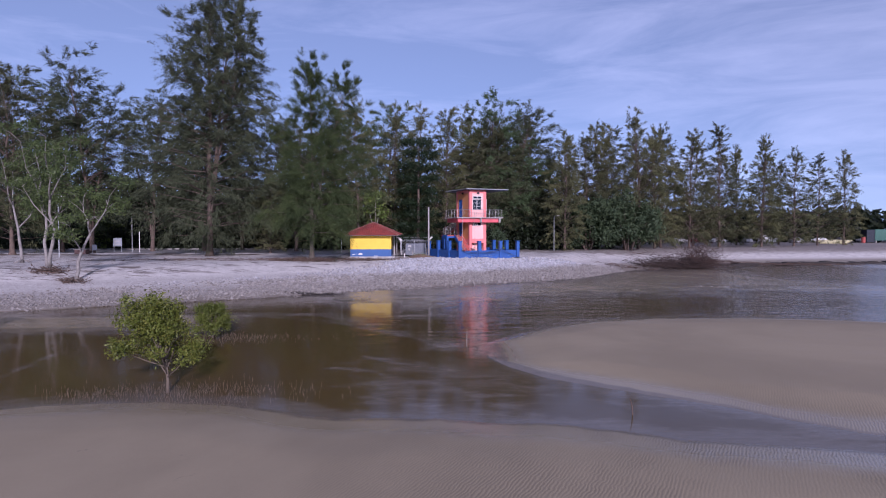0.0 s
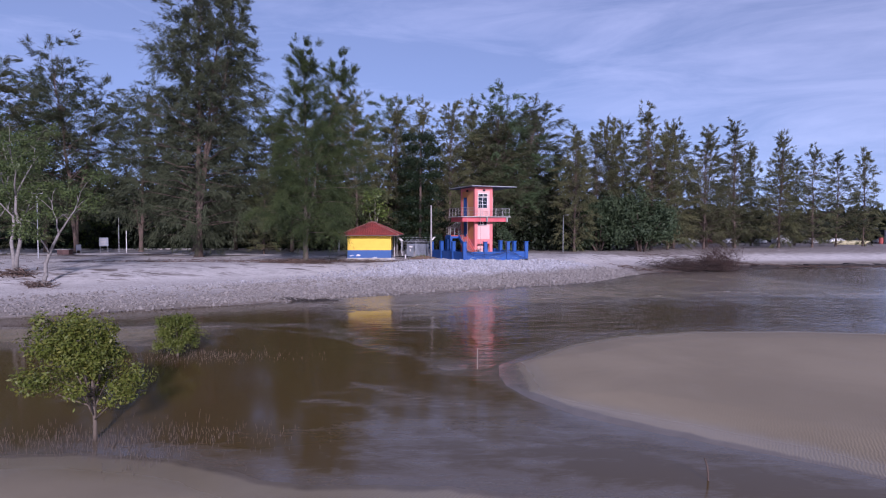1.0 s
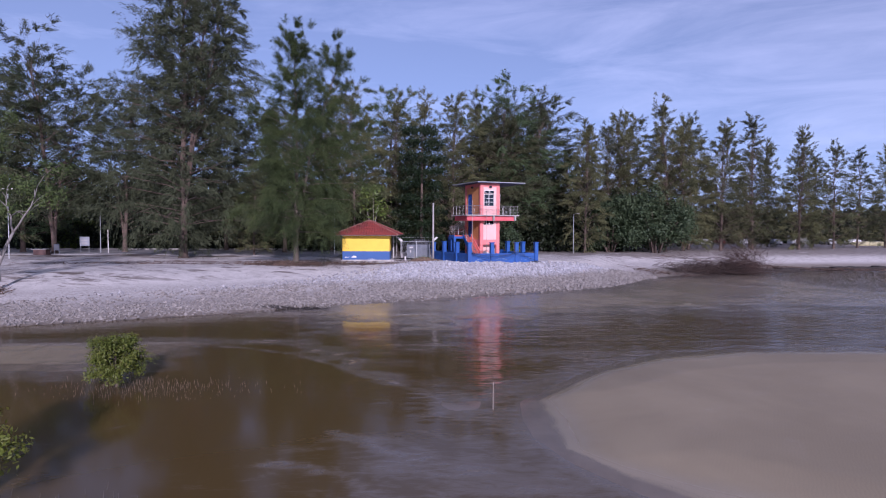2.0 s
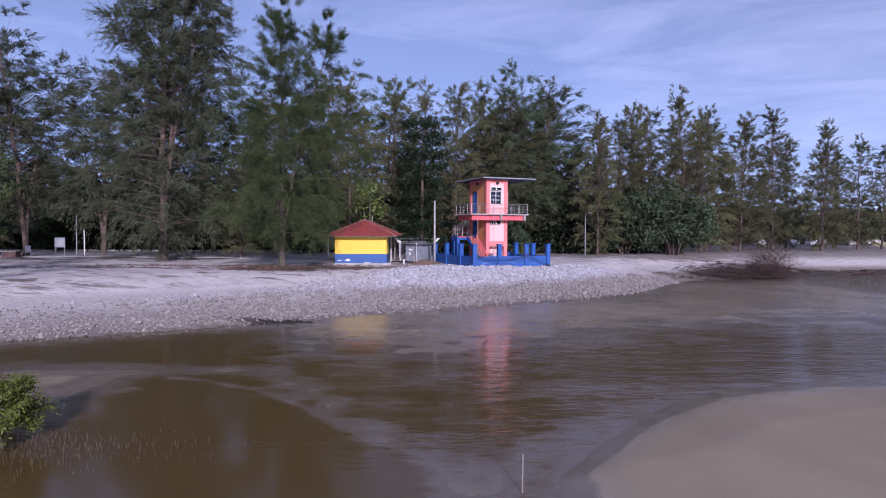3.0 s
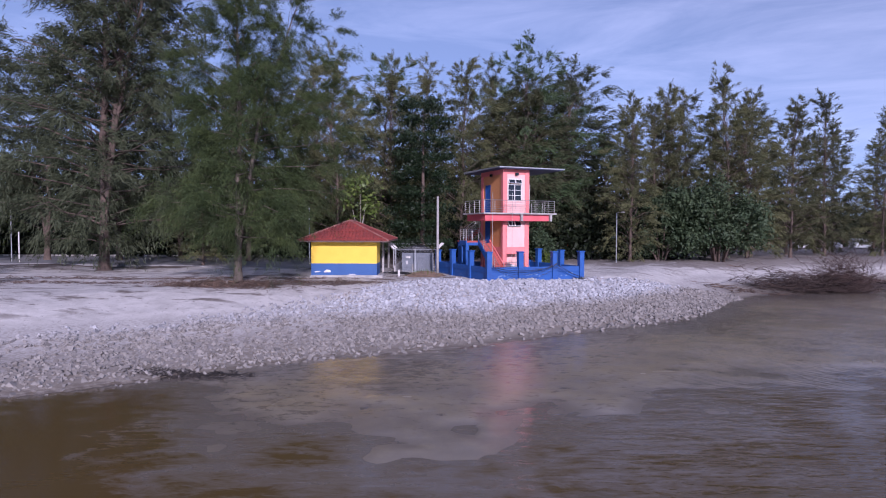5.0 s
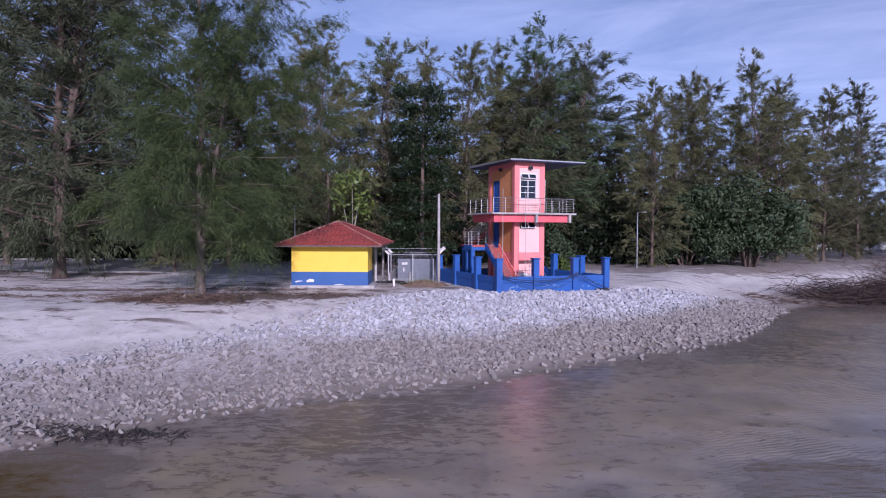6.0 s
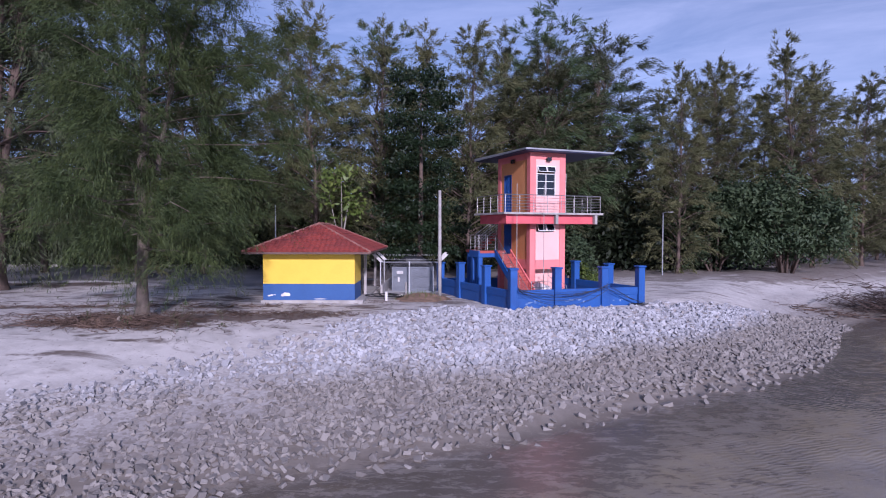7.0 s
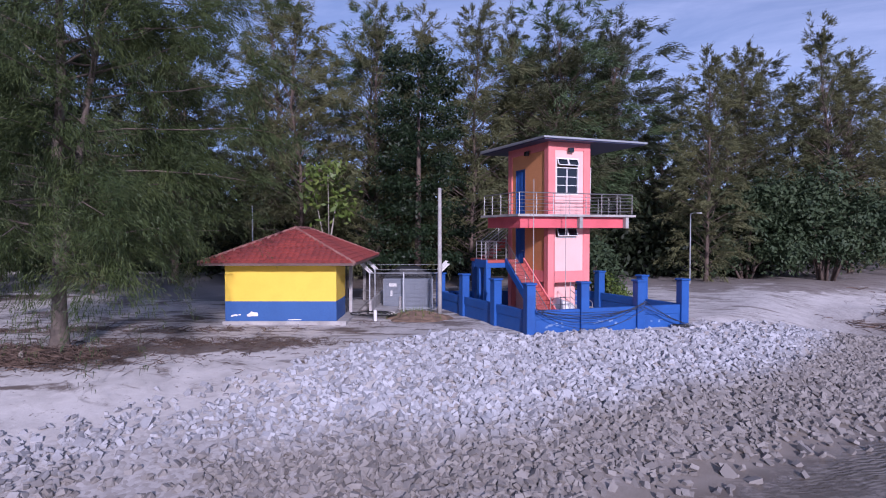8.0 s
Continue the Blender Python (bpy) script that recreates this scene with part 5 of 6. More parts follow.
for x in (1.18, SX1 - 0.62):
    part("beam_end", Shape().box(x, SY0 + 0.06, SL - 0.72, x + 0.20, SY0 + 0.318, SL - 0.124, bevel=0.01), M_CONCRETE, tower, "bare grey concrete beam end")
# railing: each post and each rail
corners = [(SX0 + 0.15, SY1 - 0.15), (SX0 + 0.15, SY0 + 0.15), (SX1 - 0.15, SY0 + 0.15), (SX1 - 0.15, SY1 - 0.15)]
for (ax, ay), (bx, by) in zip(corners, corners[1:]):
    dist = math.hypot(bx - ax, by - ay)
    k = max(2, round(dist / 1.05))
    for i in range(k + 1):
        x, y = ax + (bx - ax) * i / k, ay + (by - ay) * i / k
        if i < k or (bx, by) == corners[-1]:
            part("rail_post", Shape().tube([(x, y, SL), (x, y, SL + 1.08)], 0.021, 6), M_STEEL, tower)
    for z, r in ((1.08, 0.028), (0.90, 0.013), (0.72, 0.013), (0.54, 0.013), (0.36, 0.013), (0.18, 0.013)):
        part("handrail" if z > 1 else "rail", Shape().tube([(ax, ay, SL + z), (bx, by, SL + z)], r, 6), M_STEEL, tower)
# doors and windows
for d in (DOOR_U, DOOR_L):
    dr = part("door", Shape().box(0.10, d[0] + 0.05, d[2], 0.15, d[1] - 0.05, d[3] - 0.05, bevel=0.008), M_BLUE, tower, "blue painted plank door")
    fm = Shape().box(0.05, d[0], d[2], 0.17, d[0] + 0.05, d[3]).box(0.05, d[1] - 0.05, d[2], 0.17, d[1], d[3]).box(0.05, d[0] + 0.05, d[3] - 0.05, 0.17, d[1] - 0.05, d[3])
    part("frame", fm, M_BLUE, dr)
    part("handle", Shape().tube([(0.06, d[0] + 0.14, d[2] + 1.0), (0.04, d[0] + 0.14, d[2] + 1.0), (0.04, d[0] + 0.28, d[2] + 1.0)], 0.012, 6), M_STEEL, dr)
    for i in range(1, 6):
        y = d[0] + 0.05 + i * (d[1] - d[0] - 0.1) / 6
        part("batten", Shape().box(0.088, y - 0.008, d[2] + 0.05, 0.0985, y + 0.008, d[3] - 0.1), M_BLUE, dr)


def window(parent, x0, x1, z0, z1, rows, cols):
    w = part("window", Shape().box(x0, 0.03, z0, x0 + 0.05, 0.16, z1).box(x1 - 0.05, 0.03, z0, x1, 0.16, z1).box(x0 + 0.05, 0.03, z0, x1 - 0.05, 0.16, z0 + 0.05).box(x0 + 0.05, 0.03, z1 - 0.05, x1 - 0.05, 0.16, z1), M_WHITE, parent, "white framed window")
    cw, ch = (x1 - x0 - 0.1) / cols, (z1 - z0 - 0.1) / rows
    for c in range(cols):
        for r in range(rows):
            a, b = x0 + 0.05 + c * cw, z0 + 0.05 + r * ch
            part("pane", Shape().box(a + 0.02, 0.09, b + 0.015, a + cw - 0.02, 0.10, b + ch - 0.015), M_GLASS, w, "dark glass pane")
    for c in range(1, cols):
        part("mullion", Shape().box(x0 + 0.05 + c * cw - 0.028, 0.06, z0 + 0.05, x0 + 0.05 + c * cw + 0.028, 0.12, z1 - 0.05), M_WHITE, w)
    for r in range(1, rows):
        part("glazing_bar", Shape().box(x0 + 0.05, 0.065, z0 + 0.05 + r * ch - 0.018, x1 - 0.05, 0.115, z0 + 0.05 + r * ch + 0.018), M_WHITE, w)
    return w


def vent_sash(parent, x0, x1, z0, z1):
    """A top-hung sash standing a little open."""
    m = Matrix.Translation((0, 0.03, z1)) @ Matrix.Rotation(radians(-24), 4, "X")
    h = z1 - z0
    s = Shape().box(x0, -0.03, -h, x0 + 0.04, 0.0, 0.0, m).box(x1 - 0.04, -0.03, -h, x1, 0.0, 0.0, m).box(x0 + 0.04, -0.03, -h, x1 - 0.04, 0.0, -h + 0.04, m).box(x0 + 0.04, -0.03, -0.04, x1 - 0.04, 0, 0, m)
    sash = part("vent_sash", s, M_WHITE, parent, "white top-hung sash standing open")
    part("pane", Shape().box(x0 + 0.04, -0.02, -h + 0.04, x1 - 0.04, -0.012, -0.04, m), M_GLASS, sash, "dark glass pane")


split_z = WIN[3] - 0.50
main_win = window(tower, WIN[0], WIN[1], WIN[2], split_z, 3, 2)
top_win = part("window", Shape().box(WIN[0], 0.03, split_z, WIN[0] + 0.05, 0.16, WIN[3]).box(WIN[1] - 0.05, 0.03, split_z, WIN[1], 0.16, WIN[3]).box(WIN[0] + 0.05, 0.03, WIN[3] - 0.05, WIN[1] - 0.05, 0.16, WIN[3]), M_WHITE, tower)
half = (WIN[0] + WIN[1]) / 2
vent_sash(top_win, WIN[0] + 0.05, half - 0.01, split_z + 0.05, WIN[3] - 0.05)
vent_sash(top_win, half + 0.01, WIN[1] - 0.05, split_z + 0.05, WIN[3] - 0.05)
low_win = part("window", Shape().box(LOWWIN[0], 0.03, LOWWIN[2], LOWWIN[1], 0.16, LOWWIN[2] + 0.05).box(LOWWIN[0], 0.03, LOWWIN[3] - 0.05, LOWWIN[1], 0.16, LOWWIN[3]), M_WHITE, tower)
lm = (LOWWIN[0] + LOWWIN[1]) / 2
vent_sash(low_win, LOWWIN[0] + 0.02, lm - 0.01, LOWWIN[2] + 0.05, LOWWIN[3] - 0.05)
vent_sash(low_win, lm + 0.01, LOWWIN[1] - 0.02, LOWWIN[2] + 0.05, LOWWIN[3] - 0.05)
# dark rooms behind the openings are closed by the walls; flat roof with deep eaves
RX0, RY0, RX1, RY1 = -0.78, -0.80, 5.85, 6.70
part("roof_soffit", Shape().box(RX0 + 0.1, RY0 + 0.1, TOP, RX1 - 0.1, RY1 - 0.1, TOP + 0.06), M_ROOF_EDGE, tower, "blue-grey soffit")
part("roof", Shape().add([(RX0, RY0, TOP + 0.06), (RX1, RY0, TOP + 0.06), (RX1, RY1, TOP + 0.06), (RX0, RY1, TOP + 0.06), (RX0, RY0, TOP + 0.15), (RX1, RY0, TOP + 0.15), (RX1, RY1, TOP + 0.24), (RX0, RY1, TOP + 0.24)],
     [(3, 2, 1, 0), (4, 5, 6, 7), (0, 1, 5, 4), (1, 2, 6, 5), (2, 3, 7, 6), (3, 0, 4, 7)]), M_GALV, tower, "flat grey sheet roof with deep eaves")
for (x, y, rot) in ((1.32, 0.02, 0), (0.02, 2.1, -90)):
    m = pose(x, y, TOP - 0.42, 0, 0, rot)
    fl = part("floodlight", Shape().box(-0.16, -0.22, -0.12, 0.16, -0.06, 0.12, m, bevel=0.02), M_RUBBER, tower, "black floodlight")
    part("bracket", Shape().box(-0.03, -0.06, -0.03, 0.03, 0.0, 0.03, m), M_GALV, fl)
    part("lens", Shape().box(-0.13, -0.228, -0.09, 0.13, -0.222, 0.09, m), M_GLASS, fl)
part("pipe", Shape().tube([(TW + 0.05, 0.1, SL + 0.1), (TW + 0.09, 0.08, SL + 2.6)], 0.02, 5), M_WHITE, tower)
# flag poles standing before the tower
for x, y, h in ((-1.85, -1.62, 7.45), (0.15, -1.42, 7.45)):
    p = tower.matrix_world @ Vector((x, y, 0))
    mast = solid("flagpole", Shape().tube([(0, 0, -0.4), (0, 0, h - 3), (0, 0, h - 0.3), (0, 0, h)], [0.022, 0.020, 0.016, 0.022], 7), M_CONCRETE, "thin pale pole standing beside the tower", "pole", pose(p.x, p.y, 2.3))
# stairs: from the landing by the lower door down towards the water
stairs = thing("outside_stairs", tower.matrix_world.copy(), "red stairs with blue stringers and steel handrails", "stairs")
LY0, LY1 = 2.55, 3.85
LZ = 3.25
part("landing", Shape().box(-2.35, LY0, LZ - 0.16, -0.35, LY1, LZ, bevel=0.01), M_RED, stairs, "red landing slab")
part("landing_beam", Shape().box(-2.45, LY0 - 0.1, LZ - 0.42, -2.352, LY1 + 0.1, LZ + 0.02).box(-2.35, LY0 - 0.1, LZ - 0.42, -1.15, LY0 - 0.002, LZ - 0.16), M_BLUE, stairs, "blue landing edge")
N, RUNL = 16, 4.3
dy, dz = RUNL / N, LZ / N
for i in range(N):
    y1, z1 = LY0 - 0.1 - i * dy, LZ - (i + 1) * dz + dz * 0.0
    part("step", Shape().box(-1.15, y1 - dy - 0.02, z1 - 0.26, -0.10, y1, z1, bevel=0.008), M_RED, stairs, "red painted step")
for x0, x1 in ((-1.26, -1.152), (-0.098, -0.02)):
    a, b = (LY0 - 0.1, LZ + 0.10), (LY0 - 0.1 - RUNL, 0.08)
    st = Shape().add([(x0, a[0], a[1]), (x1, a[0], a[1]), (x1, b[0], b[1]), (x0, b[0], b[1]), (x0, a[0], a[1] - 0.5), (x1, a[0], a[1] - 0.5), (x1, b[0] + 0.2, b[1] - 0.4), (x0, b[0] + 0.2, b[1] - 0.4)],
                     [(0, 1, 2, 3), (7, 6, 5, 4), (0, 3, 7, 4), (1, 5, 6, 2), (0, 4, 5, 1), (3, 2, 6, 7)])
    part("stringer", st, M_BLUE if x0 < -1 else M_PINK, stairs)
for x, y in ((-2.30, LY0 + 0.05), (-2.30, LY1 - 0.35)):
    part("support_post", Shape().box(x - 0.14, y - 0.14, -0.3, x + 0.16, y + 0.16, LZ - 0.424, bevel=0.02), M_BLUE, stairs, "blue landing post")
for x in (-1.20,):
    top = [(x, LY0 - 0.1 - RUNL * t, LZ * (1 - t) + 0.95 + 0.1) for t in (0, 1)]
    for k in range(5):
        part("stair_rail", Shape().tube([(p[0], p[1], p[2] - 0.2 * k) for p in top], 0.024 if k == 0 else 0.012, 6), M_STEEL, stairs)
    for i in range(5):
        t = i / 4
        y, z = LY0 - 0.1 - RUNL * t, LZ * (1 - t)
        part("rail_post", Shape().tube([(x, y, z + 0.05), (x, y, z + 1.05)], 0.022, 6), M_STEEL, stairs)
for p, q in (((-2.38, LY0 - 0.05), (-2.38, LY1)), ((-2.38, LY0 - 0.05), (-1.20, LY0 - 0.05)), ((-2.38, LY1), (-1.25, LY1))):
    for k in range(5):
        part("landing_rail", Shape().tube([(*p, LZ + 1.05 - 0.2 * k), (*q, LZ + 1.05 - 0.2 * k)], 0.024 if k == 0 else 0.012, 6), M_STEEL, stairs)
    for t in (0, 0.5, 1):
        part("rail_post", Shape().tube([(p[0] + (q[0] - p[0]) * t, p[1] + (q[1] - p[1]) * t, LZ), (p[0] + (q[0] - p[0]) * t, p[1] + (q[1] - p[1]) * t, LZ + 1.05)], 0.022, 6), M_STEEL, stairs)
# upper flight, behind the tower, from the landing to the balcony
for i in range(13):
    x0, z1 = -1.25 + i * 0.27, LZ + (i + 1) * (SL - LZ) / 13
    part("step", Shape().box(x0, LY1 + 0.72, z1 - 0.14, x0 + 0.30, LY1 + 1.65, z1, bevel=0.008), M_RED, stairs, "red painted step")
part("landing", Shape().box(-2.0, LY1 + 0.002, LZ - 0.16, -1.25, LY1 + 1.65, LZ, bevel=0.01), M_RED, stairs, "red landing slab")
for y in (LY1 + 0.70, LY1 + 1.67):
    for k in range(5):
        part("stair_rail", Shape().tube([(-1.25, y, LZ + 1.05 - 0.2 * k), (2.3, y, SL + 1.05 - 0.2 * k)], 0.024 if k == 0 else 0.012, 6), M_STEEL, stairs)
    for t in (0, 0.33, 0.66, 1):
        part("rail_post", Shape().tube([(-1.25 + 3.55 * t, y, LZ + (SL - LZ) * t - 0.1), (-1.25 + 3.55 * t, y, LZ + (SL - LZ) * t + 1.05)], 0.022, 6), M_STEEL, stairs)
part("support_post", Shape().box(-1.95, LY1 + 1.3, -0.3, -1.65, LY1 + 1.6, LZ - 0.162, bevel=0.02), M_BLUE, stairs, "blue landing post")
# front railing and short stair under the floor
guard = thing("front_stair_rail", tower.matrix_world.copy(), "steel stair rail before the tower's base", "railing")
for k in range(4):
    z = 0.35 + 0.35 * k
    part("rail", Shape().tube([(-0.3, -0.75, z), (0.9, -0.75, z)], 0.02, 6), M_STEEL, guard)
    part("rail", Shape().tube([(0.9, -0.75, z + 0.75), (2.3, -0.75, z - 0.35)], 0.02, 6), M_STEEL, guard)
for x, z in ((-0.3, 1.45), (0.3, 1.45), (0.9, 2.2), (1.6, 1.6), (2.3, 1.05)):
    part("rail_post", Shape().tube([(x, -0.75, -0.2), (x, -0.75, z)], 0.022, 6), M_STEEL, guard)
solid("rubble_bag", Shape().tube([(0, 0, -0.2), (0.2, 0, 0.5), (0.5, 0.1, 0.75), (1.1, 0, 0.6), (1.5, 0, -0.2)], [0.3, 0.45, 0.5, 0.45, 0.25], 9), M_WHITE, "pale heap of sacks before the tower's base", "sacks",
      Matrix.Translation(tower.matrix_world @ Vector((0.0, -0.2, 0.1))) @ pose(0, 0, 0, 0, 0, 23), smooth=True)

# ---- the blue wall round the tower ----
fence = thing("boundary_wall", pose(0, 0, 0), "low blue painted wall with tall square posts", "wall")
LINE_F = [(2.30, 79.35), (4.98, 80.25), (7.95, 81.25), (10.40, 82.05)]
LINE_L = [(2.30, 79.35), (0.95, 82.10), (-0.60, 85.35), (-2.0, 88.3)]
LINE_R = [(10.40, 82.05), (9.15, 84.55), (7.60, 87.7), (6.9, 89.1)]
LINE_B = [(-2.0, 88.3), (2.4, 88.6), (6.9, 89.1)]
seen_posts = []


def wall_run(line, tops):
    for (ax, ay), (bx, by) in zip(line, line[1:]):
        ang = math.atan2(by - ay, bx - ax)
        dist = math.hypot(bx - ax, by - ay)
        m = Matrix.Translation((ax, ay, 2.32)) @ Matrix.Rotation(ang, 4, "Z")
        part("wall_panel", Shape().box(0.225, -0.09, -0.6, dist - 0.225, 0.09, 0.72, m, bevel=0.012), M_BLUE, fence, "blue panel with flaked paint")
        part("wall_coping", Shape().box(0.225, -0.12, 0.72, dist - 0.225, 0.12, 1.16, m, bevel=0.02), M_BLUE, fence)
    for (x, y), tall in zip(line, tops):
        if (x, y) in seen_posts:
            continue
        seen_posts.append((x, y))
        ang = math.degrees(math.atan2(line[1][1] - line[0][1], line[1][0] - line[0][0]))
        m = pose(x, y, 2.32, 0, 0, ang)
        post = part("post", Shape().box(-0.22, -0.22, -0.6, 0.22, 0.22, tall, m, bevel=0.02), M_BLUE, fence, "square blue post")
        part("post_cap", Shape().box(-0.28, -0.28, tall, 0.28, 0.28, tall + 0.10, m, bevel=0.025), M_BLUE, post)


wall_run(LINE_F, (2.36, 2.36, 2.36, 2.36))
wall_run(LINE_L, (2.36, 2.36, 2.36, 2.2))
wall_run(LINE_R, (2.36, 2.36, 2.36, 1.2))
wall_run(LINE_B, (1.2, 1.2, 1.2))
for (ax, ay), (bx, by) in zip(LINE_F, LINE_F[1:]):
    m = Matrix.Translation((ax, ay, 2.32)) @ Matrix.Rotation(math.atan2(by - ay, bx - ax), 4, "Z")
    part("footing", Shape().box(0.25, -0.20, -0.4, math.hypot(bx - ax, by - ay) - 0.25, -0.093, -0.05, m, bevel=0.01), M_RED, fence, "worn red footing")
white_flakes = Shape()
for k in range(26):
    run_i = fr.randrange(3)
    (ax, ay), (bx, by) = LINE_F[run_i], LINE_F[run_i + 1]
    m = Matrix.Translation((ax, ay, 2.32)) @ Matrix.Rotation(math.atan2(by - ay, bx - ax), 4, "Z")
    cx, cz, w, h = fr.choice((0.8, 1.0, 1.35, 1.6)) + fr.uniform(-0.25, 0.35), fr.uniform(0.34, 0.62), fr.uniform(0.03, 0.13), fr.uniform(0.02, 0.07)
    ring = [(cx + math.cos(6.283 * i / 7) * w * fr.uniform(0.6, 1.1), -0.0945, cz + math.sin(6.283 * i / 7) * h * fr.uniform(0.6, 1.1)) for i in range(7)]
    white_flakes.add(ring, [tuple(range(7))], m)
part("bare_patch", white_flakes, M_FLAKE, fence, "small white flaked patches")
# loose cables draped over the wall
for k in range(9):
    (ax, ay), (bx, by) = ((2.5, 79.2), (8.0, 81.05)) if k < 6 else ((7.9, 81.0), (10.5, 81.8))
    pts = []
    sag = 0.25 + 0.21 * k if k < 6 else fr.uniform(0.2, 0.9)
    off = fr.uniform(0.28, 0.42)
    z0, z1 = (fr.uniform(3.5, 3.75), fr.uniform(3.4, 3.8)) if k < 6 else (fr.uniform(3.3, 3.9), fr.uniform(2.35, 2.6))
    for i in range(13):
        t = i / 12
        x, y = ax + (bx - ax) * t, ay + (by - ay) * t
        pts.append((x + off * 0.3, y - off, max(2.34, z0 + (z1 - z0) * t - sag * 4 * t * (1 - t) * (0.7 if k < 6 else 0.3) + fr.uniform(-0.02, 0.02))))
    solid("cable", Shape().tube(pts, 0.013, 5), M_RUBBER, "loose black cable draped along the blue wall", "cable", group="cables on the blue wall")
for k in range(4):
    ang0 = fr.uniform(0, 6)
    pts = [(10.2 + math.cos(ang0 + i * 0.5) * (0.25 + 0.12 * k), 81.55 + math.sin(ang0 + i * 0.5) * 0.22, 2.42 + 0.02 * k) for i in range(14)]
    solid("cable", Shape().tube(pts, 0.018, 5), M_RUBBER, "coil of black cable at the foot of a post", "cable", group="cables on the blue wall")

# ---- fenced plant cage and tanks ----
cage = thing("tank_cage", pose(-6.15, 86.6, 2.5, 0, 0, 2), "wire fenced cage with barbed outriggers round a grey cabinet", "cage")
for x, y in ((0, 0), (2.0, 0), (4.15, 0), (0, 3.2), (4.15, 3.2)):
    post = part("cage_post", Shape().tube([(x, y, -0.4), (x, y, 2.25)], 0.045, 7), M_GALV, cage, "galvanised fence post")
    sx = -1 if x < 1 else 1
    if x != 2.0:
        for k in range(3):
            part("outrigger", Shape().tube([(x - sx * 0.06 * k, y + 0.28 * k, 2.2), (x + sx * (0.55 - 0.06 * k), y + 0.28 * k - 0.1, 2.75)], 0.032, 6), M_WHITE, post, "white barbed-wire arm")
mesh_lines = Shape()
for a in range(0, 100):
    x = a * 0.0419
    mesh_lines.tube([(x, 0, 0.05), (x, 0, 2.2)], 0.003, 3, False)
for a in range(16):
    mesh_lines.tube([(0, 0, 0.1 + a * 0.14), (4.15, 0, 0.1 + a * 0.14)], 0.003, 3, False)
part("wire_mesh", mesh_lines, M_GALV, cage, "thin steel fence mesh")
for z in (0.12, 2.2):
    part("cage_rail", Shape().tube([(0, 0, z), (4.15, 0, z)], 0.03, 6), M_GALV, cage)
for p in ((-0.55, -0.1), (0, 0)):
    part("barbed_wire", Shape().tube([(p[0], p[1], 2.7 if p[0] < 0 else 2.4), (4.7 if p[0] < 0 else 4.15, p[1], 2.7 if p[0] < 0 else 2.4)], 0.008, 4), M_GALV, cage)
cab = thing("cabinet", pose(-5.45, 87.5, 2.5, 0, 0, 2), "grey louvred plant cabinet inside the cage", "cabinet")
part("body", Shape().box(0, 0.06, -0.3, 3.0, 2.0, 1.78), M_LOUVRE, cab)
for i in range(21):
    part("slat", Shape().add([(0.05, 0.0, 0.1 + i * 0.08), (2.95, 0.0, 0.1 + i * 0.08), (2.95, 0.055, 0.175 + i * 0.08), (0.05, 0.055, 0.175 + i * 0.08), (0.05, 0.02, 0.09 + i * 0.08), (2.95, 0.02, 0.09 + i * 0.08)],
                             [(0, 1, 2, 3), (0, 4, 5, 1), (3, 2, 5, 4)]), M_LOUVRE, cab)
part("cover", Shape().tube([(0.1, 0.9, 1.78), (1.0, 0.9, 2.02), (2.0, 0.9, 2.02), (2.9, 0.9, 1.80)], [0.25, 0.5, 0.5, 0.25], 8), M_RUBBER, cab, "dark tarpaulin cover")
part("sign", Shape().box(0.35, -0.03, 1.32, 0.80, -0.012, 1.52), M_WHITE, cab, "small white notice plate")
part("sign", Shape().box(0.42, -0.03, 0.75, 0.55, -0.012, 1.08), M_WHITE, cab, "small white notice plate")


def tank(x, y, z, r, h):
    t = thing("water_tank", pose(x, y, z), "blue plastic water drum beside the wall", "tank", "blue drums")
    part("body", Shape().tube([(0, 0, 0), (0, 0, 0.05), (0, 0, h * 0.33), (0, 0, h * 0.36), (0, 0, h * 0.66), (0, 0, h * 0.69), (0, 0, h)], [r * 0.95, r, r, r * 0.95, r * 0.95, r, r * 0.9], 16), M_BLUE, t)
    part("lid", Shape().tube([(0, 0, h), (0, 0, h + 0.06)], [r * 0.85, r * 0.7], 16), M_BLUE, t)


tank(-0.55, 88.0, 2.45, 0.55, 1.0)
pole = solid("utility_pole", Shape().tube([(0, 0, -0.8), (0, 0, 3.5), (0, 0, 7.15)], [0.13, 0.115, 0.095], 10), M_CONCRETE, "tall plain grey concrete pole", "pole", pose(-1.98, 84.6, 2.4), smooth=True)
hose_pts = [(-5.9 + math.cos(i * 0.42) * (1.15 - i * 0.010) + 0.02 * i, 83.9 + math.sin(i * 0.42) * 0.8, 2.60 + 0.10 * abs(math.sin(i * 0.21)) + 0.02 * (i // 15)) for i in range(46)]
solid("hose", Shape().tube(hose_pts, 0.03, 5), M_RUBBER, "coil of black hose on the sand", "hose")
solid("standpipe", Shape().tube([(0, 0, -0.2), (0, 0, 0.5), (0, 0, 0.52)], [0.09, 0.09, 0.05], 9), M_WHITE, "short white standpipe in the sand", "pipe", pose(-5.35, 83.0, 2.5))


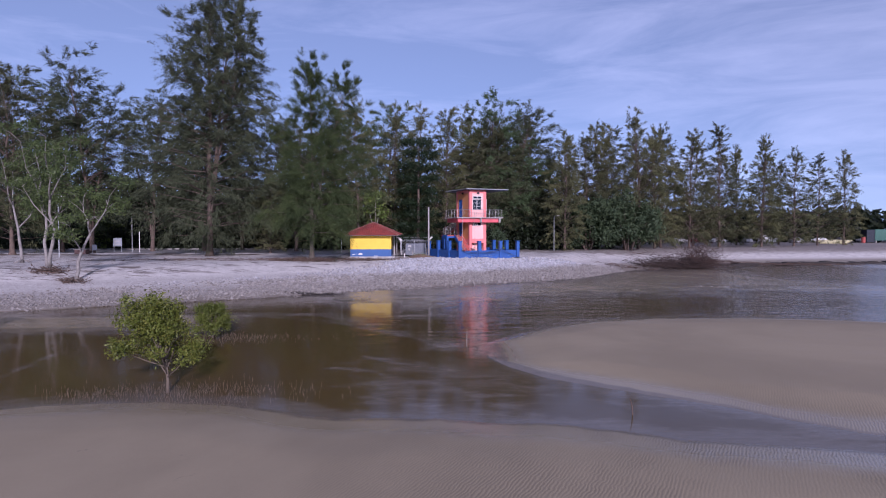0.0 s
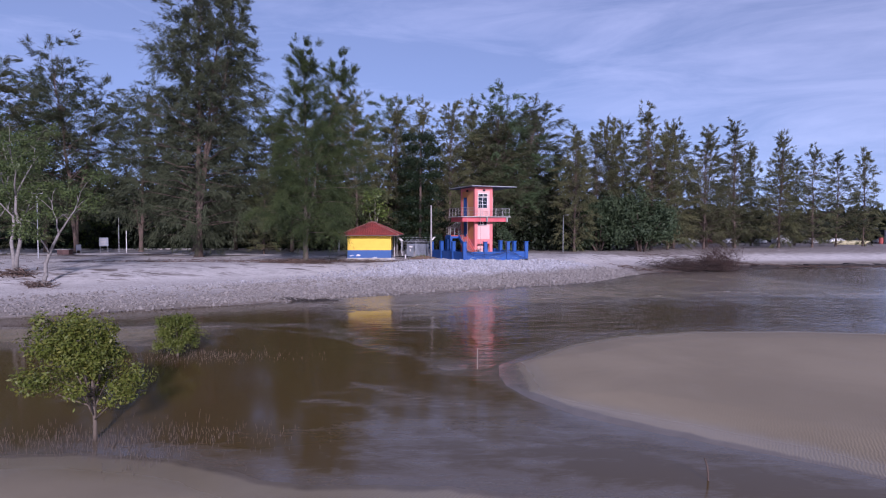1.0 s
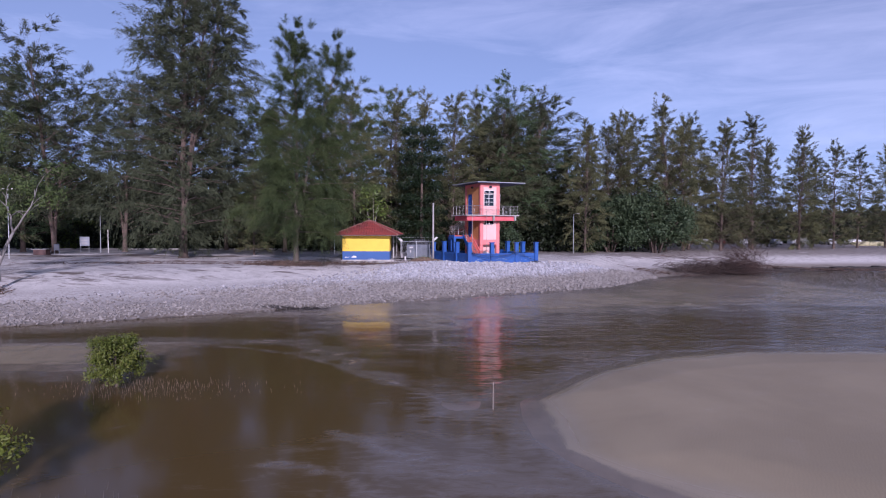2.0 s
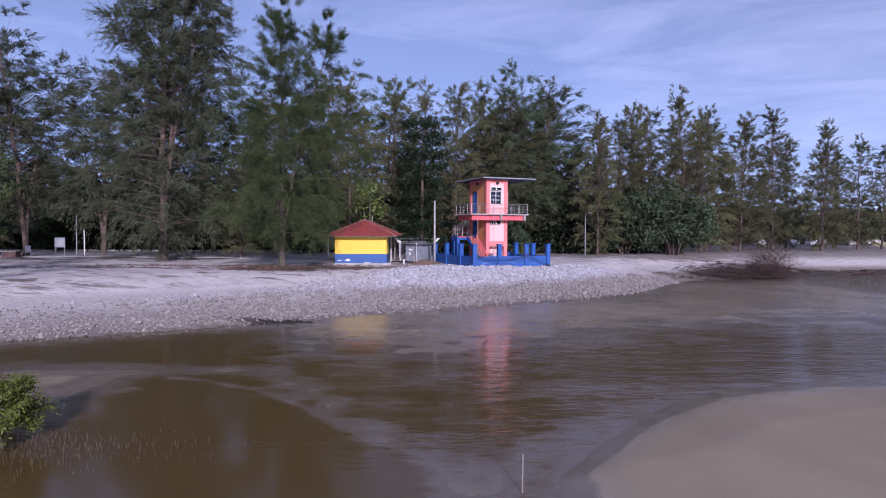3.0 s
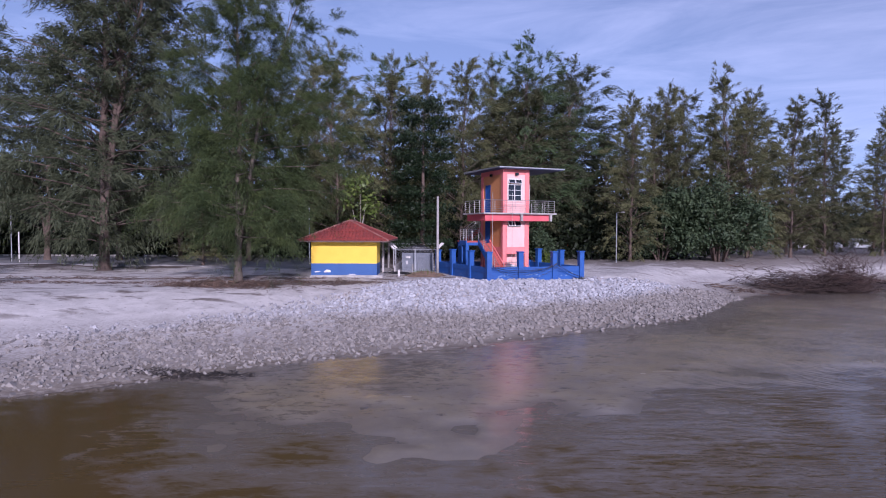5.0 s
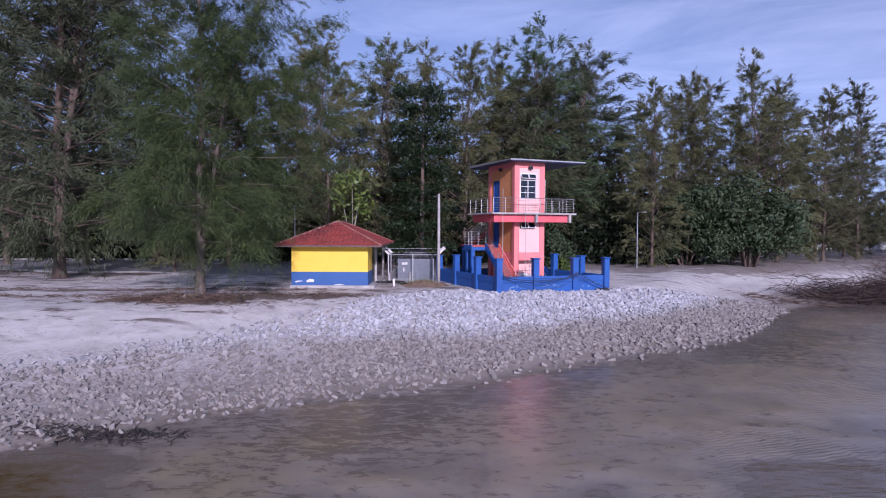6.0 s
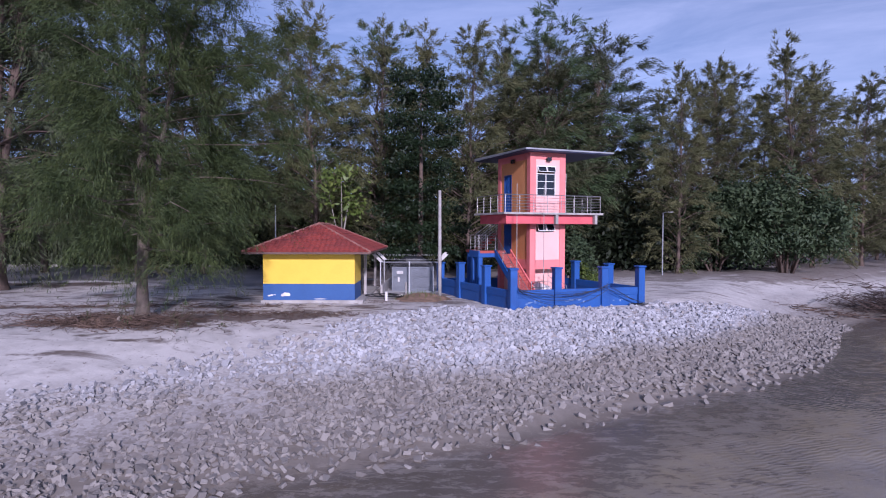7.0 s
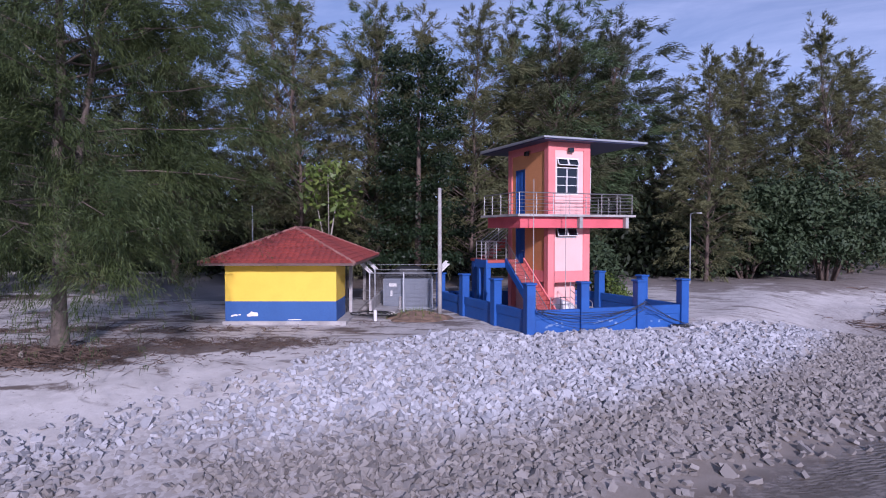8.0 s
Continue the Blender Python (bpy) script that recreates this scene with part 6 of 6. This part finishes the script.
M_SOIL = worn("brown_soil", (0.185, 0.120, 0.082), (0.095, 0.062, 0.045), 0.95, broad=2.5, fine=20, amount=0.9, bump=0.9, dist=0.03)
soil = Shape()
hr = random.Random(31)
hx, hy = -3.1, 83.9
ring_n, seg_n = 8, 30
sv, sf = [(hx, hy, ground_at(hx, hy) + 0.42)], []
for r in range(1, ring_n + 1):
    for k in range(seg_n):
        a = 6.2832 * k / seg_n
        q = r / ring_n * (1 + 0.30 * noise.noise((math.cos(a) * 1.9, math.sin(a) * 1.9, 2.7)))
        x, y = hx + math.cos(a) * 1.75 * q, hy + math.sin(a) * 1.15 * q
        sv.append((x, y, ground_at(x, y) + 0.42 * (1 - (r / ring_n) ** 1.5) + (hr.uniform(-0.05, 0.06) if r < ring_n else -0.06)))
sf += [(0, 1 + k, 1 + (k + 1) % seg_n) for k in range(seg_n)]
sf += [(1 + (r - 1) * seg_n + k, 1 + r * seg_n + k, 1 + r * seg_n + (k + 1) % seg_n, 1 + (r - 1) * seg_n + (k + 1) % seg_n) for r in range(1, ring_n) for k in range(seg_n)]
soil.add(sv, sf)
solid("soil_mound", soil, M_SOIL, "low mound of brown soil beside the concrete pole", "soil")
weeds = Shape()
for k in range(170):
    x, y = hx + hr.gauss(-0.2, 0.75), hy + hr.gauss(0.1, 0.5)
    z = ground_at(x, y) + max(0.0, 0.36 - 0.16 * math.hypot(x - hx, y - hy) * 1.3)
    a, h = hr.uniform(0, 6.28), hr.uniform(0.12, 0.42)
    dx, dy = math.cos(a) * h * 0.5, math.sin(a) * h * 0.5
    weeds.add([(x - 0.02 * math.sin(a), y + 0.02 * math.cos(a), z - 0.04), (x + 0.02 * math.sin(a), y - 0.02 * math.cos(a), z - 0.04), (x + dx, y + dy, z + h)], [(0, 1, 2)])
tagged(new("weeds", weeds.data("weeds", M_LIGHT)), "sparse green weeds on the soil mound", "weeds", kind="stuff")


# ---- poles, signs, play things ----
def lamp_post(x, y, tall, label, arms=1):
    t = thing("street_lamp", pose(x, y, ground_at(x, y)), label, "street lamp")
    part("pole", Shape().tube([(0, 0, -0.3), (0, 0, tall)], [0.07, 0.05], 8), M_GALV, t)
    for s in ((1,) if arms == 1 else (-1, 1)):
        arm = part("arm", Shape().tube([(0, 0, tall - 0.05), (s * 0.3, 0, tall + 0.05), (s * 0.55, 0, tall + 0.05)], 0.03, 6), M_GALV, t)
        part("lamp_head", Shape().box(min(s * 0.5, s * 0.95), -0.12, tall, max(s * 0.5, s * 0.95), 0.12, tall + 0.10, bevel=0.02), M_WHITE, arm)


lamp_post(-54.5, 84.0, 8.6, "tall pale street lamp with two heads", 2)
lamp_post(19.7, 104.5, 6.2, "thin grey street lamp behind the beach")
solid("steel_post", Shape().tube([(0, 0, -0.3), (0, 0, 6.6)], [0.06, 0.05], 7), M_GALV, "thin dark steel post behind the hut", "post", pose(-16.6, 97.0, 2.5))
solid("white_post", Shape().tube([(0, 0, -0.3), (0, 0, 3.6)], [0.06, 0.06], 7), M_WHITE, "short white post on the sand", "post", pose(-50.5, 98.5, 2.5))
solid("steel_post", Shape().tube([(0, 0, -0.3), (0, 0, 6.2)], [0.06, 0.05], 7), M_GALV, "thin dark steel post by the lot", "post", pose(-52.5, 100.0, 2.5))


def sign_board(x, y, w, h, z):
    t = thing("sign_board", pose(x, y, 2.5), "plain grey notice board on two legs", "sign", "notice boards")
    for s in (-1, 1):
        part("leg", Shape().box(s * w * 0.42 - 0.03, -0.03, -0.3, s * w * 0.42 + 0.03, 0.03, z + h), M_GALV, t)
    b = part("board", Shape().box(-w / 2, -0.07, z, w / 2, -0.034, z + h, bevel=0.01), M_LOUVRE, t, "grey board")
    for i in range(4):
        part("writing_bar", Shape().box(-w * 0.38, -0.076, z + h * (0.2 + 0.17 * i), w * (0.38 - 0.1 * (i % 2)), -0.0705, z + h * (0.27 + 0.17 * i)), M_CONCRETE, b)


sign_board(-55.5, 101.0, 1.5, 1.4, 1.1)
sign_board(-56.5, 96.0, 0.8, 0.9, 0.6)
hutlet = thing("kiosk", pose(-58.0, 95.0, 2.5), "small weathered red timber stand under the trees", "stand")
part("body", Shape().box(-0.9, -0.5, 0.0, 0.9, 0.5, 0.75, bevel=0.02), M_FASCIA, hutlet)
part("top", Shape().box(-1.1, -0.6, 0.75, 1.1, 0.6, 0.83, bevel=0.02), M_CONCRETE, hutlet)
play = thing("play_slide", pose(18.2, 127.0, 2.5, 0, 0, 200), "small red and orange plastic play slide", "slide")
part("chute", Shape().tube([(0, 0, 1.5), (0.7, 0, 1.3), (1.5, 0, 0.6), (2.3, 0, 0.25), (3.0, 0, 0.2)], 0.28, 8), worn("orange_plastic", (0.62, 0.12, 0.03), (0.4, 0.07, 0.02), 0.45), play)
part("ladder", Shape().tube([(-0.9, -0.25, 0), (-0.1, -0.25, 1.6)], 0.05, 6).tube([(-0.9, 0.25, 0), (-0.1, 0.25, 1.6)], 0.05, 6), M_RED, play)

# ---- cars parked far along the shore ----
def car(x, y, turn, paint, label):
    t = thing("car", pose(x, y, 2.5, 0, 0, turn), label, "car", "parked cars")
    prof = [(-2.1, 0.32), (-2.12, 0.85), (-1.9, 0.98), (-1.35, 1.02), (-0.75, 1.44), (0.75, 1.47), (1.5, 1.05), (2.05, 0.92), (2.12, 0.35)]
    k = len(prof)
    body = Shape().add([(px, -0.82 if pz < 1.1 else -0.66, pz) for px, pz in prof] + [(px, 0.82 if pz < 1.1 else 0.66, pz) for px, pz in prof],
                       [tuple(range(k)), tuple(range(2 * k - 1, k - 1, -1))] + [(i + k, (i + 1) % k + k, (i + 1) % k, i) for i in range(k)])
    part("body", body, paint, t)
    part("side_window", Shape().add([(-1.15, -0.79, 1.06), (1.3, -0.79, 1.06), (0.68, -0.69, 1.40), (-0.7, -0.69, 1.38)], [(0, 1, 2, 3)]), M_GLASS, t)
    part("side_window", Shape().add([(-1.15, 0.79, 1.06), (1.3, 0.79, 1.06), (0.68, 0.69, 1.40), (-0.7, 0.69, 1.38)], [(3, 2, 1, 0)]), M_GLASS, t)
    part("windscreen", Shape().add([(1.48, -0.66, 1.09), (1.48, 0.66, 1.09), (0.82, 0.6, 1.46), (0.82, -0.6, 1.46)], [(0, 1, 2, 3)]), M_GLASS, t)
    for wx in (-1.3, 1.3):
        for wy in (-0.78, 0.78):
            wh = part("wheel", Shape().tube([(wx, wy - 0.1, 0.32), (wx, wy + 0.1, 0.32)], 0.32, 12), M_RUBBER, t)
            part("rim", Shape().tube([(wx, wy + (0.105 if wy > 0 else -0.105), 0.32), (wx, wy + (0.11 if wy > 0 else -0.11), 0.32)], 0.19, 10), M_STEEL, wh)


P_SILVER = worn("silver_car_paint", (0.50, 0.50, 0.52), (0.40, 0.40, 0.42), 0.3, metal=0.4, amount=0.2, bump=0.0)
P_WHITE = worn("white_car_paint", (0.78, 0.78, 0.78), (0.66, 0.66, 0.66), 0.3, amount=0.2, bump=0.0)
P_DARK = worn("dark_car_paint", (0.03, 0.032, 0.04), (0.02, 0.02, 0.03), 0.25, amount=0.2, bump=0.0)
P_RED = worn("maroon_car_paint", (0.20, 0.02, 0.02), (0.12, 0.012, 0.012), 0.3, amount=0.2, bump=0.0)
for x, y, turn, paint, label in ((64, 160, 10, P_WHITE, "white saloon car parked under trees"), (69, 162, 90, P_RED, "maroon saloon car parked under trees"), (75, 161, 20, P_WHITE, "white saloon car parked under trees"), (84, 163, 80, P_SILVER, "silver saloon car parked under trees"),
                                 (92, 165, 15, P_DARK, "dark saloon car parked under trees"), (98, 164, 90, P_SILVER, "silver saloon car parked under trees"), (106, 166, 5, P_WHITE, "white saloon car parked under trees"), (112, 168, 80, P_DARK, "dark saloon car parked under trees"),
                                 (120, 168, 10, P_SILVER, "silver saloon car parked under trees"), (58, 158, 85, P_DARK, "dark saloon car parked under trees"), (33, 150, 80, P_SILVER, "silver saloon car parked under trees"), (27, 152, 5, P_WHITE, "white saloon car parked under trees")):
    car(x, y, turn, paint, label)
van = solid("white_van", Shape().box(-2.4, -0.95, 0.3, 2.4, 0.95, 2.3, bevel=0.15), P_WHITE, "white delivery van among the parked cars", "van", pose(88.5, 161, 2.5, 0, 0, 12))
box_ = thing("container", pose(121.5, 166.0, 2.5, 0, 0, 4), "dark green shipping container standing on the sand", "container")
M_GREEN = worn("green_container_paint", (0.05, 0.14, 0.11), (0.03, 0.08, 0.07), 0.55, amount=0.5)
part("body", Shape().box(0, 0, 0.6, 9.0, 2.5, 3.7, bevel=0.04), M_GREEN, box_)
for i in range(30):
    part("corrugation", Shape().box(0.1 + i * 0.3, -0.045, 0.75, 0.25 + i * 0.3, -0.003, 3.55), M_GREEN, box_)
part("end_wall", Shape().box(-2.4, 0.1, 0.1, -0.01, 2.4, 3.6, bevel=0.03), P_DARK, box_, "black end of the container")
for x in (0.4, 8.4):
    part("foot", Shape().box(x, 0.2, -0.1, x + 0.3, 2.3, 0.598), M_CONCRETE, box_)
solid("oil_drum", Shape().tube([(0, 0, 0), (0, 0, 0.9), (0, 0, 1.6)], [0.5, 0.52, 0.5], 12), M_RED, "red drum beside the container", "drum", pose(117.5, 165, 2.5))
boat = solid("boat", Shape().tube([(-5, 0, 0.55), (-4, 0, 0.4), (0, 0, 0.35), (3.5, 0, 0.4), (5.2, 0, 0.8)], [0.25, 0.6, 0.7, 0.55, 0.1], 10), worn("yellow_boat_paint", (0.42, 0.38, 0.22), (0.34, 0.3, 0.16), 0.5), "pale yellow boat hull lying on the sand", "boat", pose(104, 157, 2.5, 0, 0, 5), smooth=True)

# ---- wreckage and litter ----
dr = random.Random(21)


def brush_heap(name, cx, cy, rx, ry, tall, count, thick, label, material=None, longest=2.6):
    sh = Shape()
    for _ in range(count):
        x, y = cx + dr.gauss(0, rx), cy + dr.gauss(0, ry)
        a, ln = dr.uniform(0, 6.28), dr.uniform(longest * 0.25, longest)
        g = ground_at(x, y)
        z = g + abs(dr.gauss(0, tall * 0.30))
        up = dr.uniform(-0.05, 0.5) * tall * 0.6
        p = [(x, y, z - 0.05), (x + math.cos(a) * ln * 0.5, y + math.sin(a) * ln * 0.5, z + up * 0.6 + dr.uniform(-0.1, 0.1)), (x + math.cos(a + 0.3) * ln, y + math.sin(a + 0.3) * ln, z + up)]
        r = thick * dr.uniform(0.3, 1.2)
        sh.tube(p, [r, r * 0.75, r * 0.3], 3, False)
    return tagged(new(name, sh.data(name, material or M_DEAD)), label, "debris", kind="stuff")


brush_heap("driftwood_heap", 37.5, 94.3, 3.2, 1.0, 2.6, 1700, 0.03, "tangled heap of dark fallen branches at the water's edge", worn("dark_branches", (0.07, 0.046, 0.037), (0.03, 0.021, 0.018), 0.95))
brush_heap("driftwood_heap", 41.0, 94.3, 1.6, 0.9, 5.4, 1500, 0.02, "reddish dry fallen crown at the water's edge", worn("dry_twigs", (0.075, 0.045, 0.036), (0.035, 0.022, 0.018), 0.95))
brush_heap("root_heap", -17.2, 73.0, 1.8, 0.7, 0.55, 520, 0.024, "washed-out brown roots round the leaning casuarina", longest=1.3)
brush_heap("needle_litter", -16.8, 73.2, 2.2, 0.9, 0.35, 1500, 0.016, "mat of brown needle litter under the leaning casuarina", M_LITTER, 0.7)
brush_heap("root_heap", -39.0, 58.2, 0.9, 0.45, 0.9, 150, 0.05, "brown upturned roots under the forked tree", longest=1.1)
brush_heap("root_heap", -34.6, 55.0, 0.7, 0.35, 0.7, 110, 0.045, "brown upturned roots under the forked tree", longest=1.0)
brush_heap("needle_litter", -12.0, 76.6, 3.6, 0.5, 0.12, 900, 0.016, "line of brown needle litter on the sand", M_LITTER, 0.7)
brush_heap("root_heap", -12.5, 76.2, 3.2, 0.5, 0.12, 130, 0.010, "line of brown root litter on the sand", longest=0.7)
mound = Shape()
for cx, cy, rx, ry, h in ((-16.9, 73.1, 2.2, 1.1, 0.30), (-17.6, 72.4, 1.1, 0.7, 0.25), (-15.2, 73.4, 1.3, 0.6, 0.20)):
    rings, seg = 7, 26
    v, f = [(cx, cy, ground_at(cx, cy) + h)], []
    for r in range(1, rings + 1):
        for k in range(seg):
            a = 6.2832 * k / seg
            q = r / rings * (1 + 0.28 * noise.noise((cx + math.cos(a) * 1.7, cy + math.sin(a) * 1.7, 0.3)) + (0.12 * dr.uniform(-1, 1) if r == rings else 0))
            x, y = cx + math.cos(a) * rx * q, cy + math.sin(a) * ry * q
            v.append((x, y, ground_at(x, y) + h * (1 - (r / rings) ** 1.6) + (dr.uniform(-0.08, 0.10) if r < rings else -0.05)))
    f += [(0, 1 + k, 1 + (k + 1) % seg) for k in range(seg)]
    f += [(1 + (r - 1) * seg + k, 1 + r * seg + k, 1 + r * seg + (k + 1) % seg, 1 + (r - 1) * seg + (k + 1) % seg) for r in range(1, rings) for k in range(seg)]
    mound.add(v, f)
tagged(new("litter_mound", mound.data("litter_mound", M_LITTER)), "low brown mounds of roots and needle litter on the sand", "litter", kind="stuff")
brush_heap("wrack_line", 56.0, 103.8, 9.0, 0.5, 0.3, 420, 0.05, "dark wrack line along the far beach")
brush_heap("wrack_line", 28.5, 92.0, 2.6, 0.7, 0.3, 120, 0.04, "scattered dark branches on the sand")
brush_heap("wrack_line", -27.0, 75.0, 10.0, 0.6, 0.12, 900, 0.02, "dark wrack line on the pale sand", longest=1.0)
brush_heap("wrack_line", -22.0, 79.5, 8.0, 0.7, 0.12, 800, 0.02, "dark wrack line on the pale sand", longest=1.0)
brush_heap("wrack_line", -4.5, 82.2, 1.6, 0.5, 0.12, 160, 0.010, "brown litter on the sand by the cage", longest=0.5)
brush_heap("wrack_line", -12.4, 57.2, 1.3, 0.3, 0.12, 420, 0.028, "black weed caught at the rubble's foot", M_PEAT, 0.6)
ledge = Shape()
for i in range(64):
    x = 45.0 + i * 1.1
    y = float(np.interp(x, TOE_X, TOE_Y)) + 0.6 + 0.5 * noise.noise((x * 0.3, 0.0, 5.0))
    g = ground_at(x, y)
    ledge.box(x, y, g - 0.4, x + 1.25, y + dr.uniform(0.9, 2.2), g + dr.uniform(0.16, 0.38), bevel=0.08)
tagged(new("peat_ledge", ledge.data("peat_ledge", M_PEAT)), "dark crumbling peat ledge along the far beach", "bank", kind="stuff")
stump = thing("stump", pose(-16.6, 72.5, 1.9), "pale broken stump with splayed roots", "stump")
part("stem", Shape().tube([(0, 0, -0.3), (0.05, 0, 0.35), (0.02, 0.05, 0.95), (0.1, 0, 1.05)], [0.14, 0.10, 0.08, 0.02], 7), M_PALE_BARK, stump)
for k in range(5):
    a = k * 1.25
    part("root", Shape().tube([(0, 0, 0.15), (math.cos(a) * 0.35, math.sin(a) * 0.35, 0.1), (math.cos(a) * 0.8, math.sin(a) * 0.7, -0.15)], [0.07, 0.05, 0.02], 5), M_PALE_BARK, stump)
for x, y, h, lx in ((1.3, 31.7, 0.95, 0.02), (6.5, 19.9, 0.55, -0.12)):
    solid("stake", Shape().tube([(0, 0, -0.5), (lx * 0.5, 0, h * 0.6), (lx, 0.02, h)], [0.022, 0.02, 0.015], 6), M_PALE_BARK if x < 3 else M_DEAD, "thin stake standing in the shallow water", "stake", pose(x, y, 0))

# ---- pieces: the rubble bank and the hut's front roof tiles ----
bank = thing("rubble_bank", pose(0, 0, 0), "bank of pale broken granite rubble along the shore", "rubble")
rk = np.random.default_rng(77)
STONES = []
for k in range(7):
    bm = bmesh.new()
    for cx in (-1, 1):
        for cy in (-1, 1):
            for cz in (-1, 1):
                q = np.array([cx, cy, cz]) * rk.uniform(0.5, 1.0, 3)
                bm.verts.new((q[0] * 0.62, q[1] * 0.52, q[2] * 0.30))
    hull = bmesh.ops.convex_hull(bm, input=bm.verts[:])
    bmesh.ops.delete(bm, geom=[g for g in hull["geom_interior"] if isinstance(g, bmesh.types.BMVert)], context="VERTS")
    bmesh.ops.triangulate(bm, faces=bm.faces[:])
    bm.verts.index_update()
    STONES.append((np.array([v.co for v in bm.verts]), np.array([[v.index for v in f.verts] for f in bm.faces])))
    bm.free()


def turn_of(a, b, c):
    return np.array(Euler((a, b, c)).to_matrix())


stone_me = []
for v, f in STONES:
    stone_me.append(mesh_from_arrays("stone", v, f, M_STONE))
K = 82000
px = rk.uniform(-62, 27, K)
off = rk.uniform(-0.6, 17.5, K)
py = np.interp(px, TOE_X, TOE_Y) + off
depth_top = np.interp(px, [-62, -40, -20, -14, -10.5, -8, -6, -2, 2, 10.5, 12, 16, 22, 27], [5.5, 6.5, 9.5, 11.0, 12.3, 13.0, 15.0, 17.5, 14.2, 12.0, 12.5, 10, 7, 2])
patchy = lattice_noise(px, py, 3.0, 9) * 0.6 + lattice_noise(px, py, 1.1, 10) * 0.4
bare = np.interp(px, [-62, -14, -7, -2], [0.45, 0.60, 0.45, 0.05]) * np.clip((off - 2.5) / 2.5, 0, 1)
chance = np.interp(px, [-62, -25, -12, 0, 27], [0.32, 0.42, 0.55, 1.0, 0.9]) * np.interp(off - np.interp(px, [-8, 0, 3, 9, 14, 18], [0, 1.2, 2.0, 1.8, 1.2, 0]), [-2.6, -0.6, 0.6, 2.2], [0.0, 0.10, 0.55, 1.0]) * np.clip((depth_top - off + (patchy - 0.5) * 3.0) / 1.6, 0, 1)
chance *= np.clip(1.0 - bare * np.clip((patchy - 0.38) * 6, 0, 1.5), 0.04, 1)
keep = rk.random(K) < chance
keep &= ~((px > 1.9) & (px < 10.9) & (py > 79.12 + (px - 2.3) * 0.333))
keep &= ~((px < -5.9) & (py > 80.6))
px, py = px[keep], py[keep]
size = rk.uniform(0.17, 0.28, len(px)) * np.interp(px, [-60, -12, 0], [0.75, 0.80, 1.0]) * np.where(rk.random(len(px)) < 0.05, 1.5, 1.0)
lie = height(px, py)
pz = lie + size * (0.06 - 0.16 * np.clip((1.5 - lie) / 0.7, 0, 1)) + rk.uniform(-0.05, 0.10, len(px)) * np.interp(px, [-20, 0], [0.4, 1.0])
near = [i for i in range(len(px)) if -3 < px[i] < 10.5 and 71.0 < py[i] < 79.4][:300]
near_set = set(near)
for i in near:
    ob = new("stone", stone_me[i % 7])
    ob.parent = bank
    ob.matrix_local = Matrix.Translation((px[i], py[i], pz[i])) @ Euler((rk.uniform(-1.1, 1.1), rk.uniform(-1.1, 1.1), rk.uniform(0, 6.28))).to_matrix().to_4x4() @ Matrix.Scale(size[i], 4)
vs, fs, base_i = [], [], 0
for i in range(len(px)):
    if i in near_set:
        continue
    v, f = STONES[i % 7]
    vs.append((v * size[i]) @ turn_of(rk.uniform(-1.0, 1.0), rk.uniform(-1.0, 1.0), rk.uniform(0, 6.28)).T + (px[i], py[i], pz[i]))
    fs.append(f + base_i)
    base_i += len(v)
rest = new("loose_rubble", mesh_from_arrays("loose_rubble", np.concatenate(vs), np.concatenate(fs), M_STONE))
rest.parent = bank
rest["kind"] = "stuff"
for m in HUT_TILES:
    ob = new("roof_tile", tile_me)
    ob.parent = hut
    ob.matrix_local = m
